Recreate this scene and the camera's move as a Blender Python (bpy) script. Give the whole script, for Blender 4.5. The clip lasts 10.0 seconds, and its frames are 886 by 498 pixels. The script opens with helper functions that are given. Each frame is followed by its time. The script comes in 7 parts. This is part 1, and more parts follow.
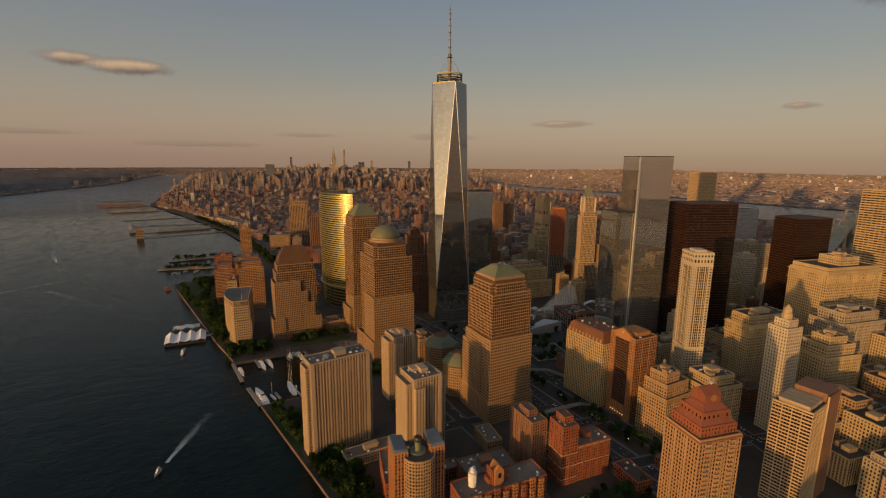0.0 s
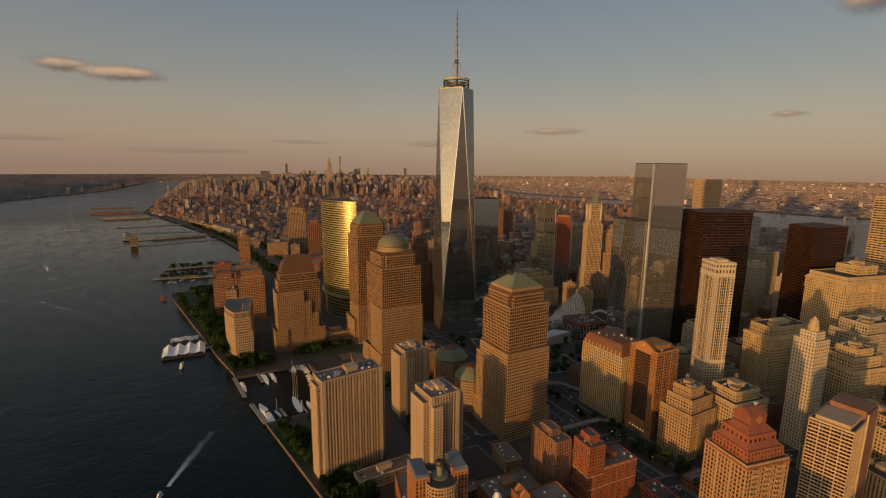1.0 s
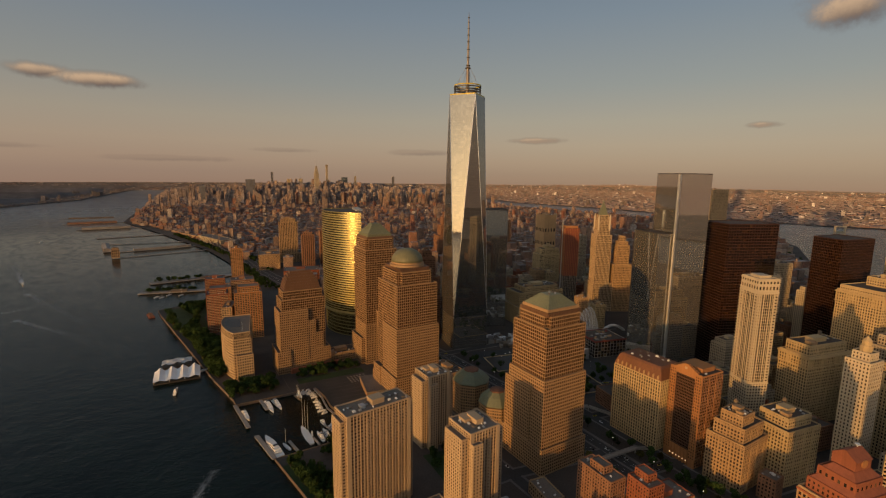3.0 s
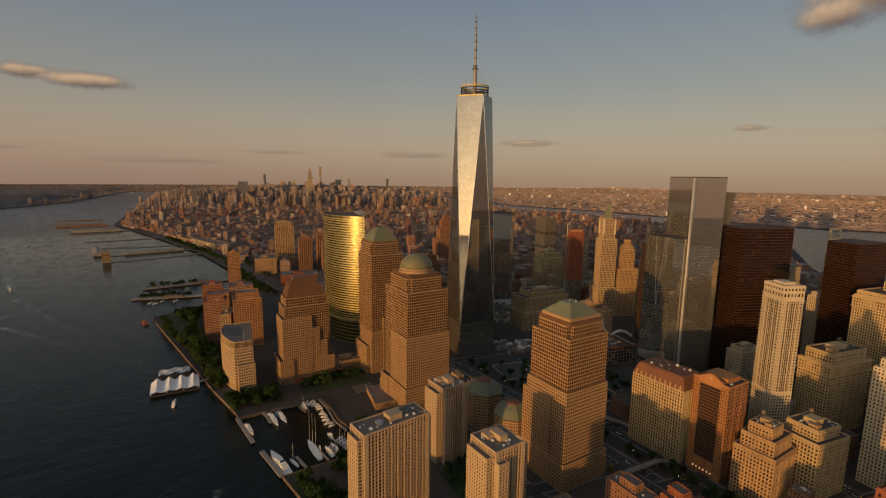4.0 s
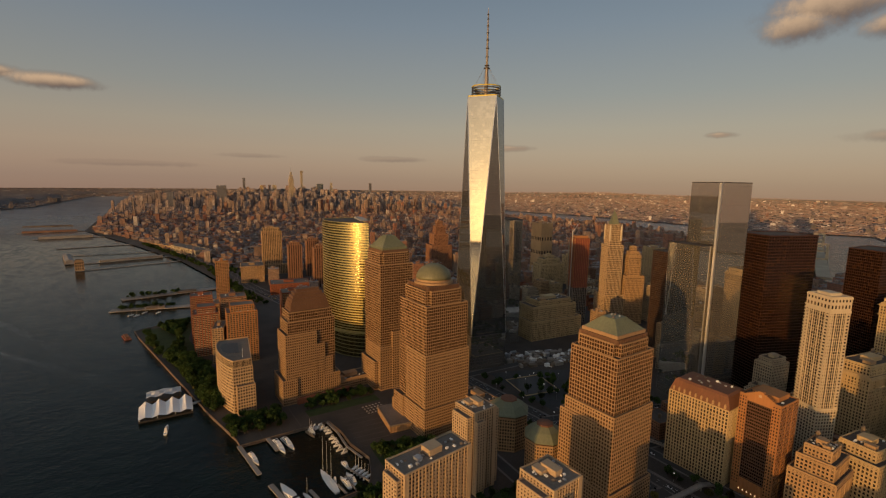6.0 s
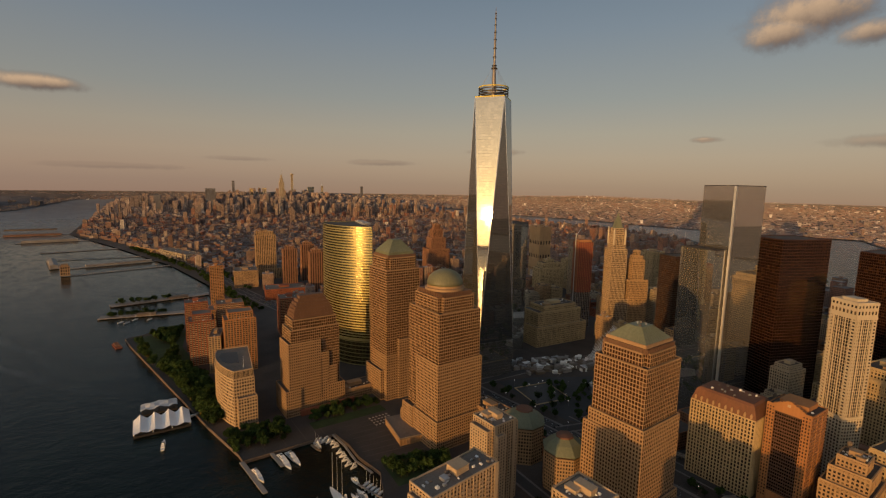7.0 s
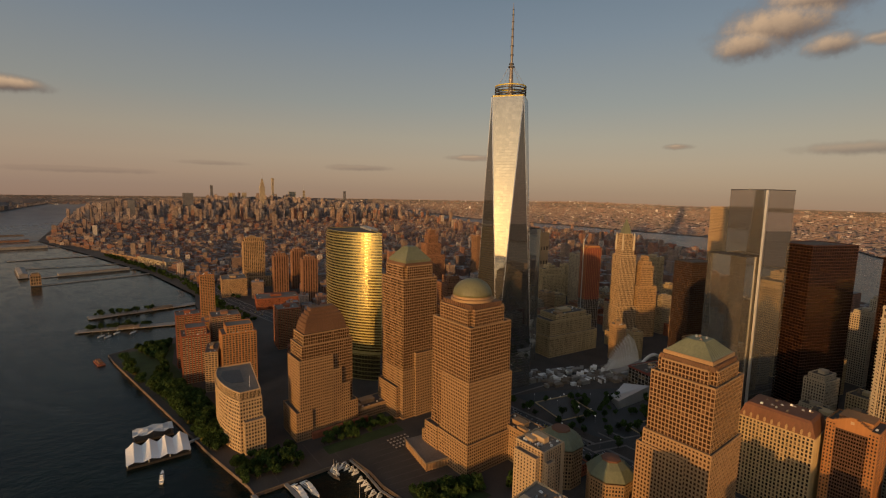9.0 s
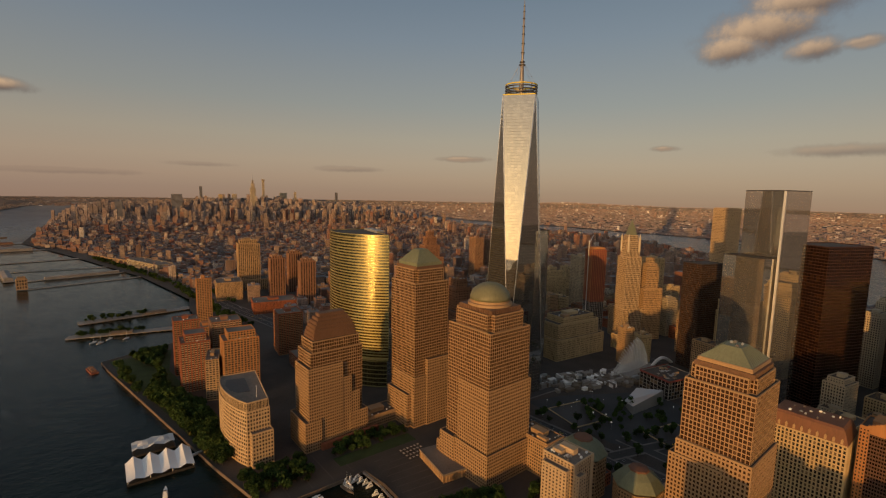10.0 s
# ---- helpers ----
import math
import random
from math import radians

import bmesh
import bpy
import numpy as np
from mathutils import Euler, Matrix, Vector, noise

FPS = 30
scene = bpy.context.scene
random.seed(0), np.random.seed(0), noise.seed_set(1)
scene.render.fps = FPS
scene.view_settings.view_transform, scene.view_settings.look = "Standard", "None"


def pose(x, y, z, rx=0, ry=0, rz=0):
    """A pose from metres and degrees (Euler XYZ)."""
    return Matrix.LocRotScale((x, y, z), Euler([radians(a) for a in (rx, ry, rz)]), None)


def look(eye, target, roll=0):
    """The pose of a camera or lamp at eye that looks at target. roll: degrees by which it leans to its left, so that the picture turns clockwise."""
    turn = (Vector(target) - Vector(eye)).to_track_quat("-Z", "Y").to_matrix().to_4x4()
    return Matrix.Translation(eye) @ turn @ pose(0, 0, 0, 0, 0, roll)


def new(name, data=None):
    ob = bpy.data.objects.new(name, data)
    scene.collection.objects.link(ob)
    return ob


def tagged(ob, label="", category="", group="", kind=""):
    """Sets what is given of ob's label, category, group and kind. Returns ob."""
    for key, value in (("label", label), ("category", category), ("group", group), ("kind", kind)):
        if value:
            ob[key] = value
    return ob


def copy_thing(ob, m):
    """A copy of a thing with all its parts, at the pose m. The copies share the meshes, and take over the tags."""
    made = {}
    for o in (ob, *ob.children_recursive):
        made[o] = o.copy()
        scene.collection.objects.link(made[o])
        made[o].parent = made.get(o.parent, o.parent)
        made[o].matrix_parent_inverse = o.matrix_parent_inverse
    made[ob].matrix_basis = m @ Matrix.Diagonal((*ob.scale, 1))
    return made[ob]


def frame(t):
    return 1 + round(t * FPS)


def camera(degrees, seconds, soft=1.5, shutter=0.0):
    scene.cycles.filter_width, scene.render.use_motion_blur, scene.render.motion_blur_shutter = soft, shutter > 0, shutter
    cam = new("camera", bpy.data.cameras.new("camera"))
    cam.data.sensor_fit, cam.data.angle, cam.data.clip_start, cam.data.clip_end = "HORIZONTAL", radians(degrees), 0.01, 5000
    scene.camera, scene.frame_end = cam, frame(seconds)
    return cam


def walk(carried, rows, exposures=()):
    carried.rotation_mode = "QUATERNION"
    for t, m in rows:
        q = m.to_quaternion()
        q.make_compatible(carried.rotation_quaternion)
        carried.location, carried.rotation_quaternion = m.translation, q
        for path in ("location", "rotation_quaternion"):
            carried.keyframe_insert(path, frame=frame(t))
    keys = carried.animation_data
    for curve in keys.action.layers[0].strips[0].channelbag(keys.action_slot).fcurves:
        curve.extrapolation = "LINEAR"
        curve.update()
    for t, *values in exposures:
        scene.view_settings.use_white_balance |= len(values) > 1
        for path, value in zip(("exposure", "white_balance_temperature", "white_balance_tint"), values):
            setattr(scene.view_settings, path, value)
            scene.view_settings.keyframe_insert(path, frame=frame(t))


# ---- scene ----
cam = camera(87.3, 10.0, soft=1.2)
METRES, EYE, TILT, LEAN, TURN = 310.0, 290.5, 0.0, 0.0, -28.0
ROWS = [
    (0.0, 0.0, 0.0, 0.0, 0.09, -10.93, -0.47),
    (0.5, -0.0347, 0.0313, -0.0, -0.31, -10.45, -0.54),
    (1.0, -0.0696, 0.0633, -0.0001, -0.65, -10.11, -0.54),
    (1.5, -0.1044, 0.0959, 0.0006, -1.05, -9.78, -0.57),
    (2.0, -0.1395, 0.1288, 0.0013, -1.58, -9.48, -0.62),
    (2.5, -0.1742, 0.1623, 0.0024, -2.14, -9.25, -0.64),
    (4.0, -0.2816, 0.264, 0.0059, -3.61, -8.77, -0.76),
    (4.5, -0.3171, 0.2981, 0.0067, -4.21, -8.67, -0.78),
    (5.0, -0.3527, 0.3328, 0.0064, -4.81, -8.57, -0.82),
    (5.5, -0.3883, 0.3679, 0.0055, -5.5, -8.41, -0.87),
    (7.0, -0.4989, 0.4757, -0.0012, -7.51, -7.75, -1.06),
    (7.5, -0.5352, 0.5117, -0.0037, -8.15, -7.57, -1.09),
    (8.0, -0.5716, 0.5474, -0.006, -8.8, -7.41, -1.15),
    (8.5, -0.6085, 0.5834, -0.0086, -9.45, -7.23, -1.19),
    (9.0, -0.6447, 0.62, -0.0113, -10.11, -7.06, -1.17),
    (9.5, -0.6821, 0.6566, -0.0135, -10.78, -6.92, -1.18),
    (10.0, -0.72, 0.693, -0.0152, -11.37, -6.87, -1.18),
]
walk(cam, [(t, pose(0, 0, EYE, TILT, LEAN, TURN) @ pose(METRES * x, METRES * y, METRES * z, 90 + pitch, roll, yaw)) for t, x, y, z, yaw, pitch, roll in ROWS])

# ---------------------------------------------------------------- light
SUN_AZ, SUN_EL = 248.5, 3.1          # clockwise from +y; degrees above the horizon
scene.view_settings.exposure = 0.0


def sun_way(az, el):
    a, e = radians(az), radians(el)
    return Vector((math.sin(a) * math.cos(e), math.cos(a) * math.cos(e), math.sin(e)))


sun_data = bpy.data.lights.new("sun", "SUN")
sun_data.energy, sun_data.angle, sun_data.color = 3.15, radians(0.9), (1.0, 0.515, 0.155)
sun = new("sun", sun_data)
sun.matrix_world = look(sun_way(SUN_AZ, SUN_EL) * 500, (0, 0, 0))


class Nodes:
    """A short way to write node trees."""

    def __init__(self, tree):
        self.tree = tree

    def add(self, kind):
        return self.tree.nodes.new(kind)

    def put(self, socket, value):
        if isinstance(value, bpy.types.NodeSocket):
            self.tree.links.new(value, socket)
        elif value is not None:
            socket.default_value = value

    def math(self, op, a, b=None, c=None, clamp=False):
        n = self.add("ShaderNodeMath")
        n.operation, n.use_clamp = op, clamp
        for s, v in zip(n.inputs, (a, b, c)):
            self.put(s, v)
        return n.outputs[0]

    def vmath(self, op, a, b=None):
        n = self.add("ShaderNodeVectorMath")
        n.operation = op
        self.put(n.inputs[0], a), self.put(n.inputs[1], b)
        return n.outputs[1] if op in ("DOT_PRODUCT", "LENGTH") else n.outputs[0]

    def mix(self, f, a, b, blend="MIX"):
        n = self.add("ShaderNodeMix")
        n.data_type, n.blend_type = "RGBA", blend
        self.put(n.inputs[0], f), self.put(n.inputs[6], a), self.put(n.inputs[7], b)
        return n.outputs[2]

    def noise(self, vec, scale, detail=4, rough=0.55):
        n = self.add("ShaderNodeTexNoise")
        self.put(n.inputs["Vector"], vec)
        n.inputs["Scale"].default_value, n.inputs["Detail"].default_value, n.inputs["Roughness"].default_value = scale, detail, rough
        return n.outputs[0]

    def span(self, v, a, b, to0=0.0, to1=1.0, smooth=True):
        n = self.add("ShaderNodeMapRange")
        n.interpolation_type = "SMOOTHSTEP" if smooth else "LINEAR"
        for s, x in zip(n.inputs, (v, a, b, to0, to1)):
            self.put(s, x)
        return n.outputs[0]

    def ramp(self, v, stops):
        n = self.add("ShaderNodeValToRGB")
        e = n.color_ramp.elements
        while len(e) < len(stops):
            e.new(0.5)
        for x, (p, c) in zip(e, stops):
            x.position, x.color = p, (*c, 1)
        self.put(n.inputs[0], v)
        return n.outputs[0]


def rgba(c):
    return (*c, 1.0)


def make_world():
    w = bpy.data.worlds.new("sunset_sky")
    w.use_nodes = True
    scene.world = w
    N = Nodes(w.node_tree)
    back = w.node_tree.nodes["Background"]
    sky = N.add("ShaderNodeTexSky")
    sky.sky_type, sky.sun_disc = "NISHITA", False
    sky.sun_elevation, sky.sun_rotation = radians(SUN_EL), radians(SUN_AZ)
    sky.air_density, sky.dust_density, sky.ozone_density, sky.altitude = 1.0, 1.6, 1.0, 100
    at = N.add("ShaderNodeTexCoord").outputs["Generated"]
    sep = N.add("ShaderNodeSeparateXYZ")
    N.put(sep.inputs[0], at)
    lift = N.add("ShaderNodeCombineXYZ")
    N.put(lift.inputs[0], sep.outputs[0]), N.put(lift.inputs[1], sep.outputs[1])
    N.put(lift.inputs[2], N.math("ADD", N.math("MAXIMUM", sep.outputs[2], -0.03), 0.06))
    N.put(sky.inputs[0], lift.outputs[0])
    az = N.math("MULTIPLY", N.math("ARCTAN2", sep.outputs[0], sep.outputs[1]), 57.2958)
    el = N.math("MULTIPLY", N.math("ARCSINE", sep.outputs[2]), 57.2958)
    n1 = N.noise(at, 14, 6, 0.6)
    n2 = N.noise(at, 45, 5, 0.6)
    n3 = N.noise(at, 130, 5, 0.65)
    wob = N.math("ADD", N.math("MULTIPLY", N.math("SUBTRACT", n1, 0.5), 0.75), N.math("ADD", N.math("MULTIPLY", N.math("SUBTRACT", n2, 0.5), 0.6), N.math("MULTIPLY", N.math("SUBTRACT", n3, 0.5), 0.25)))
    cover, shade = None, None
    # azimuth, elevation, half width, half height, density
    for a, e, hw, hh, k in CLOUDS:
        dx = N.math("DIVIDE", N.math("SUBTRACT", az, a), hw)
        dy = N.math("DIVIDE", N.math("SUBTRACT", el, e), hh)
        r = N.math("SQRT", N.math("ADD", N.math("MULTIPLY", dx, dx), N.math("MULTIPLY", dy, dy)))
        m = N.math("MULTIPLY", N.span(N.math("ADD", r, wob), 1.15, 0.3), k)
        top = N.span(N.math("ADD", N.math("SUBTRACT", dy, N.math("MULTIPLY", dx, 0.35)), N.math("MULTIPLY", wob, -0.6)), -0.75, 0.5)
        cover = m if cover is None else N.math("MAXIMUM", cover, m)
        t = N.math("MULTIPLY", N.math("MAXIMUM", top, 0.6) if 0.8 < k < 0.9 else top, m)
        shade = t if shade is None else N.math("MAXIMUM", shade, t)
    lit = N.mix(shade, rgba((0.25, 0.19, 0.17)), rgba((1.08, 0.74, 0.47)))
    glow = N.vmath("MULTIPLY", lit, (SKY_CLOUD, SKY_CLOUD, SKY_CLOUD))
    haze = N.ramp(N.span(el, -2.0, 22.0, 0.0, 1.0, False), HAZE)
    k = SKY_HAZE / SKY_STRENGTH
    air = N.vmath("ADD", sky.outputs[0], N.vmath("MULTIPLY", haze, (k, k, k)))
    # dust round the low sun
    near = N.math("MAXIMUM", N.vmath("DOT_PRODUCT", N.vmath("NORMALIZE", at), tuple(sun_way(SUN_AZ, SUN_EL))), 0.0)
    for power, colour in GLOW:
        n = N.add("ShaderNodeCombineXYZ")
        f = N.math("POWER", near, power)
        for q, v in zip(n.inputs, colour):
            N.put(q, N.math("MULTIPLY", f, v / SKY_STRENGTH))
        air = N.vmath("ADD", air, n.outputs[0])
    N.put(back.inputs[0], N.mix(cover, air, glow))
    back.inputs[1].default_value = SKY_STRENGTH


SKY_STRENGTH, SKY_CLOUD, SKY_HAZE = 0.055, 9.4, 1.0
# dusty evening air, from the horizon up
GLOW = ((5.0, (0.74, 0.66, 0.53)), (14.0, (0.80, 0.68, 0.47)), (40.0, (2.5, 1.36, 0.25)), (400.0, (4.2, 2.2, 0.55)))
HAZE = ((0.0, (0.205, 0.128, 0.118)), (0.09, (0.225, 0.138, 0.124)), (0.15, (0.27, 0.166, 0.132)), (0.23, (0.298, 0.20, 0.147)), (0.34, (0.28, 0.217, 0.163)), (0.5, (0.212, 0.20, 0.182)), (0.8, (0.143, 0.165, 0.197)), (1.0, (0.108, 0.137, 0.178)))
CLOUDS = (
    (-9.4, 8.9, 2.7, 0.7, 0.95), (-4.6, 8.6, 4.0, 0.8, 1.0), (41.5, 4.1, 3.4, 0.42, 0.85), (64.3, 5.3, 1.7, 0.38, 0.85),
    (72.2, 16.2, 6.0, 2.3, 1.0), (75.5, 18.2, 5.6, 2.2, 1.0), (69.8, 14.8, 3.6, 1.9, 1.0), (76.6, 13.9, 2.6, 1.3, 0.95), (80.0, 13.9, 2.0, 0.7, 0.85),
    (28.2, 2.6, 4.5, 0.4, 0.45), (79.5, 4.7, 6.0, 0.7, 0.6), (0.6, 1.4, 7.0, 0.35, 0.35), (12.0, 2.6, 4.0, 0.3, 0.35), (-14.0, 2.2, 5.0, 0.3, 0.35),
)
make_world()

# ---------------------------------------------------------------- materials


def material(name):
    m = bpy.data.materials.new(name)
    m.use_nodes = True
    return m, Nodes(m.node_tree), m.node_tree.nodes["Principled BSDF"]


def surface(name, colour, rough=0.8, metal=0.0, vary=0.25, big=0.03, fine=0.9, bump=0.3, spec=0.4, island=0.0, per_object=0.0):
    """Masonry, roofing, paint: mottled at two sizes, with a fine relief."""
    m, N, p = material(name)
    at = N.add("ShaderNodeTexCoord").outputs["Object"]
    a, b = N.noise(at, big, 5), N.noise(at, fine, 4, 0.65)
    tall = N.vmath("MULTIPLY", at, (0.55, 0.55, 0.02))
    f = N.math("ADD", N.math("MULTIPLY", a, 0.45), N.math("ADD", N.math("MULTIPLY", b, 0.25), N.math("MULTIPLY", N.noise(tall, 1.0, 4), 0.3)))
    value = N.span(f, 0.34, 0.66, 1 - vary * 1.2, 1 + vary * 1.2, False)
    if island:
        value = N.math("MULTIPLY", value, N.span(N.add("ShaderNodeNewGeometry").outputs["Random Per Island"], 0, 1, 1 - island, 1 + island, False))
    if per_object:
        value = N.math("MULTIPLY", value, N.span(N.add("ShaderNodeObjectInfo").outputs["Random"], 0, 1, 1 - per_object, 1 + per_object, False))
    n = N.add("ShaderNodeCombineXYZ")
    for s in n.inputs:
        N.put(s, value)
    N.put(p.inputs["Base Color"], N.vmath("MULTIPLY", rgba(colour)[:3], n.outputs[0]))
    N.put(p.inputs["Roughness"], N.span(b, 0.3, 0.7, max(rough - 0.08, 0.02), min(rough + 0.08, 1), False))
    p.inputs["Metallic"].default_value, p.inputs["Specular IOR Level"].default_value = metal, spec
    if bump:
        n = N.add("ShaderNodeBump")
        n.inputs["Strength"].default_value, n.inputs["Distance"].default_value = bump, 0.08
        N.put(n.inputs["Height"], b)
        N.put(p.inputs["Normal"], n.outputs[0])
    return m


def glazing(name, dark, light, rough=0.06, metal=0.0, share=0.25, spec=0.6, ripple=0.004):
    """Panes that differ from one another: some with blinds, each a little out of true."""
    m, N, p = material(name)
    r = N.add("ShaderNodeNewGeometry").outputs["Random Per Island"]
    r2 = N.math("FRACT", N.math("MULTIPLY", r, 37.7))
    N.put(p.inputs["Base Color"], N.mix(N.span(r, 1 - share, 1.0, 0, 1), rgba(dark), rgba(light)))
    N.put(p.inputs["Roughness"], N.span(r2, 0, 1, rough * 0.8, rough * 1.25, False))
    p.inputs["Metallic"].default_value, p.inputs["Specular IOR Level"].default_value = metal, spec
    at = N.add("ShaderNodeTexCoord").outputs["Object"]
    n = N.add("ShaderNodeBump")
    n.inputs["Strength"].default_value, n.inputs["Distance"].default_value = 1.0, ripple
    N.put(n.inputs["Height"], N.math("ADD", N.noise(at, 0.35, 2), N.math("MULTIPLY", r2, 0.3)))
    N.put(p.inputs["Normal"], n.outputs[0])
    return m


def city_blocks(name, stops, floor=3.5, bay=3.0, roofs=((0.07, 0.065, 0.06), (0.26, 0.24, 0.22))):
    """Far buildings: wall colour by building, dark window rows, grey roofs."""
    m, N, p = material(name)
    geo = N.add("ShaderNodeNewGeometry")
    r = geo.outputs["Random Per Island"]
    at = N.add("ShaderNodeTexCoord").outputs["Object"]
    pos, nor = N.add("ShaderNodeSeparateXYZ"), N.add("ShaderNodeSeparateXYZ")
    N.put(pos.inputs[0], at)
    N.put(nor.inputs[0], N.add("ShaderNodeTexCoord").outputs["Normal"])
    ax, ay = N.math("ABSOLUTE", nor.outputs[0]), N.math("ABSOLUTE", nor.outputs[1])
    u = N.math("ADD", N.math("MULTIPLY", pos.outputs[0], N.math("GREATER_THAN", ay, ax)), N.math("MULTIPLY", pos.outputs[1], N.math("GREATER_THAN", ax, ay)))
    wide = N.math("ADD", bay * 0.7, N.math("MULTIPLY", N.math("FRACT", N.math("MULTIPLY", r, 91.3)), bay))
    wu = N.math("GREATER_THAN", N.math("FRACT", N.math("DIVIDE", u, wide)), 0.5)
    wz = N.math("GREATER_THAN", N.math("FRACT", N.math("DIVIDE", pos.outputs[2], floor)), 0.45)
    window = N.math("MULTIPLY", N.math("MULTIPLY", wu, wz), 0.8)
    wall = N.ramp(r, stops)
    grime = N.span(N.noise(at, 0.05, 4), 0.3, 0.7, 0.75, 1.2, False)
    g = N.add("ShaderNodeCombineXYZ")
    for s in g.inputs:
        N.put(s, grime)
    side = N.mix(window, N.vmath("MULTIPLY", wall, g.outputs[0]), rgba((0.03, 0.032, 0.036)))
    roof = N.mix(N.math("FRACT", N.math("MULTIPLY", r, 53.1)), rgba(roofs[0]), rgba(roofs[1]))
    N.put(p.inputs["Base Color"], N.mix(N.math("GREATER_THAN", nor.outputs[2], 0.5), side, roof))
    N.put(p.inputs["Roughness"], 0.75)
    p.inputs["Specular IOR Level"].default_value = 0.3
    return m


def lamp_glass(name, colour, strength):
    m, N, p = material(name)
    p.inputs["Base Color"].default_value = rgba((0.8, 0.8, 0.8))
    p.inputs["Emission Color"].default_value = rgba(colour)
    p.inputs["Emission Strength"].default_value = strength
    return m


LAMP_WHITE = lamp_glass("lit_white_lamp", (1.0, 0.93, 0.8), 0.7)
LAMP_ORANGE = lamp_glass("lit_orange_lamp", (1.0, 0.55, 0.2), 1.1)
GRANITE = surface("tan_granite", (0.315, 0.20, 0.105), 0.6, vary=0.14, island=0.05)
TAN_STONE = surface("yellow_granite", (0.44, 0.31, 0.175), 0.65, vary=0.14, island=0.05)
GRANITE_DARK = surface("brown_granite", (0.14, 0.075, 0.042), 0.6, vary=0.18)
CREAM = surface("cream_brick", (0.42, 0.31, 0.195), 0.85, vary=0.12)
LIMESTONE = surface("aged_limestone", (0.44, 0.33, 0.18), 0.85, vary=0.22)
LIMESTONE_GREY = surface("grey_limestone", (0.35, 0.29, 0.205), 0.85, vary=0.22)
WHITE_STONE = surface("pale_precast", (0.50, 0.42, 0.30), 0.7, vary=0.1)
TAN_BRICK = surface("tan_brick", (0.36, 0.235, 0.125), 0.85, vary=0.2)
RED_BRICK = surface("red_brick", (0.25, 0.082, 0.04), 0.88, vary=0.22)
BROWN_BRICK = surface("brown_brick", (0.235, 0.12, 0.07), 0.88, vary=0.22)
ORANGE_BRICK = surface("orange_brick", (0.36, 0.165, 0.062), 0.85, vary=0.15)
MANSARD = surface("brown_roof_tiles", (0.17, 0.075, 0.04), 0.7, vary=0.25, fine=2.0)
TERRACOTTA = surface("terracotta_roof_tiles", (0.24, 0.08, 0.042), 0.75, vary=0.25, fine=2.0)
BRONZE = surface("dark_bronze_steel", (0.042, 0.018, 0.010), 0.42, 0.0, vary=0.15)
BLACK_STEEL = surface("black_steel", (0.06, 0.052, 0.046), 0.45, 0.4, vary=0.15)
STEEL = surface("brushed_steel", (0.55, 0.55, 0.56), 0.28, 1.0, vary=0.08, bump=0.1)
SPIRE_STEEL = surface("grey_painted_steel", (0.22, 0.20, 0.19), 0.5, 0.3, vary=0.1, bump=0)
ALUMINIUM = surface("pale_aluminium", (0.55, 0.54, 0.52), 0.4, 0.7, vary=0.08, bump=0.1)
GOLD_METAL = surface("pale_gold_spandrel", (0.34, 0.285, 0.12), 0.42, 0.55, vary=0.1, bump=0)
COPPER = surface("green_copper", (0.16, 0.172, 0.106), 0.55, 0.0, vary=0.2, fine=0.5)
DOME_COPPER = surface("olive_copper", (0.15, 0.145, 0.08), 0.5, 0.0, vary=0.2, fine=0.5)
TAR = surface("tar_roof", (0.082, 0.066, 0.054), 0.9, vary=0.35, fine=0.35)
GRAVEL = surface("grey_gravel_roof", (0.17, 0.138, 0.112), 0.95, vary=0.3, fine=0.4)
DUCT = surface("galvanised_duct", (0.42, 0.42, 0.42), 0.45, 0.6, vary=0.15)
CONCRETE = surface("bare_concrete", (0.27, 0.24, 0.21), 0.9, vary=0.25)
ASPHALT = surface("asphalt", (0.052, 0.047, 0.043), 0.9, vary=0.35, big=0.02, fine=0.3)
PAVING = surface("plaza_paving", (0.058, 0.048, 0.040), 0.85, vary=0.25, big=0.04, fine=0.5)
CITY_GROUND = surface("city_ground", (0.066, 0.052, 0.042), 0.95, vary=0.45, big=0.012, fine=0.05, bump=0)
# lighter and greyer than the city ground: distance haze put into the colour
FAR_GROUND = surface("far_land", (0.13, 0.115, 0.112), 0.95, vary=0.5, big=0.004, fine=0.02, bump=0)
GRASS = surface("grass", (0.030, 0.050, 0.014), 0.95, vary=0.35, big=0.06, fine=0.8)
LEAVES = surface("leaves", (0.034, 0.056, 0.015), 0.9, vary=0.45, big=0.12, fine=1.2, bump=0, spec=0.06, island=0.5, per_object=0.35)
LEAVES_TURNING = surface("turning_leaves", (0.085, 0.075, 0.02), 0.9, vary=0.4, big=0.12, fine=1.2, bump=0, spec=0.06, island=0.5, per_object=0.35)
BARK = surface("bark", (0.05, 0.04, 0.03), 0.95, vary=0.3)
WHITE_PAINT = surface("white_paint", (0.74, 0.73, 0.70), 0.45, vary=0.06, bump=0)
CANVAS = surface("white_membrane", (0.78, 0.78, 0.77), 0.7, vary=0.06, bump=0)
GREY_CANVAS = surface("grey_membrane", (0.58, 0.57, 0.55), 0.8, vary=0.12, bump=0)
FLAT_INFILL = surface("buff_brick", (0.32, 0.212, 0.118), 0.85, vary=0.18)
BAY_BRICK = surface("dark_bay_brick", (0.085, 0.045, 0.028), 0.8, vary=0.2)
SLATE_METAL = surface("blue_grey_roof_metal", (0.16, 0.175, 0.19), 0.5, 0.3, vary=0.15, bump=0)
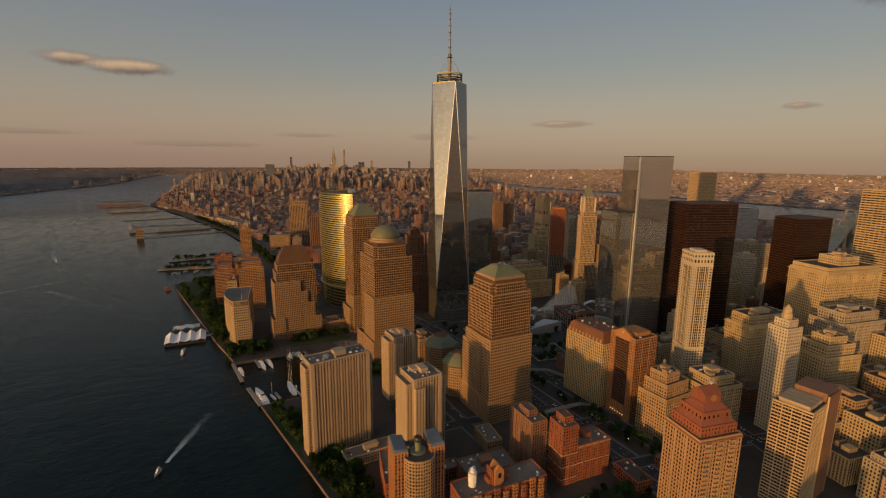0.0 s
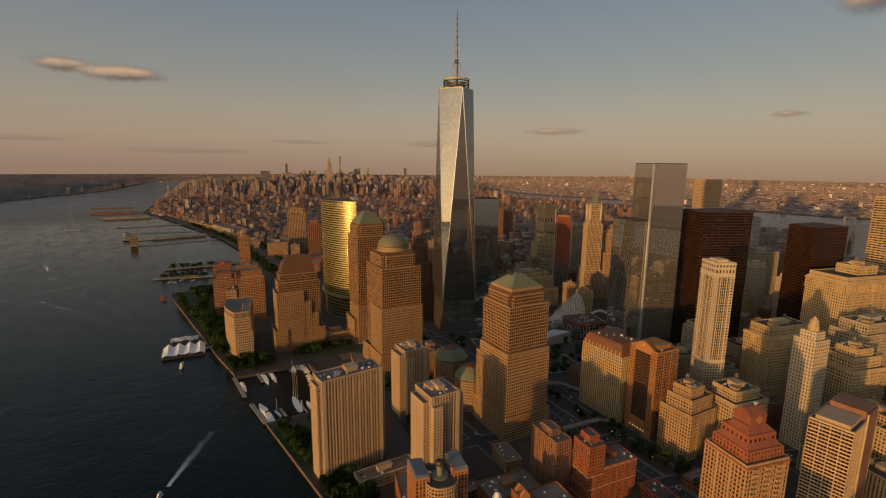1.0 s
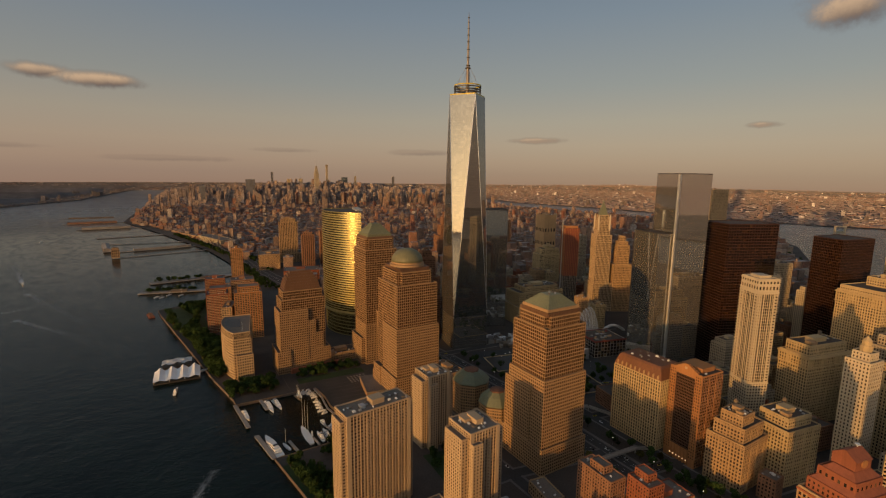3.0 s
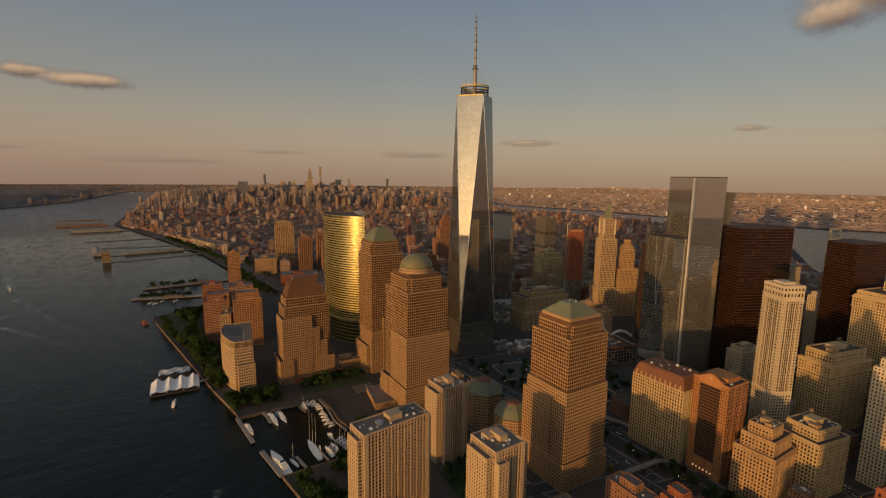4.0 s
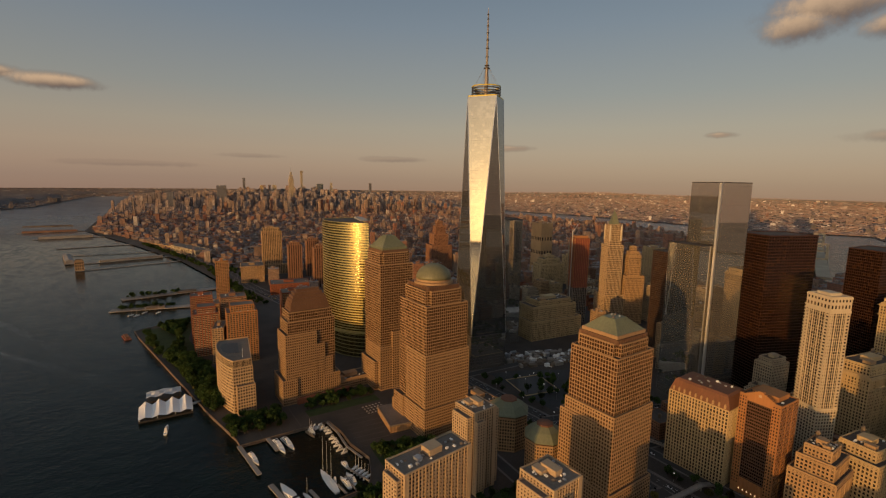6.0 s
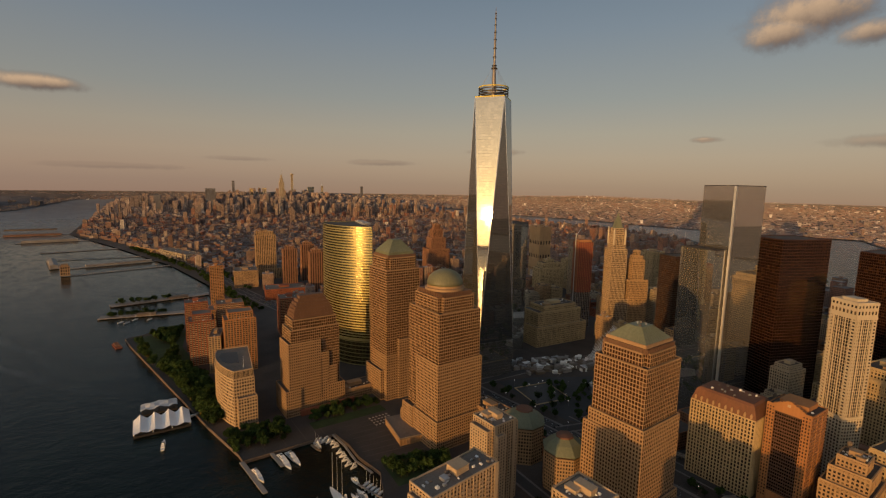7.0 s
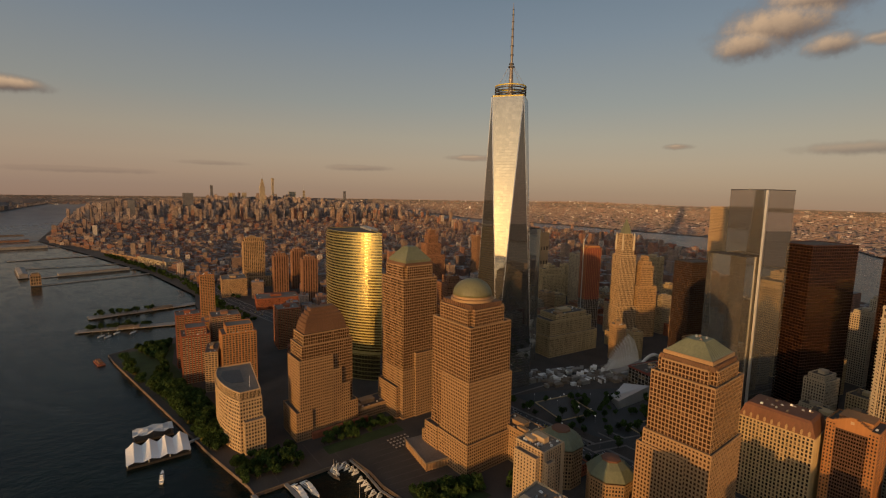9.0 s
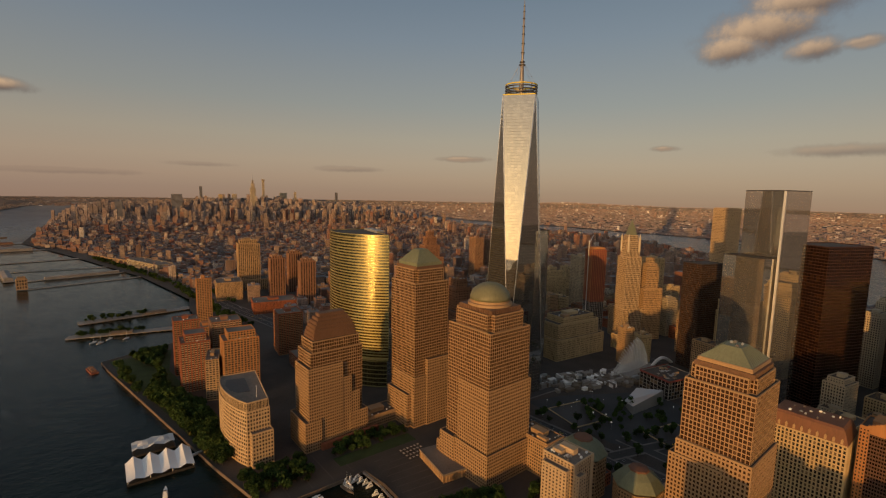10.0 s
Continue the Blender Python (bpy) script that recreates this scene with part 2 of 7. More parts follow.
SEA_STONE = surface("stained_quay_stone", (0.13, 0.098, 0.075), 0.9, vary=0.35)
WOOD = surface("weathered_timber", (0.16, 0.12, 0.085), 0.9, vary=0.3)
NET_RED = surface("red_safety_net", (0.21, 0.05, 0.038), 0.85, vary=0.2)
FOAM = surface("foam", (0.55, 0.56, 0.56), 0.9, vary=0.25, fine=0.6, bump=0)
YELLOW = surface("yellow_paint", (0.55, 0.42, 0.05), 0.5, vary=0.1, bump=0)
GLASS_DARK = glazing("dark_window", (0.022, 0.019, 0.018), (0.17, 0.12, 0.075), 0.12, share=0.35, spec=0.35)
GLASS_WARM = glazing("bronze_window", (0.04, 0.019, 0.011), (0.12, 0.065, 0.036), 0.13, spec=0.4)
GLASS_BLUE = glazing("blue_mirror_glass", (0.215, 0.213, 0.208), (0.245, 0.242, 0.236), 0.028, 0.8, 0.5, ripple=0.0002)
GLASS_GREY = glazing("grey_mirror_glass", (0.50, 0.475, 0.43), (0.54, 0.515, 0.465), 0.035, 0.85, 0.5, ripple=0.0009)
GLASS_GOLD = glazing("tinted_curtain_glass", (0.29, 0.262, 0.135), (0.33, 0.298, 0.15), 0.19, 1.0, 0.5, ripple=0.0)
GLASS_BRONZE = glazing("dark_bronze_glass", (0.014, 0.007, 0.005), (0.04, 0.019, 0.009), 0.12, share=0.3)
# roofs lightened: haze-lifted shade between the far blocks is put into their colour
FAR_WALLS = city_blocks("far_brick_and_stone", ((0.0, (0.25, 0.10, 0.065)), (0.18, (0.32, 0.165, 0.108)), (0.36, (0.23, 0.17, 0.14)), (0.52, (0.36, 0.245, 0.175)), (0.68, (0.18, 0.108, 0.08)), (0.82, (0.41, 0.32, 0.25)), (0.92, (0.28, 0.135, 0.088)), (1.0, (0.54, 0.47, 0.40))), roofs=((0.11, 0.094, 0.088), (0.31, 0.27, 0.25)))
# paled and warmed: the skyline's evening haze is put into these colours
MIDTOWN_WALLS = city_blocks("far_glass_and_stone", ((0.0, (0.26, 0.21, 0.19)), (0.3, (0.40, 0.29, 0.23)), (0.5, (0.22, 0.19, 0.185)), (0.7, (0.47, 0.36, 0.29)), (0.85, (0.34, 0.22, 0.17)), (1.0, (0.52, 0.43, 0.37))), roofs=((0.2, 0.17, 0.16), (0.4, 0.35, 0.33)))
# muted greys: the haze over the far bank is put into these colours
FAR_BANK_WALLS = city_blocks("far_bank_hazed", ((0.0, (0.15, 0.125, 0.12)), (0.4, (0.22, 0.175, 0.155)), (0.7, (0.11, 0.10, 0.10)), (0.9, (0.27, 0.215, 0.185)), (1.0, (0.38, 0.33, 0.30))), roofs=((0.13, 0.12, 0.12), (0.26, 0.24, 0.23)))
FAR_GLASS = surface("far_grey_glass", (0.17, 0.165, 0.17), 0.35, 0.2, vary=0.15, bump=0)

BOROUGH_WALLS = city_blocks("far_pale_rooftops", ((0.0, (0.25, 0.14, 0.105)), (0.3, (0.29, 0.20, 0.165)), (0.5, (0.13, 0.11, 0.10)), (0.68, (0.35, 0.26, 0.215)), (0.82, (0.17, 0.135, 0.12)), (0.93, (0.44, 0.365, 0.32)), (1.0, (0.85, 0.80, 0.74))), roofs=((0.14, 0.12, 0.115), (0.46, 0.41, 0.38)))


def make_water():
    m, N, p = material("river_water")
    at = N.add("ShaderNodeTexCoord").outputs["Object"]
    a, b, c = N.noise(at, 0.012, 5, 0.6), N.noise(at, 0.07, 5, 0.65), N.noise(at, 0.45, 4)
    # far water: reflected sky and haze are put into the base colour
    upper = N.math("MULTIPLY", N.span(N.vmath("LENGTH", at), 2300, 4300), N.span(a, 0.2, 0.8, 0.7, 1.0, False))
    far_sheen_colour = rgba((0.24, 0.23, 0.225))
    N.put(p.inputs["Base Color"], N.mix(upper, N.mix(N.span(a, 0.35, 0.7), rgba((0.003, 0.0075, 0.006)), rgba((0.008, 0.0155, 0.012))), far_sheen_colour))
    swirl = N.add("ShaderNodeTexNoise")
    N.put(swirl.inputs["Vector"], N.vmath("MULTIPLY", at, (1.0, 0.45, 1.0)))
    swirl.inputs["Scale"].default_value, swirl.inputs["Detail"].default_value, swirl.inputs["Distortion"].default_value = 0.02, 5, 2.5
    N.put(p.inputs["Roughness"], N.span(swirl.outputs[0], 0.3, 0.75, 0.09, 0.25))
    p.inputs["IOR"].default_value, p.inputs["Specular IOR Level"].default_value = 1.33, 0.22
    h = N.math("ADD", N.math("MULTIPLY", a, 2.0), N.math("ADD", N.math("MULTIPLY", b, 2.2), N.math("MULTIPLY", c, 0.6)))
    n = N.add("ShaderNodeBump")
    n.inputs["Distance"].default_value = 0.5
    pos = N.add("ShaderNodeSeparateXYZ")
    N.put(pos.inputs[0], at)
    # open water off the point is rough, the upper river lies calm
    N.put(n.inputs["Strength"], N.span(pos.outputs[1], 700, 2600, 1.0, 0.05))
    N.put(n.inputs["Height"], h)
    N.put(p.inputs["Normal"], n.outputs[0])
    return m


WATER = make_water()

# ---------------------------------------------------------------- mesh helpers


class Shape:
    """Collects faces for one mesh."""

    def __init__(self):
        self.v, self.f = [], []

    def poly(self, pts):
        n = len(self.v)
        self.v += [tuple(p) for p in pts]
        self.f.append(tuple(range(n, n + len(pts))))

    def box(self, o, a, b, c):
        o, a, b, c = Vector(o), Vector(a), Vector(b), Vector(c)
        n = len(self.v)
        self.v += [tuple(p) for p in (o, o + a, o + a + b, o + b, o + c, o + a + c, o + a + b + c, o + b + c)]
        self.f += [tuple(n + i for i in q) for q in ((3, 2, 1, 0), (4, 5, 6, 7), (0, 1, 5, 4), (1, 2, 6, 5), (2, 3, 7, 6), (3, 0, 4, 7))]

    def block(self, x0, y0, z0, x1, y1, z1):
        self.box((x0, y0, z0), (x1 - x0, 0, 0), (0, y1 - y0, 0), (0, 0, z1 - z0))

    def loft(self, rings, cap=True):
        """Joins rings of equal count, lowest first."""
        n, k = len(self.v), len(rings[0])
        for r in rings:
            self.v += [tuple(p) for p in r]
        for i in range(len(rings) - 1):
            for j in range(k):
                a, b = n + i * k + j, n + i * k + (j + 1) % k
                self.f.append((a, b, b + k, a + k))
        if cap:
            self.f.append(tuple(range(n + k - 1, n - 1, -1)))
            self.f.append(tuple(range(n + (len(rings) - 1) * k, n + len(rings) * k)))

    def turned(self, profile, sides=20, x=0.0, y=0.0, cap=True):
        self.loft([ring(r, z, sides, x, y) for r, z in profile], cap)

    def rod(self, a, b, r, r2=None, sides=6):
        a, b = Vector(a), Vector(b)
        q = (b - a).to_track_quat("Z", "Y")
        rings = []
        for p, s in ((a, r), (b, r if r2 is None else r2)):
            rings.append([p + q @ Vector((s * math.cos(t), s * math.sin(t), 0)) for t in (2 * math.pi * i / sides for i in range(sides))])
        self.loft(rings)

    def mesh(self, name, mat, smooth=False):
        me = bpy.data.meshes.new(name)
        me.from_pydata(self.v, [], self.f)
        me.materials.append(mat)
        if smooth:
            me.polygons.foreach_set("use_smooth", [True] * len(me.polygons))
        me.update()
        return me


def ring(r, z, sides, x=0.0, y=0.0, turn=0.0):
    return [(x + r * math.cos(2 * math.pi * (i + turn) / sides), y + r * math.sin(2 * math.pi * (i + turn) / sides), z) for i in range(sides)]


def part(name, shape, mat, parent, label="", kind="", smooth=False):
    ob = new(name, shape.mesh(name, mat, smooth))
    ob.parent = parent
    return tagged(ob, label, kind=kind)


def thing(name, x, y, z, rz, label, category, group=""):
    ob = new(name)
    ob.matrix_world = pose(x, y, z, 0, 0, rz)
    return tagged(ob, label, category, group)


def single(name, shape, mat, x, y, z, rz, label, category, group="", kind="", smooth=False):
    ob = new(name, shape.mesh(name, mat, smooth))
    ob.matrix_world = pose(x, y, z, 0, 0, rz)
    return tagged(ob, label, category, group, kind)


class Style:
    def __init__(self, bay, floor, pier, span, deep=0.25, inset=0.06, infill=None, major=0, wide=0.8, belt=0):
        self.major, self.wide, self.belt = major, wide, belt
        self.bay, self.floor, self.pier, self.span, self.deep, self.inset, self.infill = bay, floor, pier, span, deep, inset, infill


PUNCHED = Style(2.75, 3.55, 1.15, 1.45, 0.25)
GRIDDED = Style(2.75, 3.55, 0.6, 0.8, 0.2)
FLATS = Style(3.0, 2.9, 1.3, 1.25, 0.32, 0.08, FLAT_INFILL, major=2, wide=0.4)
MASONRY = Style(2.9, 3.7, 1.2, 1.45, 0.4, 0.14, major=4, wide=1.4, belt=6)
OLD_BRICK = Style(2.8, 3.7, 1.2, 1.45, 0.4, 0.12)
RIBBED = Style(2.8, 3.8, 1.05, 1.35, 0.6, 0.4, major=4, wide=1.5, belt=9)
BANDED = Style(2.0, 3.9, 0.2, 1.4, 0.2, -0.08)


def facade(W, S, G, a, b, z0, z1, st, P=None):
    """A wall from a to b (the outside on the right hand): panes between piers and spandrels that stand proud."""
    a, b = Vector((*a, 0)), Vector((*b, 0))
    run = (b - a).length
    u = (b - a) / run
    n = Vector((u.y, -u.x, 0))
    cols, rows = max(1, round(run / st.bay)), max(1, round((z1 - z0) / st.floor))
    dw, dh = run / cols, (z1 - z0) / rows
    pw, sh = min(st.pier, dw * 0.75), min(st.span, dh * 0.75)
    up = Vector((0, 0, 1))
    for i in range(cols + 1):
        w = pw / 2 if i in (0, cols) else pw
        s = 0 if i == 0 else run - w if i == cols else i * dw - pw / 2
        W.box(a + u * s + up * z0, u * w, n * st.deep, up * (z1 - z0))
    for j in range(rows + 1):
        h = sh if j else sh * 1.2
        if j == rows:
            h = sh * 0.5
        z = z0 + j * dh - (h if j == rows else 0)
        (W if j == rows else S).box(a + u * 0.02 + up * z, u * (run - 0.04), n * (st.deep - st.inset), up * h)
    if st.major:
        for i in range(st.major, cols, st.major):
            (P or W).box(a + u * (i * dw - st.wide / 2) + up * z0, u * st.wide, n * (st.deep + 0.3), up * (z1 - z0))
    for i in range(cols):
        for j in range(rows):
            p = a + u * (i * dw + pw / 2) + up * (z0 + j * dh + sh) + n * 0.05
            q = u * (dw - pw)
            r = up * (dh - sh)
            G.poly((p, p + q, p + q + r, p + r))


class Building:
    """A house or tower: root, walls, windows and roof, built in its own axes."""

    def __init__(self, name, x, y, rz, label, category="building", group="", wall=None, glass=None, roof=None, style=PUNCHED, z=2.5):
        self.root = thing(name, x, y, z, rz, label, category, group)
        self.top, self.deck = 0.0, self.root
        self.wall, self.glass, self.roof, self.style = wall or LIMESTONE, glass or GLASS_DARK, roof or TAR, style

    def prism(self, pts, z0, z1, style=None, parapet=1.1, skip=()):
        st = style or self.style
        k = len(pts)
        self.W, self.G, self.R = Shape(), Shape(), Shape()
        piers = Shape()
        infill = Shape() if st.infill else piers
        pilasters = Shape()
        self.W.loft([[(*q, z) for q in pts] for z in (z0, z1)], False)
        for i in range(k):
            a, b = pts[i], pts[(i + 1) % k]
            if i not in skip:
                facade(piers, infill, self.G, a, b, z0, z1, st, pilasters)
        # corner posts
        for i in range(k):
            c, a, b = Vector(pts[i]), Vector(pts[i - 1]), Vector(pts[(i + 1) % k])
            u, w = (c - a).normalized(), (b - c).normalized()
            if u.dot(w) > 0.75:
                continue
            d = st.deep + 0.04
            n0, n1 = Vector((u.y, -u.x)), Vector((w.y, -w.x))
            q = c + (n0 + n1) / (1 + n0.dot(n1)) * d
            piers.loft([[(*p, z) for p in (c, c + n0 * d, q, c + n1 * d)] for z in (z0, z1)])
        if st.belt:
            rows = max(1, round((z1 - z0) / st.floor))
            for j in range(st.belt, rows, st.belt):
                z = z0 + j * (z1 - z0) / rows - 0.1
                s = Shape()
                for i in range(k):
                    a, b = Vector((*pts[i], z)), Vector((*pts[(i + 1) % k], z))
                    u = (b - a).normalized()
                    n = Vector((u.y, -u.x, 0))
                    d = st.deep + 0.42
                    s.box(a - u * d, u * ((b - a).length + 2 * d - 0.01), n * (d + 0.001 * i), (0, 0, 0.8 + 0.002 * i))
                part("belt_course", s, self.wall, self.root)
        self.R.poly([(*p, z1 + 0.02) for p in pts])
        if parapet:
            for i in range(k):
                a, b = Vector((*pts[i], 0)), Vector((*pts[(i + 1) % k], 0))
                u = (b - a).normalized()
                n = Vector((u.y, -u.x, 0))
                self.W.box(a - n * 0.45 + Vector((0, 0, z1)) + u * 0.0, u * (b - a).length, n * (0.45 + st.deep), (0, 0, parapet))
        part("wall", self.W, self.wall, self.root)
        part("pier", piers, self.wall, self.root, kind="stuff")
        if st.infill:
            part("infill", infill, st.infill, self.root, kind="stuff")
        if pilasters.v:
            part("pilaster", pilasters, self.wall, self.root, kind="stuff")
        part("glazing", self.G, self.glass, self.root, kind="stuff")
        roof = part("roof", self.R, self.roof, self.root)
        if z1 >= self.top:
            self.top, self.deck = z1, roof

    def rect(self, x0, y0, x1, y1, z0, z1, style=None, parapet=1.1):
        self.prism([(x0, y0), (x1, y0), (x1, y1), (x0, y1)], z0, z1, style, parapet)

    def notched(self, x0, y0, x1, y1, c, z0, z1, style=None, parapet=1.1):
        """A rectangle with its four corners cut in."""
        self.prism([(x0 + c, y0), (x1 - c, y0), (x1 - c, y0 + c), (x1, y0 + c), (x1, y1 - c), (x1 - c, y1 - c), (x1 - c, y1), (x0 + c, y1),
                    (x0 + c, y1 - c), (x0, y1 - c), (x0, y0 + c), (x0 + c, y0 + c)], z0, z1, style, parapet)

    def penthouse(self, x0, y0, x1, y1, z0, z1, mat=None, name="mechanical_penthouse", label=""):
        s = Shape()
        s.block(x0, y0, z0, x1, y1, z1 - 0.4)
        s.block(x0 - 0.25, y0 - 0.25, z1 - 0.4, x1 + 0.25, y1 + 0.25, z1)
        k = max(2, int((x1 - x0) / 2.2))
        for i in range(k):
            w = (x1 - x0) / k
            s.block(x0 + i * w + 0.3, y0 - 0.12, z0 + (z1 - z0) * 0.35, x0 + (i + 1) * w - 0.3, y0 + 0.02, z0 + (z1 - z0) * 0.75)
        k = max(2, int((y1 - y0) / 2.2))
        for i in range(k):
            w = (y1 - y0) / k
            s.block(x0 - 0.12, y0 + i * w + 0.3, z0 + (z1 - z0) * 0.35, x0 + 0.02, y0 + (i + 1) * w - 0.3, z0 + (z1 - z0) * 0.75)
        return part(name, s, mat or self.wall, self.deck, label)

    def tank(self, x, y, z):
        s = Shape()
        for dx, dy in ((-1.2, -1.2), (1.2, -1.2), (1.2, 1.2), (-1.2, 1.2)):
            s.rod((x + dx, y + dy, z), (x + dx, y + dy, z + 3), 0.15)
        s.turned(((1.9, z + 3), (1.9, z + 7), (2.05, z + 7), (0.1, z + 8.6)), 12, x, y)
        return part("water_tank", s, WOOD, self.deck, "weathered timber water tank on steel legs")

    def vents(self, x0, y0, x1, y1, z, count, seed):
        """Small rooftop machines, each a part."""
        rnd = random.Random(seed)
        for _ in range(count):
            w, d, h = rnd.uniform(0.8, 2.6), rnd.uniform(0.8, 2.4), rnd.uniform(0.5, 1.6)
            x, y = rnd.uniform(x0, max(x0, x1 - w)), rnd.uniform(y0, max(y0, y1 - d))
            s = Shape()
            s.block(x, y, z, x + w, y + d, z + h)
            s.turned(((0.32 * min(w, d), z + h), (0.32 * min(w, d), z + h + 0.35)), 8, x + w / 2, y + d / 2)
            part("air_handler", s, rnd.choice((DUCT, WHITE_PAINT, GRAVEL)), self.deck)

    def done(self):
        return self.root


# ---------------------------------------------------------------- ground and water
MID = (-48.0, 147.0, 290.0)          # the middle of the flight
NEAR, SPREAD = 3000.0, 1750.0


def far(x, y, h=0.0):
    """Beyond NEAR the land is drawn in towards the eye along its own lines of sight, so that the horizon stays within reach."""
    dx, dy = x - MID[0], y - MID[1]
    d = math.hypot(dx, dy)
    if d <= NEAR:
        return (x, y, h)
    k = (NEAR + SPREAD * (1 - math.exp(-(d - NEAR) / SPREAD))) / d
    return (MID[0] + dx * k, MID[1] + dy * k, MID[2] * (1 - k) + h * k)


def sheet(s, rows, cols, h):
    """Joins rows of (y, x_left, x_right) into a sheet that follows the land; even steps across."""
    grid = []
    for y, a, b in rows:
        grid.append([far(a + (b - a) * i / cols, y, h) for i in range(cols + 1)])
    for r0, r1 in zip(grid, grid[1:]):
        for i in range(cols):
            s.poly((r0[i], r0[i + 1], r1[i + 1], r1[i]))


def between(table, y):
    for (y0, x0), (y1, x1) in zip(table, table[1:]):
        if y <= y1:
            return x0 + (x1 - x0) * (y - y0) / (y1 - y0)
    return table[-1][1]


def y_steps(lo, hi, near_step):
    y = lo
    while y < hi:
        yield y
        y += near_step + max(0, y - 1500) * 0.06
    yield hi


HUDSON = ((-600, 230), (100, 130), (359, 80), (545, 48), (546, 116), (562, 126), (589, 137), (625, 131), (653, 132), (684, 128), (685, 28), (700, 27), (780, 10),
          (1157, -55), (1200, -60), (1240, 40), (1290, 110), (1500, 125), (1603, 145), (2020, 89), (2645, -67), (3300, -250), (7000, -100), (14000, 900))
EAST = ((-600, 900), (0, 1200), (750, 1800), (1030, 2350), (1400, 2600), (2300, 2900), (3500, 2750), (6000, 3200), (9000, 4200), (14000, 6000))
BROOKLYN = ((-600, 1900), (0, 2500), (750, 3100), (1028, 3696), (1404, 3484), (2303, 3420), (3009, 3466), (3990, 3241), (6000, 3700), (9000, 4700), (14000, 6400))
JERSEY = ((-600, -1900), (2500, -1700), (4454, -1246), (5108, -1056), (5839, -760), (8367, -500), (14000, 500))


def make_ground():
    s = Shape()
    sheet(s, [(y, -9000, 9000) for y in y_steps(-2500, 1500, 60)], 120, -0.5)
    ys = [y for y in y_steps(1500, 11200, 60)]
    sheet(s, [(y, between(JERSEY, y) - 60, between(HUDSON, y) + 60) for y in ys], 30, -0.5)
    sheet(s, [(y, between(EAST, y) - 60, between(BROOKLYN, y) + 60) for y in ys], 20, -0.5)
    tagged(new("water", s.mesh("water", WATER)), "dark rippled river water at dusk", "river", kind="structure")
    ys = sorted(set([y for y in y_steps(-600, 11200, 70)] + [y for y, _ in HUDSON if y < 11000]))
    s = Shape()
    sheet(s, [(y, between(HUDSON, y), between(EAST, y)) for y in ys], 60, 2.5)
    b = Shape()
    sheet(b, [(y, between(BROOKLYN, y), 11500) for y in y_steps(-2500, 11200, 90)], 60, 3.5)
    sheet(b, [(y, -11500, between(JERSEY, y)) for y in y_steps(1500, 11200, 90)], 50, 3.5)
    # the land beyond, as far as the horizon
    rings = []
    for d in (10300, 11000, 12000, 13200, 14600):
        rings.append([far(MID[0] + d * math.sin(radians(a)), MID[1] + d * math.cos(radians(a)), 9.0) for a in range(-75, 131)])
    for r0, r1 in zip(rings, rings[1:]):
        for i in range(205):
            b.poly((r0[i], r0[i + 1], r1[i + 1], r1[i]))
    tagged(new("ground_far_banks", b.mesh("ground_far_banks", FAR_GROUND)), "grey-brown land of the far river banks", "ground", kind="structure")
    tagged(new("ground", s.mesh("ground", CITY_GROUND)), "dark grey city ground with streets and yards", "ground", kind="structure")
    # sea wall along the near shore
    s = Shape()
    for (y0, x0), (y1, x1) in zip(HUDSON[1:16], HUDSON[2:16]):
        a, b = Vector((x0, y0, -0.6)), Vector((x1, y1, -0.6))
        u = (b - a).normalized()
        n = Vector((u.y, -u.x, 0))
        s.box(a - u * 0.3, u * ((b - a).length + 0.6), n * 0.55, (0, 0, 3.7))
    tagged(new("sea_wall", s.mesh("sea_wall", SEA_STONE)), "brown stained stone sea wall with a coping", "sea wall", kind="structure")


make_ground()


# ---------------------------------------------------------------- the great glass tower


def edge_walk(a, b, k):
    return Vector(a) + (Vector(b) - Vector(a)) * k


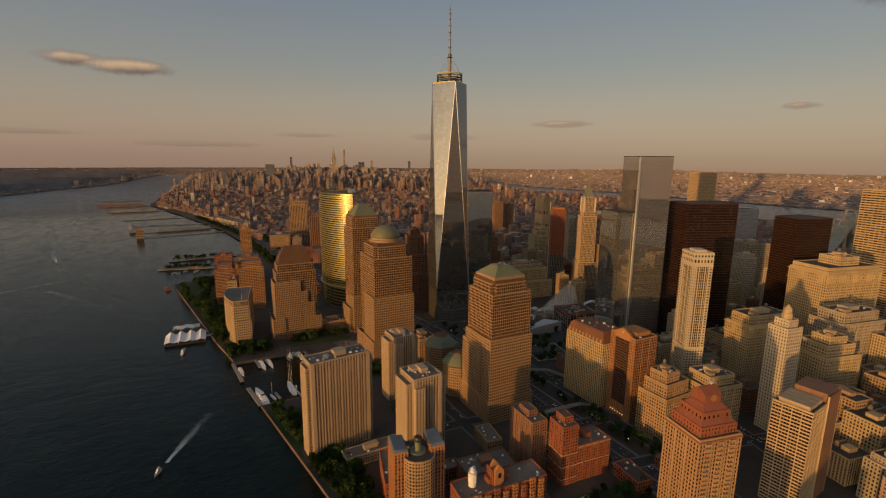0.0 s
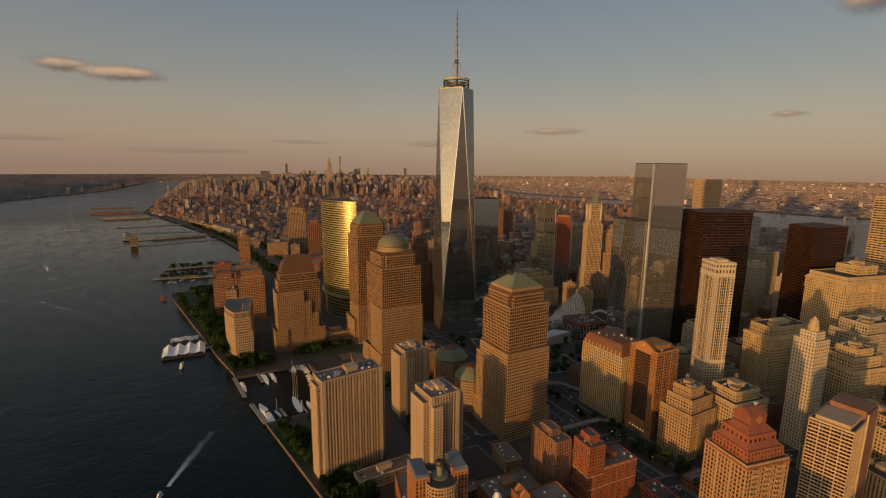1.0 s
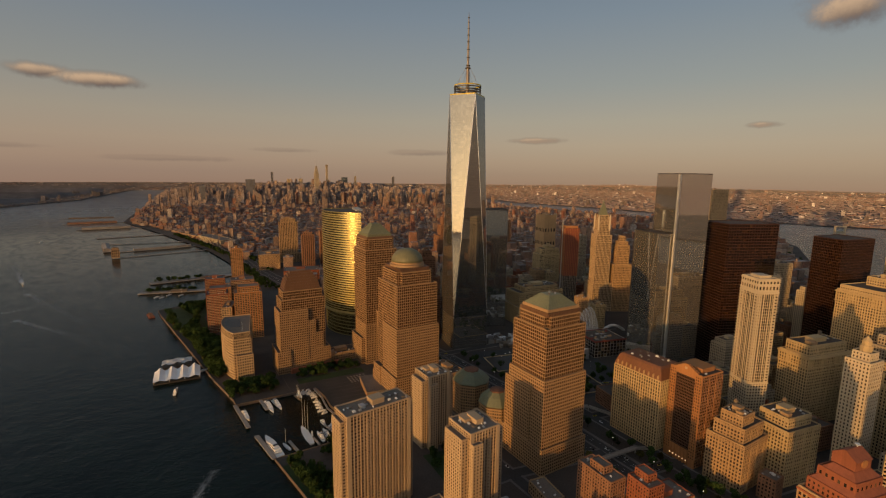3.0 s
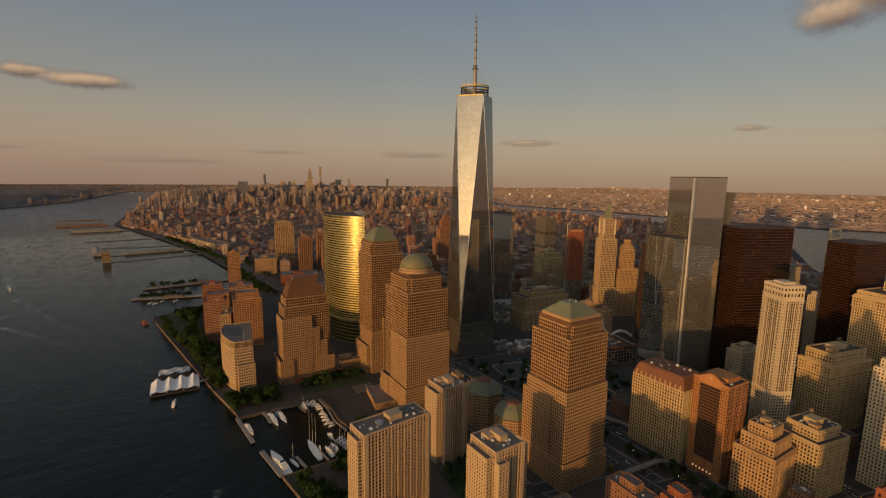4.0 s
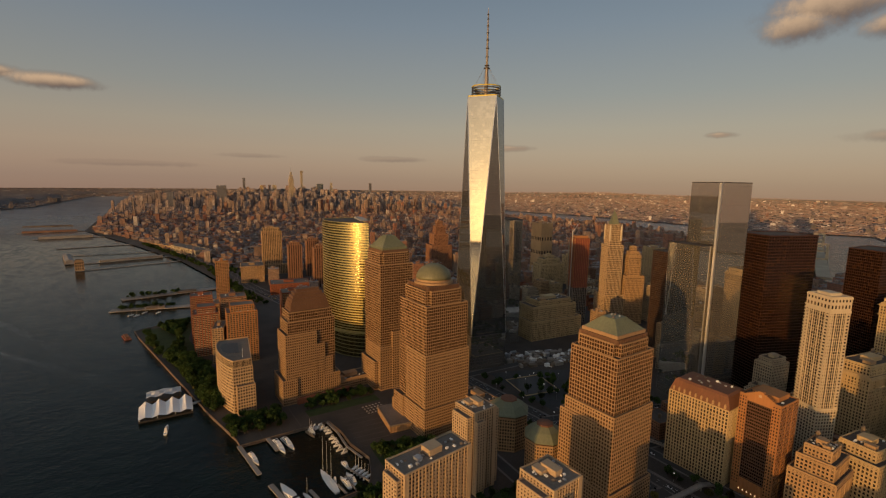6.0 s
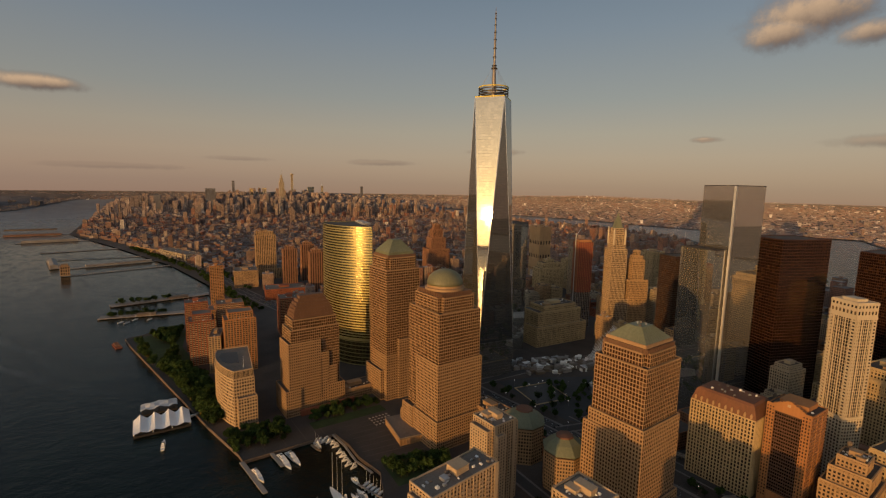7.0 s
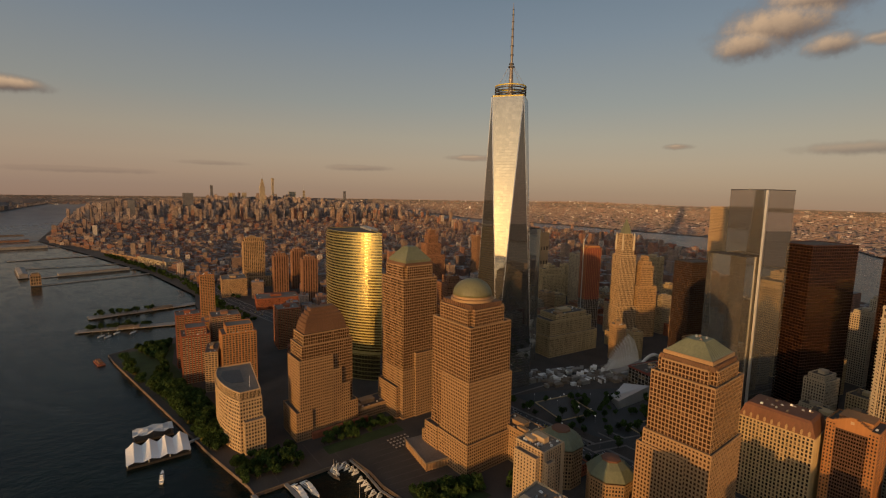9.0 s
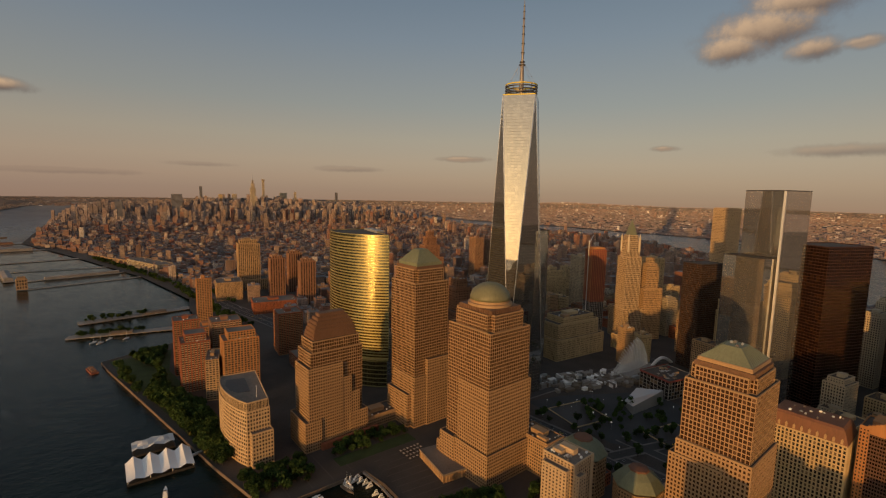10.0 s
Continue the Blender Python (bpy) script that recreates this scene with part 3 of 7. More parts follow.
def glass_tower():
    root = thing("skyscraper", 402, 737, 2.5, -10, "tall tapering mirror-glass skyscraper with chamfered corners and a spire", "skyscraper")
    lo, hi = 55.0, 415.0
    B = [Vector((43.1 * math.cos(radians(45 + 90 * i)), 43.1 * math.sin(radians(45 + 90 * i)), lo)) for i in range(4)]
    T = [Vector((30.8 * math.cos(radians(90 * i)), 30.8 * math.sin(radians(90 * i)), hi)) for i in range(4)]
    core, glass, joints = Shape(), Shape(), Shape()
    # B[i] lies between T[i] and T[i+1]
    faces = []
    for i in range(4):
        faces.append((B[i - 1], B[i], T[i], True))
        faces.append((T[i], T[(i + 1) % 4], B[i], False))
    for p, q, apex, upright in faces:
        n = (q - p).cross(apex - p).normalized()
        if n.dot((p + q + apex) / 3 - Vector((0, 0, 235))) < 0:
            n = -n
        core.poly((p, q, apex))
        floors = 90
        for j in range(floors):
            k0, k1 = (j + 0.018) / floors, (j + 0.982) / floors
            a0, b0 = edge_walk(p, apex, k0), edge_walk(q, apex, k0)
            a1, b1 = edge_walk(p, apex, k1), edge_walk(q, apex, k1)
            cols = max(1, round((b0 - a0).length / 4.5))
            for c in range(cols):
                e = 0.006
                c0, c1 = (c + e) / cols, (c + 1 - e) / cols
                glass.poly([v + n * 0.12 for v in (edge_walk(a0, b0, c0), edge_walk(a0, b0, c1), edge_walk(a1, b1, c1), edge_walk(a1, b1, c0))])
    for i in range(4):
        for t in (T[i], T[(i + 1) % 4]):
            joints.rod(B[i], t, 0.55, sides=6)
    core.poly(B[::-1])
    core.poly(T)
    part("core", core, BLACK_STEEL, root)
    part("mirror_glass", glass, GLASS_BLUE, root, "blue-grey mirror glass panels", "stuff")
    part("corner_trim", joints, STEEL, root, "bright steel corner trim")
    # podium
    W, G = Shape(), Shape()
    pts = [(v.x, v.y) for v in B]
    st = Style(2.0, 4.4, 0.14, 0.25, 0.3)
    for i in range(4):
        facade(W, W, G, pts[i], pts[(i + 1) % 4], 0, lo - 0.6, st)
    W.loft([[(x, y, z) for x, y in pts] for z in (0, lo - 0.3)])
    part("podium", W, BLACK_STEEL, root, "dark louvred podium")
    part("podium_glazing", G, GLASS_GREY, root, kind="stuff")
    # parapet
    s = Shape()
    for i in range(4):
        a, b = T[i], T[(i + 1) % 4]
        u = (b - a).normalized()
        n = Vector((u.y, -u.x, 0))
        s.box(a, u * (b - a).length, -n * 1.2, (0, 0, 1.6))
    part("parapet", s, YELLOW, root, "yellow safety band on the parapet")
    for k, (z, mat) in enumerate(((419.5, BLACK_STEEL), (423.5, BLACK_STEEL), (427.5, BLACK_STEEL), (430.5, YELLOW))):
        s = Shape()
        s.loft([ring(22, z, 40), ring(22, z + 1.5, 40), ring(20.6, z + 1.5, 40), ring(20.6, z, 40), ring(22, z, 40)], False)
        part("antenna_ring", s, mat, root)
    for i in range(16):
        x, y, _ = ring(21.3, 0, 16)[i]
        s = Shape()
        s.rod((x, y, 417), (x, y, 431), 0.3)
        s.rod((x, y, 423), (4 * math.cos(2 * math.pi * i / 16), 4 * math.sin(2 * math.pi * i / 16), 423), 0.25)
        part("ring_strut", s, BLACK_STEEL, root)
    s = Shape()
    s.turned(((3.2, 415), (3.0, 440), (2.2, 458), (1.7, 462), (1.6, 490), (1.2, 510), (0.9, 530), (0.35, 540), (0.2, 543)), 12)
    part("spire", s, SPIRE_STEEL, root, "slender steel spire")
    for z, r in ((458, 4.6), (462, 3.6), (474, 2.6), (486, 2.5), (498, 2.3), (508, 2.1), (518, 1.8), (527, 1.6), (534, 1.4)):
        s = Shape()
        s.turned(((r, z), (r, z + 1.1)), 14)
        part("spire_collar", s, BLACK_STEEL, root)
    for i in range(8):
        x, y, _ = ring(20, 0, 8)[i]
        s = Shape()
        s.rod((x, y, 431), (1.8 * x / 20, 1.8 * y / 20, 462), 0.14, sides=5)
        part("stay_cable", s, SPIRE_STEEL, root)


glass_tower()

# ---------------------------------------------------------------- the four granite office towers


def dome_tower():
    b = Building("office_tower", 205.5, 588, 0, "tan granite office tower with stepped shoulders and an olive copper dome", "skyscraper", "granite office towers", GRANITE, GLASS_WARM)
    grid = GRIDDED
    punch = PUNCHED
    b.rect(2, 2, 58, 62, 0, 152, grid)
    b.notched(5, 5, 55, 59, 5, 152, 168, grid)
    b.rect(0, 0, 60, 42, 0, 97, punch)
    b.rect(-2.5, -3, 62, 46, 0, 34, punch)
    b.rect(-4, 44, 52, 66, 0, 34, punch)
    b.rect(-3, 52, 50, 72, 0, 21, punch)
    s = Shape()
    s.block(9, 9, 168, 51, 55, 173)
    for i in range(14):
        s.block(9.5 + i * 3, 8.4, 168.5, 11 + i * 3, 9, 172.5)
        s.block(8.4, 9.5 + i * 3.3, 168.5, 9, 11.3 + i * 3.3, 172.5)
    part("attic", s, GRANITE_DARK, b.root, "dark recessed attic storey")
    s = Shape()
    s.turned(((22.5, 173), (22.5, 175.5), (20.5, 176), (20.5, 178.5)), 32, 30, 32)
    part("drum", s, GRANITE, b.root, smooth=False)
    s = Shape()
    s.turned([(20.6 * math.cos(radians(a)), 178.4 + 16.8 * math.sin(radians(a))) for a in range(0, 91, 9)], 32, 30, 32)
    part("dome", s, DOME_COPPER, b.root, "weathered olive copper dome", smooth=True)
    b.done()


def pyramid_cap(b, x0, y0, x1, y1, z0, z1, cut):
    s = Shape()
    s.loft([[(x0, y0, z0), (x1, y0, z0), (x1, y1, z0), (x0, y1, z0)], [(x0 + cut, y0 + cut, z1), (x1 - cut, y0 + cut, z1), (x1 - cut, y1 - cut, z1), (x0 + cut, y1 - cut, z1)]])
    seams = Shape()
    for i in range(1, 10):
        for a, c in (((x0, y0), (x1, y0)), ((x1, y0), (x1, y1)), ((x1, y1), (x0, y1)), ((x0, y1), (x0, y0))):
            k = i / 10
            p = Vector((a[0] + (c[0] - a[0]) * k, a[1] + (c[1] - a[1]) * k, z0 + 0.05))
            cx, cy = (x0 + x1) / 2, (y0 + y1) / 2
            f = 1 - cut / ((x1 - x0) / 2)
            q = Vector((cx + (p.x - cx) * f, cy + (p.y - cy) * f, z1 + 0.05))
            seams.rod(p, q, 0.16, sides=4)
    roof = part("copper_roof", s, COPPER, b.root, "weathered green copper roof with raised seams")
    part("seam", seams, COPPER, roof, kind="stuff")


def pyramid_tower():
    b = Building("office_tower", 266.5, 390, 0, "tan granite office tower with a truncated green copper pyramid roof", "skyscraper", "granite office towers", GRANITE, GLASS_WARM)
    grid = GRIDDED
    punch = PUNCHED
    b.rect(2, 2, 53, 50, 0, 146, grid)
    b.notched(4, 4, 51, 48, 4.5, 146, 157, grid)
    b.rect(0, 0, 55, 52, 0, 96, punch)
    b.rect(-1.5, 18, 40, 56, 0, 84, punch)
    b.rect(-2, -2.5, 57, 60, 0, 27, punch)
    s = Shape()
    s.block(6, 6, 157, 49, 46, 161)
    for i in range(13):
        s.block(6.5 + i * 3.2, 5.4, 157.3, 8 + i * 3.2, 6, 160.6)
        s.block(5.4, 6.5 + i * 3, 157.3, 6, 8 + i * 3, 160.6)
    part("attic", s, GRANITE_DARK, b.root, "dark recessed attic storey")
    s = Shape()
    s.block(7.5, 7.5, 161, 47.5, 44.5, 164)
    part("cornice", s, GRANITE, b.root)
    pyramid_cap(b, 8.5, 8.5, 46.5, 43.5, 164, 174, 11)
    b.vents(21, 20, 33, 31, 174, 4, 5)
    b.done()


def pointed_tower():
    b = Building("office_tower", 218, 725, 0, "tall tan granite office tower with a green copper pyramid roof", "skyscraper", "granite office towers", GRANITE, GLASS_WARM)
    grid = GRIDDED
    punch = PUNCHED
    b.rect(2, 2, 52, 52, 0, 176, grid)
    b.notched(4, 4, 50, 50, 4.5, 176, 192, grid)
    b.rect(0, -1, 54, 44, 0, 62, punch)
    b.rect(18, -3, 56, 30, 0, 82, punch)
    b.rect(-5, 6, 56, 50, 0, 40, punch)
    s = Shape()
    s.block(6, 6, 192, 48, 48, 196)
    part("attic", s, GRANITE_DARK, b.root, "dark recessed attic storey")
    s = Shape()
    s.block(8, 8, 196, 46, 46, 199.5)
    part("cornice", s, COPPER, b.root)
    pyramid_cap(b, 8.5, 8.5, 45.5, 45.5, 199.5, 214.5, 12.5)
    b.done()


def stepped_tower():
    b = Building("office_tower", 98, 751, 0, "tan granite office tower with a stepped brown ziggurat top", "skyscraper", "granite office towers", GRANITE, GLASS_WARM)
    grid = GRIDDED
    punch = PUNCHED
    b.rect(4, 3, 66, 37, 0, 108, grid)
    b.rect(7, 5, 63, 35, 108, 120, grid)
    b.rect(0, 0, 40, 36, 0, 92, punch)
    b.rect(30, 0.6, 51, 30, 0, 74, punch)
    b.rect(40, 1.0, 62, 28, 0, 54, punch)
    b.rect(50, 0.2, 72, 26, 0, 30, punch)
    b.rect(-5, -2, 13, 40, 0, 33, punch)
    for k in range(7):
        s = Shape()
        e = (0.2, 0.9, 1.9, 3.3, 5.2, 7.8, 10.6)[k]
        s.block(9 + e, 7 + e * 0.72, 121 + k * 3.9, 61 - e, 33 - e * 0.72, 124.4 + k * 3.9)
        s.block(9.6 + e, 7.5 + e * 0.72, 124.4 + k * 3.9, 60.4 - e, 32.5 - e * 0.72, 124.9 + k * 3.9)
        part("ziggurat_step", s, GRANITE_DARK, b.root, "brown metal roof step")
    s = Shape()
    s.block(12, -6, 0, 84, -1.5, 7)
    for i in range(18):
        s.block(13 + i * 4, -6.5, 0, 14 + i * 4, -6, 7.4)
    part("arcade", s, RED_BRICK, b.root, "low red granite arcade along the foot")
    b.done()


dome_tower()
pyramid_tower()
pointed_tower()
stepped_tower()

# ---------------------------------------------------------------- cream apartment towers


def apartment_tower(x, y, rz, w, d, h, wing, label):
    b = Building("apartment_tower", x, y, rz, label, "apartment tower", "cream apartment towers", CREAM, roof=GRAVEL, style=FLATS)
    narrow = Style(3.0, 2.9, 1.7, 1.4, 0.28, 0.08, CREAM)
    b.rect(wing, 0, w - wing, d, 0, h, FLATS)
    b.rect(0, 3, wing, d - 3, 0, h - 5, narrow)
    b.rect(w - wing, 3, w, d - 3, 0, h - 5, narrow)
    if w < 50:
        b.rect(wing, -4.5, wing + 9, 0, 0, h - 8, narrow)
        b.rect(wing + 11, d, w - wing - 4, d + 4, 0, h - 4, narrow)
        b.penthouse(w * 0.3, d * 0.55, w * 0.45, d * 0.85, h, h + 3.2, CREAM, "stair_head")
    else:
        b.penthouse(w * 0.3, d * 0.3, w * 0.36, d * 0.55, h, h + 2.2, DUCT, "cooling_unit")
    b.penthouse(w * 0.45, d * 0.3, w * 0.62, d * 0.75, h, h + 5)
    b.vents(wing + 1, 2, w - wing - 1, d - 2, h + 0.05, 26, int(x))
    # blank piers at the ends of the long walls
    for x0 in (wing - 0.2, w - wing - 3.6):
        for y0, y1 in ((-0.75, 0.1), (d - 0.1, d + 0.75)):
            s = Shape()
            s.block(x0, y0, 0, x0 + 3.8, y1, h + 1.2)
            part("end_pier", s, CREAM, b.root)
    # balcony bays
    s = Shape()
    s.block(-1.1, -1.1, 0.1, 1.1, -0.3, 0.25)
    s.block(-1.1, -1.1, 0.25, 1.1, -1.0, 1.15)
    s.block(-1.1, -1.0, 0.25, -1.0, -0.3, 1.15)
    s.block(1.0, -1.0, 0.25, 1.1, -0.3, 1.15)
    shared = s.mesh("balcony", CREAM)
    for i in range(3, int((w - 2 * wing) / 6)):
        for j in range(2, int(h / 2.9) - 1):
            ob = new("balcony", shared)
            ob.parent = b.root
            ob.location = (wing + i * 6, 0, j * 2.9)
            tagged(ob)
    b.done()


apartment_tower(78, 417, 6, 68, 22, 97, 4, "broad cream apartment slab with rows of small windows")
apartment_tower(157, 361, 2, 41, 30, 88, 6, "cream apartment tower with a notched outline")
apartment_tower(187, 483, 2, 38, 28, 80, 6, "cream apartment tower beside the granite towers")

# ---------------------------------------------------------------- river front offices


def river_office():
    b = Building("office_block", 37, 763, 0, "tan stone office block with a curved river front", "office building", wall=TAN_STONE, roof=GRAVEL, style=Style(3.0, 4.0, 1.2, 1.7, 0.3))
    pts = [(0, 0), (23, 0), (37, 88), (-2, 92), (-7, 78), (-9.5, 62), (-10, 46), (-8.5, 30), (-5, 14)]
    b.prism(pts, 0, 58)
    b.prism([(1, 1), (22, 1), (35.5, 86), (-1, 90), (-6, 77), (-8.5, 62), (-9, 46), (-7.5, 30), (-4, 14)], 58, 67, Style(1.4, 9, 0.5, 0.6, 0.3))
    b.rect(3, -7, 24, 6, 0, 36)
    # thin black slab; the dark of the recessed court is only its colour
    s = Shape()
    s.loft([[(x, y, z) for x, y in ((1, 34), (13, 30), (19, 70), (1, 76), (-4, 62), (-4, 46))] for z in (67.1, 67.4)])
    part("roof_court", s, BLACK_STEEL, b.root, "flat black slab for the recessed roof court")
    s = Shape()
    s.rod((14, 12, 67), (14, 12, 80), 0.2, 0.1)
    part("flagpole", s, WHITE_PAINT, b.root)
    b.done()


river_office()


def curved_tower():
    b = Building("office_tower", 311, 918.6, 0, "tall curved glass office tower that glows gold in the low sun", "skyscraper", wall=GOLD_METAL, glass=GLASS_GOLD, style=Style(3.0, 4.2, 0.06, 1.9, 0.1, 0.02))
    arc = [(96 * math.sin(radians(300 - i * 85 / 28)), 96 * math.cos(radians(300 - i * 85 / 28))) for i in range(29)]
    pts = arc + [(-21, 47)]
    b.prism(pts, 44, 218)
    b.prism([(x * 0.975 - 1, y * 0.975) for x, y in pts], 218, 222, Style(3, 4, 0.2, 0.5, 0.1))
    b.prism([(x * 0.93 - 3, y * 0.93) for x, y in pts], 0, 44, Style(3, 6, 0.2, 1.2, 0.2))
    s = Shape()
    s.loft([[(x * 1.035, y * 1.035, z) for x, y in pts] for z in (42.6, 44.0)])
    part("canopy", s, GOLD_METAL, b.root, "projecting band under the curved shaft")
    for k in range(4):
        s = Shape()
        s.block(-44 + k * 4, -28 + k * 16, 222, -32 + k * 4, -18 + k * 16, 225.2)
        part("roof_plant", s, DUCT, b.root)
    b.done()


curved_tower()


def octagon_house(x, y, r, h, top):
    b = Building("gatehouse", x, y, 0, "octagonal granite gatehouse with a green copper dome", "building", "octagonal gatehouses", GRANITE, style=PUNCHED)
    b.prism([(p[0], p[1]) for p in ring(r, 0, 8, turn=0.5)], 0, h)
    s = Shape()
    s.loft([ring(r * 0.9, h, 8, turn=0.5), ring(r * 0.9, h + 3, 8, turn=0.5)])
    part("attic", s, GRANITE_DARK, b.root)
    s = Shape()
    s.loft([ring(r * 1.06, h + 3, 8, turn=0.5), ring(r * 1.06, h + 3.8, 8, turn=0.5), ring(r * 0.74, h + 3.8 + (top - h) * 0.42, 8, turn=0.5), ring(r * 0.42, top - 1.2, 8, turn=0.5)])
    part("copper_dome", s, COPPER, b.root, "faceted green copper dome")
    s = Shape()
    s.loft([ring(r * 0.44, top - 1.2, 8, turn=0.5), ring(r * 0.40, top, 8, turn=0.5), ring(r * 0.1, top + 0.8, 8, turn=0.5)])
    part("dome_cap", s, MANSARD, b.root, "flat brown cap on the dome")
    b.done()


octagon_house(281, 533, 22, 37, 53)
octagon_house(276, 474, 20, 36, 52)

# ---------------------------------------------------------------- towers east of the great tower


def quad_tower(name, pts, h, label, wall, glass, style, category="skyscraper", extra=None, parapet=1.1):
    """A tower on any plan, its corners given counter-clockwise in the world."""
    x, y = pts[0]
    b = Building(name, x, y, 0, label, category, wall=wall, glass=glass, style=style)
    b.prism([(p[0] - x, p[1] - y) for p in pts], 0, h, parapet=parapet)
    if extra:
        extra(b)
    return b.done()


def silver_edge(b):
    s = Shape()
    s.block(-2.6, -2.0, 20, 0.6, 0.6, 294)
    part("edge_fin", s, ALUMINIUM, b.root, "bright metal corner fin")
    b.vents(10, 0, 45, 30, 294.1, 8, 3)


SLEEK = Style(3.0, 4.1, 0.05, 0.12, 0.07, 0.01)
quad_tower("skyscraper", [(567, 465), (619, 451), (637, 500), (586, 512)], 294, "tall grey mirror-glass skyscraper with a sharp silver edge", BLACK_STEEL, GLASS_GREY, SLEEK, extra=silver_edge)
quad_tower("skyscraper", [(546, 473), (566, 467), (583, 514), (557, 521)], 213, "lower wing of grey mirror glass beside the tall glass tower", BLACK_STEEL, GLASS_GREY, SLEEK)
quad_tower("skyscraper", [(636, 431), (705, 400), (727, 447), (659, 480)], 226, "dark bronze steel skyscraper with horizontal window bands", BRONZE, GLASS_BRONZE, Style(4.0, 4.0, 0.25, 0.9, 0.3, -0.2))
quad_tower("skyscraper", [(762, 345), (822, 330), (838, 378), (778, 385)], 207, "black-bronze office tower with lit edges", BRONZE, GLASS_BRONZE, Style(2.6, 3.9, 0.25, 0.8, 0.3, -0.15))
quad_tower("skyscraper", [(470, 790), (520, 770), (535, 815), (480, 830)], 226, "dark grey glass office tower", BLACK_STEEL, GLASS_GREY, SLEEK)
quad_tower("skyscraper", [(958, 296), (1013, 278), (1033, 331), (973, 356)], 245, "tan office tower with dark horizontal window bands", LIMESTONE, GLASS_DARK, Style(7.2, 4.0, 0.5, 2.0, 0.4, 0.1))
quad_tower("hotel_tower", [(697, 600), (742, 585), (752, 615), (705, 632)], 177, "black glass hotel slab with a fine window grid", BLACK_STEEL, GLASS_WARM, Style(2.2, 3.6, 0.5, 0.8, 0.25))
quad_tower("apartment_tower", [(1050, 690), (1095, 680), (1105, 715), (1060, 725)], 262, "pale rippled apartment tower with lit edges", TAN_STONE, GLASS_DARK, Style(2.4, 3.4, 1.0, 1.2, 0.5))
quad_tower("office_tower", [(1408, 790), (1462, 770), (1475, 815), (1420, 830)], 150, "pale ribbed office tower near the far river", ALUMINIUM, GLASS_DARK, Style(3, 4, 1.4, 1.0, 0.5))


def white_tower():
    b = Building("apartment_tower", 490, 319, -27, "slim white apartment tower with framed bays and balcony fins", "skyscraper", wall=WHITE_STONE, roof=GRAVEL)
    b.rect(0, 0, 22, 25, 0, 74, Style(3.0, 3.3, 1.2, 1.3, 0.35, 0.05), 0)
    b.rect(0.6, 0.6, 21.4, 24.4, 74, 172, Style(2.3, 3.3, 0.45, 0.7, 0.25, 0.12, LIMESTONE_GREY, major=3, wide=0.9), 0)
    b.rect(0, 0, 22, 25, 172, 186, Style(3.6, 6.5, 1.6, 3.0, 0.35, 0.05), 1.4)
    for x0, y0, x1, y1 in ((-0.3, -0.3, 4.2, 4), (18.2, -0.3, 22.3, 4), (18.2, 21, 22.3, 25.3), (-0.3, 21, 4.2, 25.3)):
        W, G = Shape(), Shape()
        pts = [(x0, y0), (x1, y0), (x1, y1), (x0, y1)]
        st = Style(3.0, 3.3, 2.0, 1.7, 0.2, 0.0)
        for i in range(4):
            facade(W, W, G, pts[i], pts[(i + 1) % 4], 74, 172, st)
        W.loft([[(x, y, z) for x, y in pts] for z in (74, 172)])
        pier = part("corner_pier", W, WHITE_STONE, b.root)
        part("glazing", G, GLASS_DARK, pier, kind="stuff")
    for z in (72.5, 171, 184.5):
        s = Shape()
        s.block(-0.7, -0.7, z, 22.7, 25.7, z + 2.2)
        part("belt_course", s, WHITE_STONE, b.root)
    for i in range(52):
        for x0, y0, x1, y1 in ((-1.0, 22.6, 0.2, 26.2), (-1.0, -1.0, 1.8, 0.2)):
            s = Shape()
            s.block(x0, y0, 6 + i * 3.3, x1, y1, 6.35 + i * 3.3)
            s.block(x0, y0, 6.35 + i * 3.3, x0 + 0.15, y1, 7.3 + i * 3.3)
            part("balcony", s, WHITE_STONE, b.root)
    b.penthouse(5, 6, 17, 20, 186, 189.5)
    b.vents(2, 2, 20, 23, 186.1, 6, 55)
    b.done()


white_tower()


def mansard_house():
    b = Building("office_building", 402, 360, 0, "ornate limestone office building with a brown mansard roof", "office building", wall=LIMESTONE, style=Style(2.9, 3.7, 1.2, 1.1, 0.6, 0.45))
    b.rect(0, 0, 38, 58, 0, 78)
    s = Shape()
    s.loft([[(-0.6, -0.6, 78.5), (38.6, -0.6, 78.5), (38.6, 58.6, 78.5), (-0.6, 58.6, 78.5)], [(3, 3, 90), (35, 3, 90), (35, 55, 90), (3, 55, 90)], [(5, 5, 92), (33, 5, 92), (33, 53, 92), (5, 53, 92)]])
    part("mansard_roof", s, MANSARD, b.root, "red-brown mansard roof")
    for i in range(10):
        s = Shape()
        y = 3 + i * 5.6
        s.block(-0.3, y, 79, 3, y + 1.8, 82.4)
        s.loft([[(-0.4, y - 0.2, 82.4), (3, y - 0.2, 82.4), (3, y + 2.0, 82.4), (-0.4, y + 2.0, 82.4)], [(0, y + 0.8, 84), (3, y + 0.8, 84), (3, y + 1.0, 84), (0, y + 1.0, 84)]])
        part("dormer", s, TAN_BRICK, b.root)
    b.vents(8, 8, 30, 50, 92, 14, 9)
    b.done()


mansard_house()


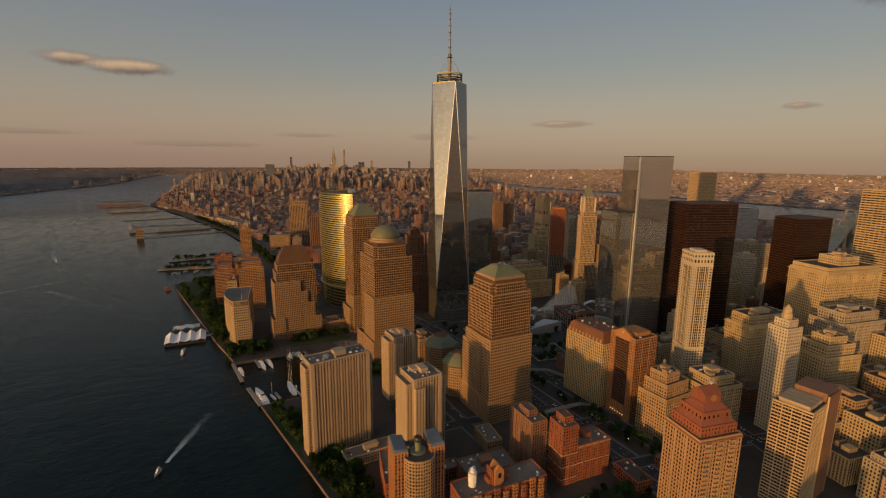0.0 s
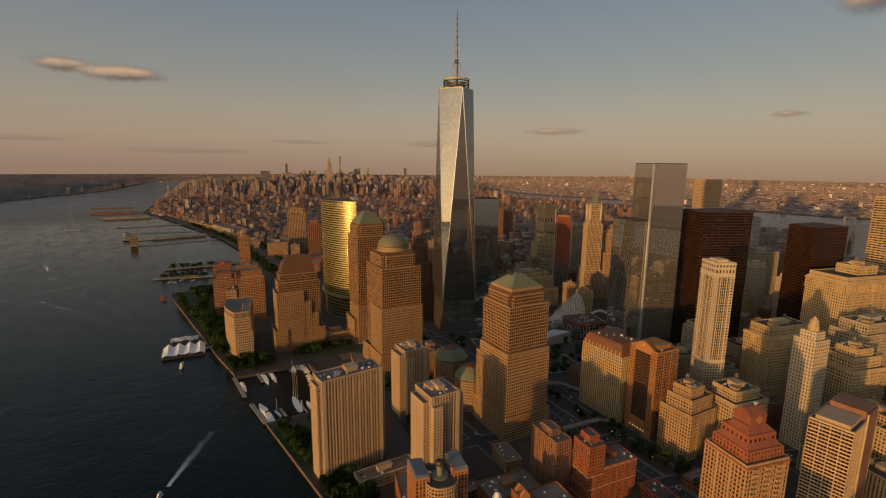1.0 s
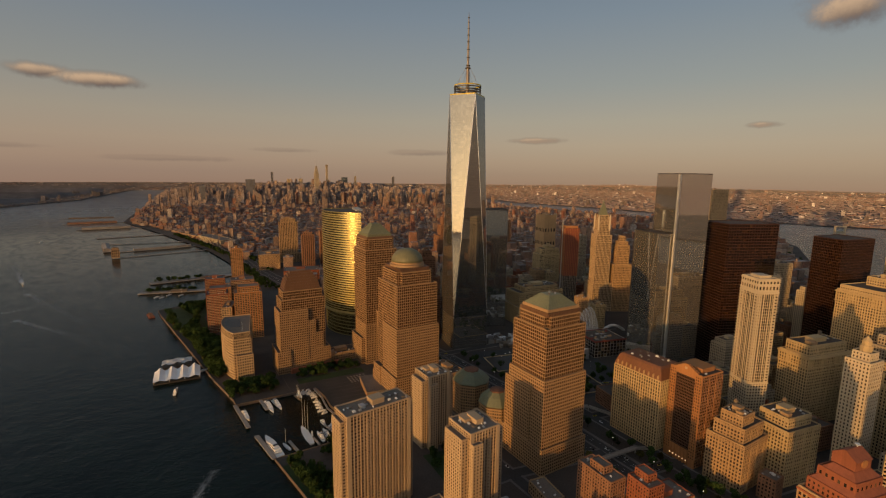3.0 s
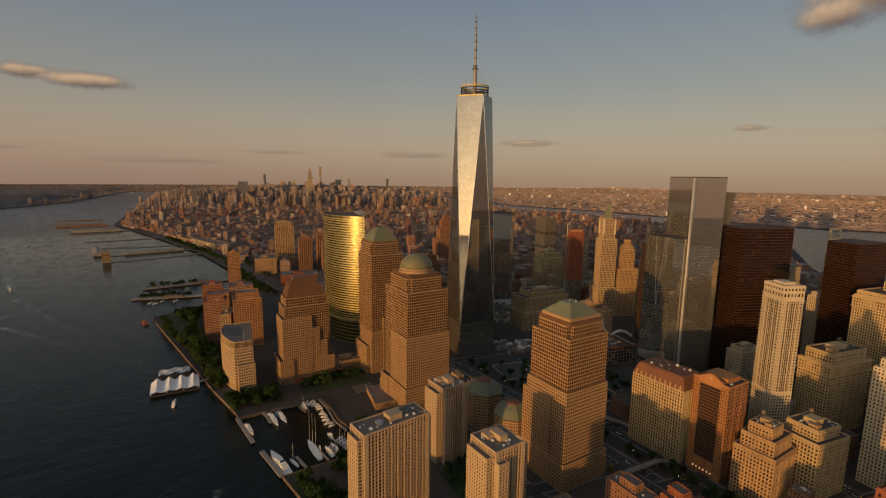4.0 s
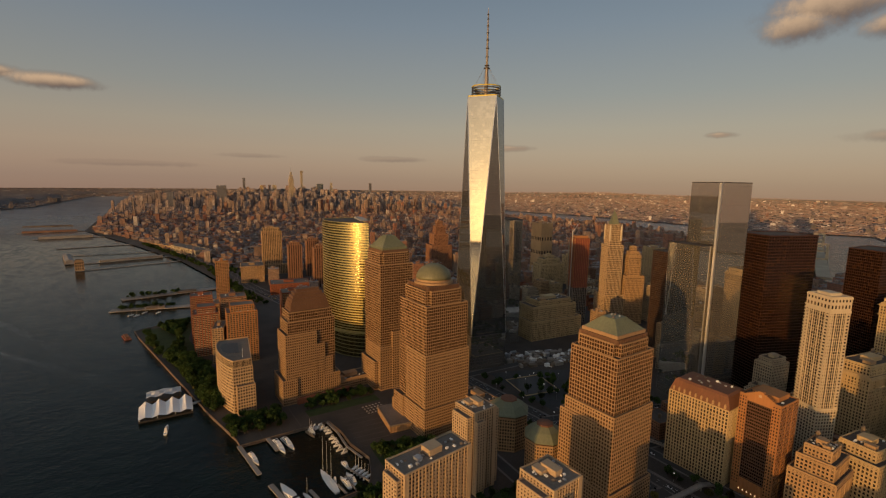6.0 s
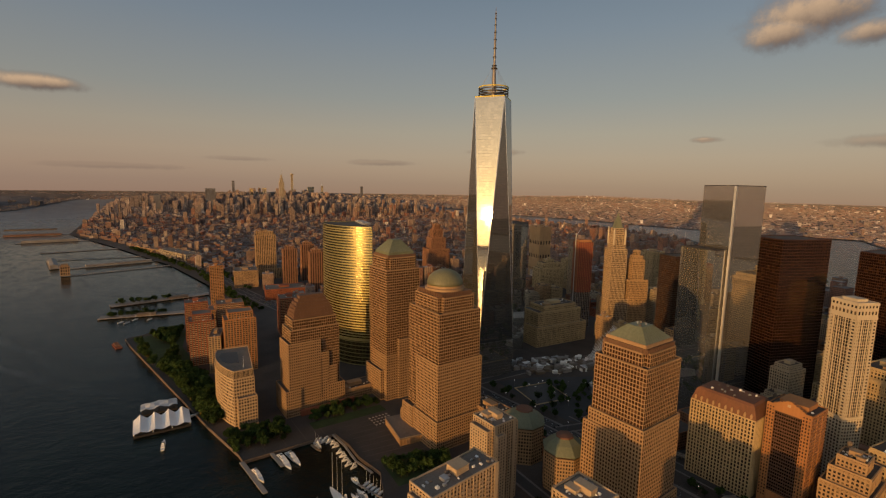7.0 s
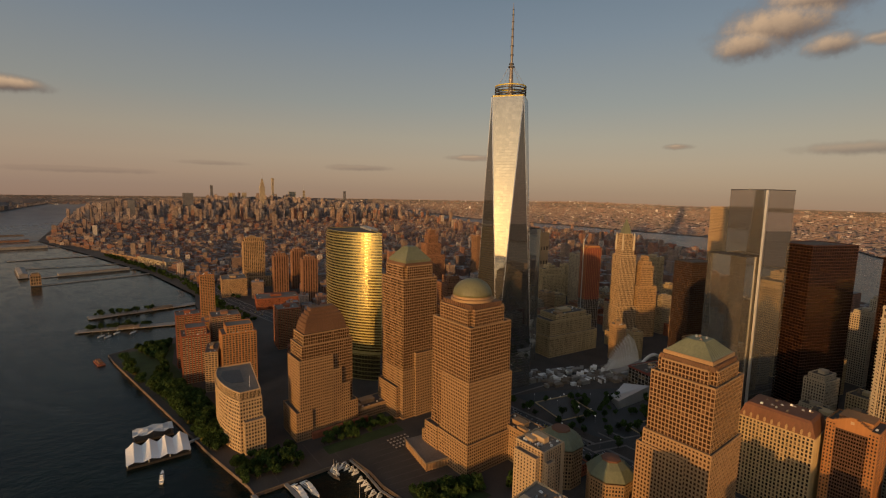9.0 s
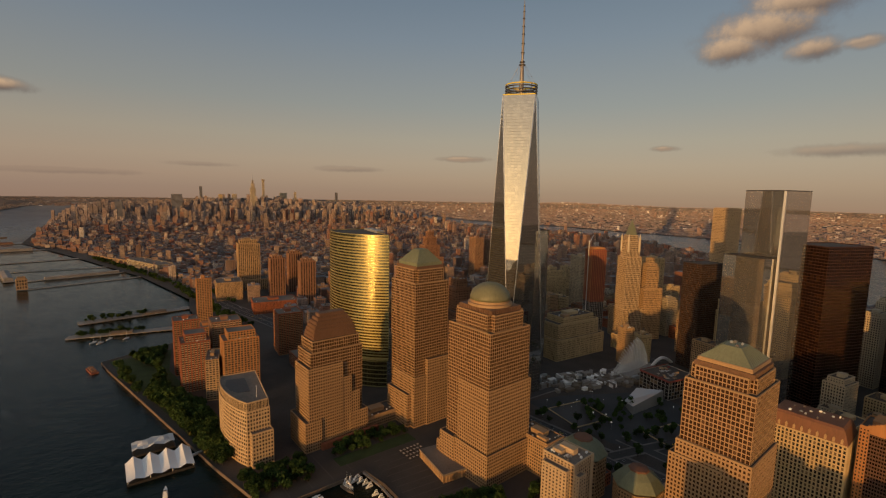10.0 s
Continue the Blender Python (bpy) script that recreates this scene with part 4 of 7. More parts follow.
def gabled_hotel():
    b = Building("hotel_tower", 408, 321, -3, "orange-brown brick hotel tower with a stepped gable", "hotel", wall=ORANGE_BRICK, style=Style(2.6, 3.2, 0.5, 1.2, 0.25, -0.08, BROWN_BRICK, major=4, wide=0.9))
    pts = [(0, 0), (32, 0), (32, 34), (0, 34)]
    b.prism(pts, 0, 97, skip=(3,))
    W, S, G = Shape(), Shape(), Shape()
    facade(W, S, G, (0, 27.5), (0, 6.5), 16, 95, Style(1.75, 3.2, 0.5, 1.35, 0.3, 0.08))
    bay = part("window_bay", W, BAY_BRICK, b.root, "dark recessed bay of brick and glass")
    part("spandrel", S, BAY_BRICK, bay, kind="stuff")
    part("glazing", G, GLASS_BRONZE, bay, kind="stuff")
    for y in (0, 27.5):
        W, G = Shape(), Shape()
        facade(W, W, G, (-1.4, y + 6.5), (-1.4, y), 8, 97, Style(2.2, 3.2, 1.1, 1.4, 0.25, 0.0))
        W.block(-1.4, y, 0, 0.1, y + 6.5, 99)
        pier = part("brick_pier", W, ORANGE_BRICK, b.root)
        part("glazing", G, GLASS_DARK, pier, kind="stuff")
    s = Shape()
    s.block(-1.4, 6.5, 93.5, 0.2, 27.5, 99)
    for k in range(5):
        s.block(-1.4, 5 + k * 2.4, 99 + k * 1.3, 2, 29 - k * 2.4, 100.3 + k * 1.3)
    part("gable", s, ORANGE_BRICK, b.root, "stepped brick gable")
    s = Shape()
    s.block(-1.6, 15.8, 100, -1.35, 18.2, 102.4)
    part("gable_panel", s, CREAM, b.root, "small pale square panel")
    for i in range(6):
        s = Shape()
        s.block(-1.2, 7.6 + i * 3.6, 0, 0, 8.8 + i * 3.6, 15)
        column = part("base_column", s, ORANGE_BRICK, b.root)
        s = Shape()
        s.turned(((0.15, 4.6), (0.55, 5.0), (0.55, 5.6), (0.15, 6.0)), 8, -1.7, 8.2 + i * 3.6)
        part("wall_lamp", s, LAMP_ORANGE, column, "lit orange wall lamp")
    b.penthouse(8, 6, 28, 28, 97, 102)
    b.vents(4, 3, 30, 30, 97.1, 10, 21)
    b.done()


gabled_hotel()


def setback_block(name, x, y, rz, tiers, label, wall, style, seed, tank=True, roof=None):
    """A masonry block that steps back as it rises; tiers of (x0, y0, x1, y1, top)."""
    b = Building(name, x, y, rz, label, "building", wall=wall, style=style, roof=roof)
    z = 0
    for x0, y0, x1, y1, top in tiers:
        b.rect(x0, y0, x1, y1, z, top)
        s = Shape()
        s.block(x0 - 0.7, y0 - 0.7, top - 1.6, x1 + 0.7, y1 + 0.7, top - 0.9)
        part("cornice", s, wall, b.root)
        z = top
    w, d = x1 - x0, y1 - y0
    if w > 12 and d > 12:
        b.penthouse(x0 + w * 0.3, y0 + d * 0.3, x0 + w * 0.65, y0 + d * 0.7, z, z + 5)
        b.penthouse(x0 + w * 0.1, y0 + d * 0.1, x0 + w * 0.26, y0 + d * 0.4, z, z + 3.4, TAN_BRICK, "stair_head")
        b.vents(x0 + 1, y0 + 1, x1 - 1, y1 - 1, z + 0.05, 20, seed)
    if tank:
        b.tank(x0 + w * 0.8, y0 + d * 0.8, z)
    return b


setback_block("office_building", 407, 277, 0, ((0, 0, 40, 34, 48), (3, 3, 36, 30, 62), (6, 7, 26, 26, 72)), "tan stepped stone office building", TAN_BRICK, MASONRY, 31).done()
setback_block("office_building", 452, 262, -10, ((0, 0, 45, 38, 56), (6, 5, 38, 32, 66)), "tan stone office block with a stepped top", LIMESTONE, MASONRY, 32).done()


def red_roofed_tower():
    b = Building("apartment_tower", 275, 161, -12, "tan and red brick apartment tower with a stepped red roof", "apartment tower", wall=TAN_BRICK, style=Style(2.4, 3.0, 0.9, 1.15, 0.4, 0.1, ORANGE_BRICK, major=4, wide=1.5))
    b.rect(0, 0, 34, 30, 0, 110)
    for i in range(3):
        for j in range(30):
            s = Shape()
            s.block(4.2 + i * 10, -1.5, 8 + j * 3.4, 8.4 + i * 10, -0.3, 9.3 + j * 3.4)
            part("balcony", s, TAN_BRICK, b.root)
    b.wall = RED_BRICK
    b.rect(2.5, 2.5, 31.5, 27.5, 110, 117, Style(2.6, 3.5, 1.4, 1.4, 0.3))
    b.rect(6, 6, 28, 25, 117, 125, Style(3.4, 8, 1.8, 3.4, 0.3))
    s = Shape()
    s.block(-0.8, -0.8, 108.4, 34.8, 30.8, 109.6)
    part("cornice", s, RED_BRICK, b.root)
    for k, (e, z) in enumerate(((3.0, 117.9), (6.5, 126))):
        s = Shape()
        s.loft([[(e, e, z), (34 - e, e, z), (34 - e, 30 - e, z), (e, 30 - e, z)], [(e + 3.4, e + 3.4, z + 3.6), (30.6 - e, e + 3.4, z + 3.6), (30.6 - e, 26.6 - e, z + 3.6), (e + 3.4, 26.6 - e, z + 3.6)]])
        part("tiled_roof_step", s, TERRACOTTA, b.root, "red tiled roof slope")
    s = Shape()
    s.block(11, 10, 129, 24, 22, 135)
    s.loft([[(10.5, 9.5, 135), (24.5, 9.5, 135), (24.5, 22.5, 135), (10.5, 22.5, 135)], [(10.5, 15.5, 139.5), (24.5, 15.5, 139.5), (24.5, 16.5, 139.5), (10.5, 16.5, 139.5)]])
    gable = part("roof_house", s, TERRACOTTA, b.root, "red gabled roof house")
    s = Shape()
    s.loft([[(17.5 + 2.4 * math.cos(a * math.pi / 8), y, 133.4 + 2.4 * math.sin(a * math.pi / 8)) for a in range(16)] for y in (9.9, 9.3)])
    part("round_panel", s, ORANGE_BRICK, gable, "round panel in the gable")
    s = Shape()
    s.turned(((0.3, 139), (0.3, 140), (1.3, 140.8), (1.5, 141.2)), 12, 21, 16)
    part("dish_antenna", s, WHITE_PAINT, b.root, "white dish antenna")
    b.vents(3, 3, 31, 27, 110.1, 8, 23)
    b.done()


red_roofed_tower()


def slab_block():
    b = Building("apartment_slab", 418, 159, 6, "tan apartment slab with pale ribs, balcony bands and a brown end wall", "apartment tower", wall=LIMESTONE, style=Style(2.3, 3.1, 0.2, 1.35, 0.35, 0.0, CREAM, major=3, wide=0.7))
    b.glass = GLASS_BRONZE
    b.rect(0, 0, 58, 28, 0, 92)
    s = Shape()
    s.block(30, -1.0, 0, 56, 0.1, 98)
    part("end_wall", s, BROWN_BRICK, b.root, "plain brown end wall")
    for x in (29.4, 56):
        s = Shape()
        s.block(x, -1.2, 0, x + 0.7, 0.1, 98.4)
        part("edge_rib", s, LIMESTONE, b.root)
    for i in range(4):
        s = Shape()
        s.block(2 + i * 7, 3, 92, 7 + i * 7, 25, 95.5)
        s.block(1.6 + i * 7, 2.6, 95.5, 7.4 + i * 7, 25.4, 96.0)
        part("roof_terrace", s, CREAM, b.root)
    b.penthouse(30, 1, 56, 24, 92, 100, BROWN_BRICK)
    b.vents(2, 2, 56, 26, 92.1, 10, 41)
    b.done()


slab_block()


def slender_tower():
    b = Building("office_tower", 528, 234, -8, "slender pale stone tower with a lantern top", "skyscraper", wall=WHITE_STONE, style=Style(3.0, 3.8, 1.6, 1.6, 0.35))
    b.rect(0, 0, 22, 20, 0, 118)
    b.rect(4, 3, 18, 17, 118, 126)
    s = Shape()
    s.turned(((5, 126), (5, 132), (4, 133), (4, 137), (1.5, 140), (0.3, 142)), 8, 11, 10)
    part("lantern", s, LIMESTONE, b.root, "stone lantern")
    b.done()


slender_tower()
setback_block("office_building", 595, 305, -12, ((0, 0, 70, 34, 86), (4, 3, 64, 30, 98)), "ornate tan stone office block with a heavy cornice", LIMESTONE, MASONRY, 51).done()
setback_block("office_building", 718, 283, -14, ((0, 0, 92, 52, 146), (2, 2, 90, 50, 152), (34, 12, 66, 40, 163)), "broad pale stone office block with a colonnaded crown", LIMESTONE, MASONRY, 52).done()
setback_block("office_building", 592, 222, -14, ((0, 0, 50, 40, 78), (5, 4, 44, 34, 90), (12, 8, 36, 28, 98)), "pale stone office tower with setbacks", LIMESTONE, MASONRY, 53).done()
setback_block("office_building", 668, 240, -12, ((0, 0, 70, 40, 98), (6, 4, 62, 34, 110)), "grey stone office block", LIMESTONE_GREY, MASONRY, 54).done()



def crown_gallery(x, y, rz, w, d, z0, z1, label):
    """A colonnade under a heavy cornice, and the crowded roof above it."""
    root = thing("crown_gallery", x, y, 2.5, rz, label, "building crown")
    s = Shape()
    for e in (0, d):
        for i in range(int(w / 3.2) + 1):
            s.turned(((0.55, z0), (0.5, z1)), 8, i * w / int(w / 3.2), e - 1.0 if e == 0 else e + 1.0)
    for e in (0, w):
        for i in range(int(d / 3.2) + 1):
            s.turned(((0.55, z0), (0.5, z1)), 8, e - 1.0 if e == 0 else e + 1.0, i * d / int(d / 3.2))
    part("column", s, LIMESTONE, root, kind="stuff")
    for k, (z, o) in enumerate(((z0 - 1.2, 1.9), (z1, 2.1), (z1 + 1.0, 1.5))):
        for n, (xa, ya, xb, yb) in enumerate(((-o, -o, w + o, -0.4), (-o, d + 0.4, w + o, d + o), (-o, -0.4, -0.4, d + 0.4), (w + 0.4, -0.4, w + o, d + 0.4))):
            s = Shape()
            s.block(xa, ya, z, xb, yb, z + 1.0)
            part("cornice", s, LIMESTONE, root)


crown_gallery(595, 305, -12, 70, 34, 74, 84, "carved stone gallery of columns under a heavy cornice")
crown_gallery(718, 283, -14, 92, 52, 132, 143, "stone colonnade round the crown of the broad office block")

# ---------------------------------------------------------------- brick blocks by the near shore


def brick_block(x, y, rz, w, d, h, label, wall, seed, towers=(), belts=()):
    b = Building("apartment_building", x, y, rz, label, "apartment building", "brick apartment buildings", wall, style=Style(3.9, 3.1, 1.3, 1.15, 0.4, 0.08, CREAM if seed % 2 else TAN_BRICK, major=3, wide=1.7) if 83 < seed < 96 else Style(2.6, 3.0, 1.2, 1.25, 0.3, 0.1, major=3, wide=1.7), roof=GRAVEL)
    b.rect(0, 0, w, d, 0, h)
    for x0, y0, x1, y1, top in towers:
        b.rect(x0, y0, x1, y1, h, top)
    for z in belts:
        s = Shape()
        s.block(-0.55, -0.55, z, w + 0.55, d + 0.55, z + 0.7)
        part("belt_course", s, LIMESTONE, b.root, "pale stone belt course")
    b.penthouse(w * 0.35, d * 0.35, w * 0.6, d * 0.7, h, h + 5)
    b.vents(1, 1, w - 1, d - 1, h + 0.05, 11, seed)
    return b.done()


brick_block(250, 296, -2, 16, 34, 56, "brown brick apartment tower with columns of windows", BROWN_BRICK, 61, ((3, 10, 12, 24, 62),))
brick_block(268, 276, -6, 16, 20, 57, "red brick apartment tower with pale belt courses", RED_BRICK, 62, ((5, 6, 14, 18, 63),), (6, 18, 30))
brick_block(284.5, 275, -6, 37, 24, 35, "lower red brick wing with a pale cornice", RED_BRICK, 63, (), (18, 34))
brick_block(162, 270, -5, 78, 22, 30, "long red brick apartment building round a court", RED_BRICK, 64, ((30, 6, 38, 16, 42),))
def court_front():
    """Stepped bays and a gabled stair tower on the long brick building."""
    root = thing("bay_front", 162, 270, 2.5, -5, "stepped orange brick bays and gabled stair tower of the long flats", "building front")
    for i in range(9):
        h = (27, 31, 29, 33, 28, 32, 29, 33, 30)[i]
        W, G = Shape(), Shape()
        x = 3 + i * 8.3
        pts = [(x, -2.4), (x + 4.6, -2.4), (x + 4.6, -0.5), (x, -0.5)]
        for a, b in ((0, 1), (1, 2), (3, 0)):
            facade(W, W, G, pts[a], pts[b], 0, h - 1.5, Style(1.6, 3.0, 0.5, 1.1, 0.2))
        W.loft([[(px, py, z) for px, py in pts] for z in (0, h)])
        bay = part("bay", W, ORANGE_BRICK if i % 3 else RED_BRICK, root)
        part("glazing", G, GLASS_DARK, bay, kind="stuff")
    s = Shape()
    s.block(31, 4, 30, 39, 14, 43)
    for y in (4, 11.4):
        s.loft([[(31, y, 43), (39, y, 43), (39, y + 2.6, 43), (31, y + 2.6, 43)], [(34.6, y, 47.5), (35.4, y, 47.5), (35.4, y + 2.6, 47.5), (34.6, y + 2.6, 47.5)]])
    part("gabled_stair_tower", s, ORANGE_BRICK, root, "gabled orange brick stair tower")
    s = Shape()
    s.block(33.8, 3.5, 37, 36.2, 4.1, 41)
    part("arched_opening", s, GLASS_DARK, root)


court_front()
brick_block(185, 296, -5, 46, 26, 24, "low brick building with a flat roof", BROWN_BRICK, 65)
brick_block(118, 318, -14, 26, 46, 26, "low red brick wing", RED_BRICK, 66)


# blocks out of view, added south of the flats to shade the towers eastward
brick_block(168, 40, -8, 46, 24, 44, "unseen red brick block that shades the towers", RED_BRICK, 68)
brick_block(176, 96, -8, 44, 24, 58, "unseen tan brick block that shades the towers", TAN_BRICK, 69)
brick_block(172, 152, -8, 46, 26, 46, "unseen brown brick block that shades the towers", BROWN_BRICK, 70)


def turret_house():
    b = Building("apartment_tower", 138, 300, -10, "rounded tan and red brick apartment tower with a glass turret", "apartment tower", "brick apartment buildings", TAN_BRICK, style=Style(2.6, 3.0, 1.1, 1.2, 0.3))
    b.prism([(-12, 4), (-12, -9), (-10, -13.5), (-6, -16.4), (0, -17.4), (6, -16.4), (10, -13.5), (12, -9), (12, 4), (9, 12), (-9, 12)], 0, 63, Style(2.3, 3.0, 0.8, 1.1, 0.35))
    b.wall = ORANGE_BRICK
    b.rect(-20, -7, -9.5, 15, 0, 67, Style(2.6, 3.0, 1.2, 1.2, 0.35, 0.05, RED_BRICK))
    b.rect(9.5, -7, 20, 15, 0, 67, Style(2.6, 3.0, 1.2, 1.2, 0.35, 0.05, RED_BRICK))
    for sx in (-1, 1):
        s = Shape()
        s.loft([[(sx * 20.8, -7.6, 68.2), (sx * 8.8, -7.6, 68.2), (sx * 8.8, 15.6, 68.2), (sx * 20.8, 15.6, 68.2)][::sx], [(sx * 19.5, -6, 70.4), (sx * 10, -6, 69.4), (sx * 10, 14, 69.4), (sx * 19.5, 14, 70.4)][::sx]])
        part("roof_wing", s, SLATE_METAL, b.root, "blue-grey metal roof")
    for x in (-8.6, 8.6):
        s = Shape()
        s.rod((x, -4, 63), (x, -4, 69), 0.5)
        s.block(x - 1.2, -5.2, 69, x + 1.2, -2.8, 69.8)
        part("roof_post", s, ORANGE_BRICK, b.root)
    s = Shape()
    s.turned(((6.5, 63), (6.5, 64.2), (2.6, 64.6), (2.5, 71), (2.9, 71.4), (2.7, 72)), 16, 0, -2)
    part("turret", s, COPPER, b.root, "green glass turret")
    s = Shape()
    s.turned(((2.8, 72), (3.4, 73), (3.4, 74.4), (2.9, 75.6), (1.8, 75.9), (1.6, 75.3)), 16, 0, -2)
    part("turret_cap", s, BLACK_STEEL, b.root, "dark domed turret cap")
    b.done()


turret_house()
brick_block(105, 386, 2, 56, 16, 10, "long low building with a flat grey roof", CREAM, 67)


def white_turret():
    s = Shape()
    s.turned(((3.2, 0), (3.2, 11), (3.6, 11.3), (3.6, 12.2), (2.2, 12.5), (2.2, 14.6), (2.6, 14.8), (0.2, 16.8)), 20)
    for i in range(10):
        x, y, _ = ring(3.3, 0, 10)[i]
        s.rod((x, y, 3), (x, y, 11), 0.3, sides=5)
    single("turret", s, WHITE_PAINT, 178, 281, 32.4, 0, "round white turret with a small dome above brick flats", "turret")


white_turret()

# ---------------------------------------------------------------- streets and squares


def strip(name, pts, width, z, mat, label, category="road"):
    s = Shape()
    for i, (a, b) in enumerate(zip(pts, pts[1:])):
        a, b = Vector((*a, z + 0.004 * (i % 2))), Vector((*b, z + 0.004 * (i % 2)))
        u = (b - a).normalized()
        n = Vector((u.y, -u.x, 0)) * width / 2
        s.poly((a + n, b + n, b - n, a - n))
    return tagged(new(name, s.mesh(name, mat)), label, category, kind="structure")


def patch(name, pts, z, mat, label, category):
    s = Shape()
    s.poly([(x, y, z) for x, y in pts])
    return tagged(new(name, s.mesh(name, mat)), label, category, kind="structure")


patch("lawn", [(112, 706), (206, 702), (206, 720), (112, 724)], 2.6, GRASS, "hedged lawn strip before the arcade", "lawn")
patch("lawn", [(208, 596), (222, 590), (230, 660), (214, 664)], 2.6, GRASS, "narrow lawn beside the granite pavilion", "lawn")
patch("lawn", [(142, 560), (206, 552), (200, 590), (146, 604)], 2.6, GRASS, "tree-planted lawn beside the quay", "lawn")
BAND_PAVING = surface("pale_paving_band", (0.078, 0.064, 0.053), 0.85, vary=0.25, big=0.05, fine=0.6)
for k in range(9):
    patch("paving_band", [(136 + k * 1.0, 612 + k * 10), (205, 600 + k * 11), (205, 601.2 + k * 11), (136 + k * 1.0, 613.2 + k * 10)], 2.585, BAND_PAVING, "pale stone band in the plaza paving", "paving")
for k in range(5):
    patch("paving_band", [(30 + k * 22, 690), (31.2 + k * 22, 690), (31.2 + k * 22, 744), (30 + k * 22, 744)], 2.585, BAND_PAVING, "pale stone band in the plaza paving", "paving")


def sunshades():
    """Square white sunshades in rows on the plaza."""
    first = None
    for i in range(6):
        for j in range(4):
            x, y = 176 + i * 4.6, 672 + j * 6.0
            if first is None:
                first = thing("sunshade", x, y, 2.56, 0, "square pale grey canvas sunshade on a thin pole", "sunshade", "plaza sunshades")
                s = Shape()
                s.rod((0, 0, 0), (0, 0, 2.6), 0.05)
                part("pole", s, SPIRE_STEEL, first)
                s = Shape()
                s.loft([[(-1.2, -1.4, 2.3), (1.2, -1.4, 2.3), (1.2, 1.4, 2.3), (-1.2, 1.4, 2.3)], [(-0.06, -0.06, 2.9), (0.06, -0.06, 2.9), (0.06, 0.06, 2.9), (-0.06, 0.06, 2.9)]])
                part("canopy", s, CONCRETE, first)
            else:
                copy_thing(first, pose(x, y, 2.56))


sunshades()
HIGHWAY = ((372, -200), (352, 200), (352, 520), (338, 700), (300, 900), (250, 1200), (205, 1500), (185, 1800), (150, 2100), (20, 2600))
strip("road", HIGHWAY, 27, 2.56, ASPHALT, "dark asphalt riverside highway")
for off in (-9.5, -5.5, 5.5, 9.5):
    s = Shape()
    for a, b in zip(HIGHWAY, HIGHWAY[1:]):
        a, b = Vector((*a, 2.6)), Vector((*b, 2.6))
        u = (b - a).normalized()
        n = Vector((u.y, -u.x, 0))
        k = 0.0
        while k < (b - a).length - 3:
            s.poly([a + u * (k + q) + n * (off + w) for q, w in ((0, -0.1), (3, -0.1), (3, 0.1), (0, 0.1))])
            k += 9
    tagged(new("lane_marking", s.mesh("lane_marking", WHITE_PAINT)), "worn white lane dashes on asphalt", "road marking", kind="stuff")
patch("pavement", [(52, 520), (160, 520), (260, 560), (260, 720), (222, 724), (150, 748), (30, 748), (28, 688), (129, 687), (134, 653), (133, 625), (139, 590), (128, 562), (118, 544), (49, 543)], 2.54, PAVING, "brown paved plaza beside the marina", "plaza")
patch("lawn", [(26, 790), (30, 980), (20, 1100), (40, 1205), (-50, 1195), (-44, 1150), (-6, 930), (12, 790)], 2.6, GRASS, "dark green riverside lawn", "lawn")
patch("lawn", [(72, 420), (60, 480), (52, 528), (64, 530), (110, 470), (74, 440)], 2.58, GRASS, "grass strip along the promenade", "lawn")
patch("memorial_square", [(385, 690), (440, 672), (560, 600), (520, 480), (420, 480), (380, 560)], 2.6, surface("dark_stone_paving", (0.045, 0.044, 0.043), 0.85), "dark stone memorial square", "plaza")


def memorial_pool(x, y):
    root = thing("memorial_pool", x, y, 2.6, -13, "square black memorial pool with lit rims", "pool", "memorial pools")
    s = Shape()
    s.block(-27, -27, -0.5, 27, 27, 0.1)
    part("basin", s, BLACK_STEEL, root)
    for a, b in (((-28, -28), (28, -27)), ((-28, 27), (28, 28)), ((-28, -27), (-27, 27)), ((27, -27), (28, 27))):
        s = Shape()
        s.block(*a, 0, *b, 1.1)
        part("rim", s, LIMESTONE, root, "pale stone rim")


memorial_pool(412, 625)
memorial_pool(455, 515)


def ribbed_hall():
    """The station hall: a wing of white ribs, highest at one end, and a low arch."""
    root = thing("station_hall", 568, 650, 2.5, 2, "white ribbed station hall under construction with a low arch", "building")
    for i in range(34):
        k = i / 33
        h = 4 + 45 * k ** 1.25
        for side, lean in ((0, 1.0), (1, 0.45)):
            if side and i % 2:
                continue
            s = Shape()
            x, y = 82 * k, 18 * side * math.sin(k * 2.6)
            pts = [(x, y, 0), (x - 1.0, y + 2.5 * lean, h * 0.4), (x - 3.0, y + 9 * lean, h * 0.8), (x - 6.0, y + 20 * lean, h)]
            for p, q in zip(pts, pts[1:]):
                s.rod(p, q, 0.55, 0.45, 4)
            part("rib", s, WHITE_PAINT, root)
    s = Shape()
    pts = [(76 + 60 * t, -6 - 10 * t, 1 + 13 * math.sin(math.pi * t)) for t in (i / 10 for i in range(11))]
    for p, q in zip(pts, pts[1:]):
        s.rod(p, q, 2.6, 2.6, 6)
    part("arch", s, WHITE_PAINT, root, "low white arch")
    s = Shape()
    s.loft([[(0, -8, z), (88, -10, z), (92, 24, z), (10, 22, z)] for z in (0, 6)])
    part("base", s, CONCRETE, root, "concrete base")


ribbed_hall()


def museum():
    s = Shape()
    s.loft([[(485, 603, 2.5), (467, 580, 2.5), (537, 573, 2.5), (527, 608, 2.5)], [(484, 602, 8), (469, 581, 13), (536, 574, 20), (526, 607, 15)]])
    single("pavilion", s, ALUMINIUM, 0, 0, 0, 0, "pale angular metal pavilion on the memorial square", "building")


museum()


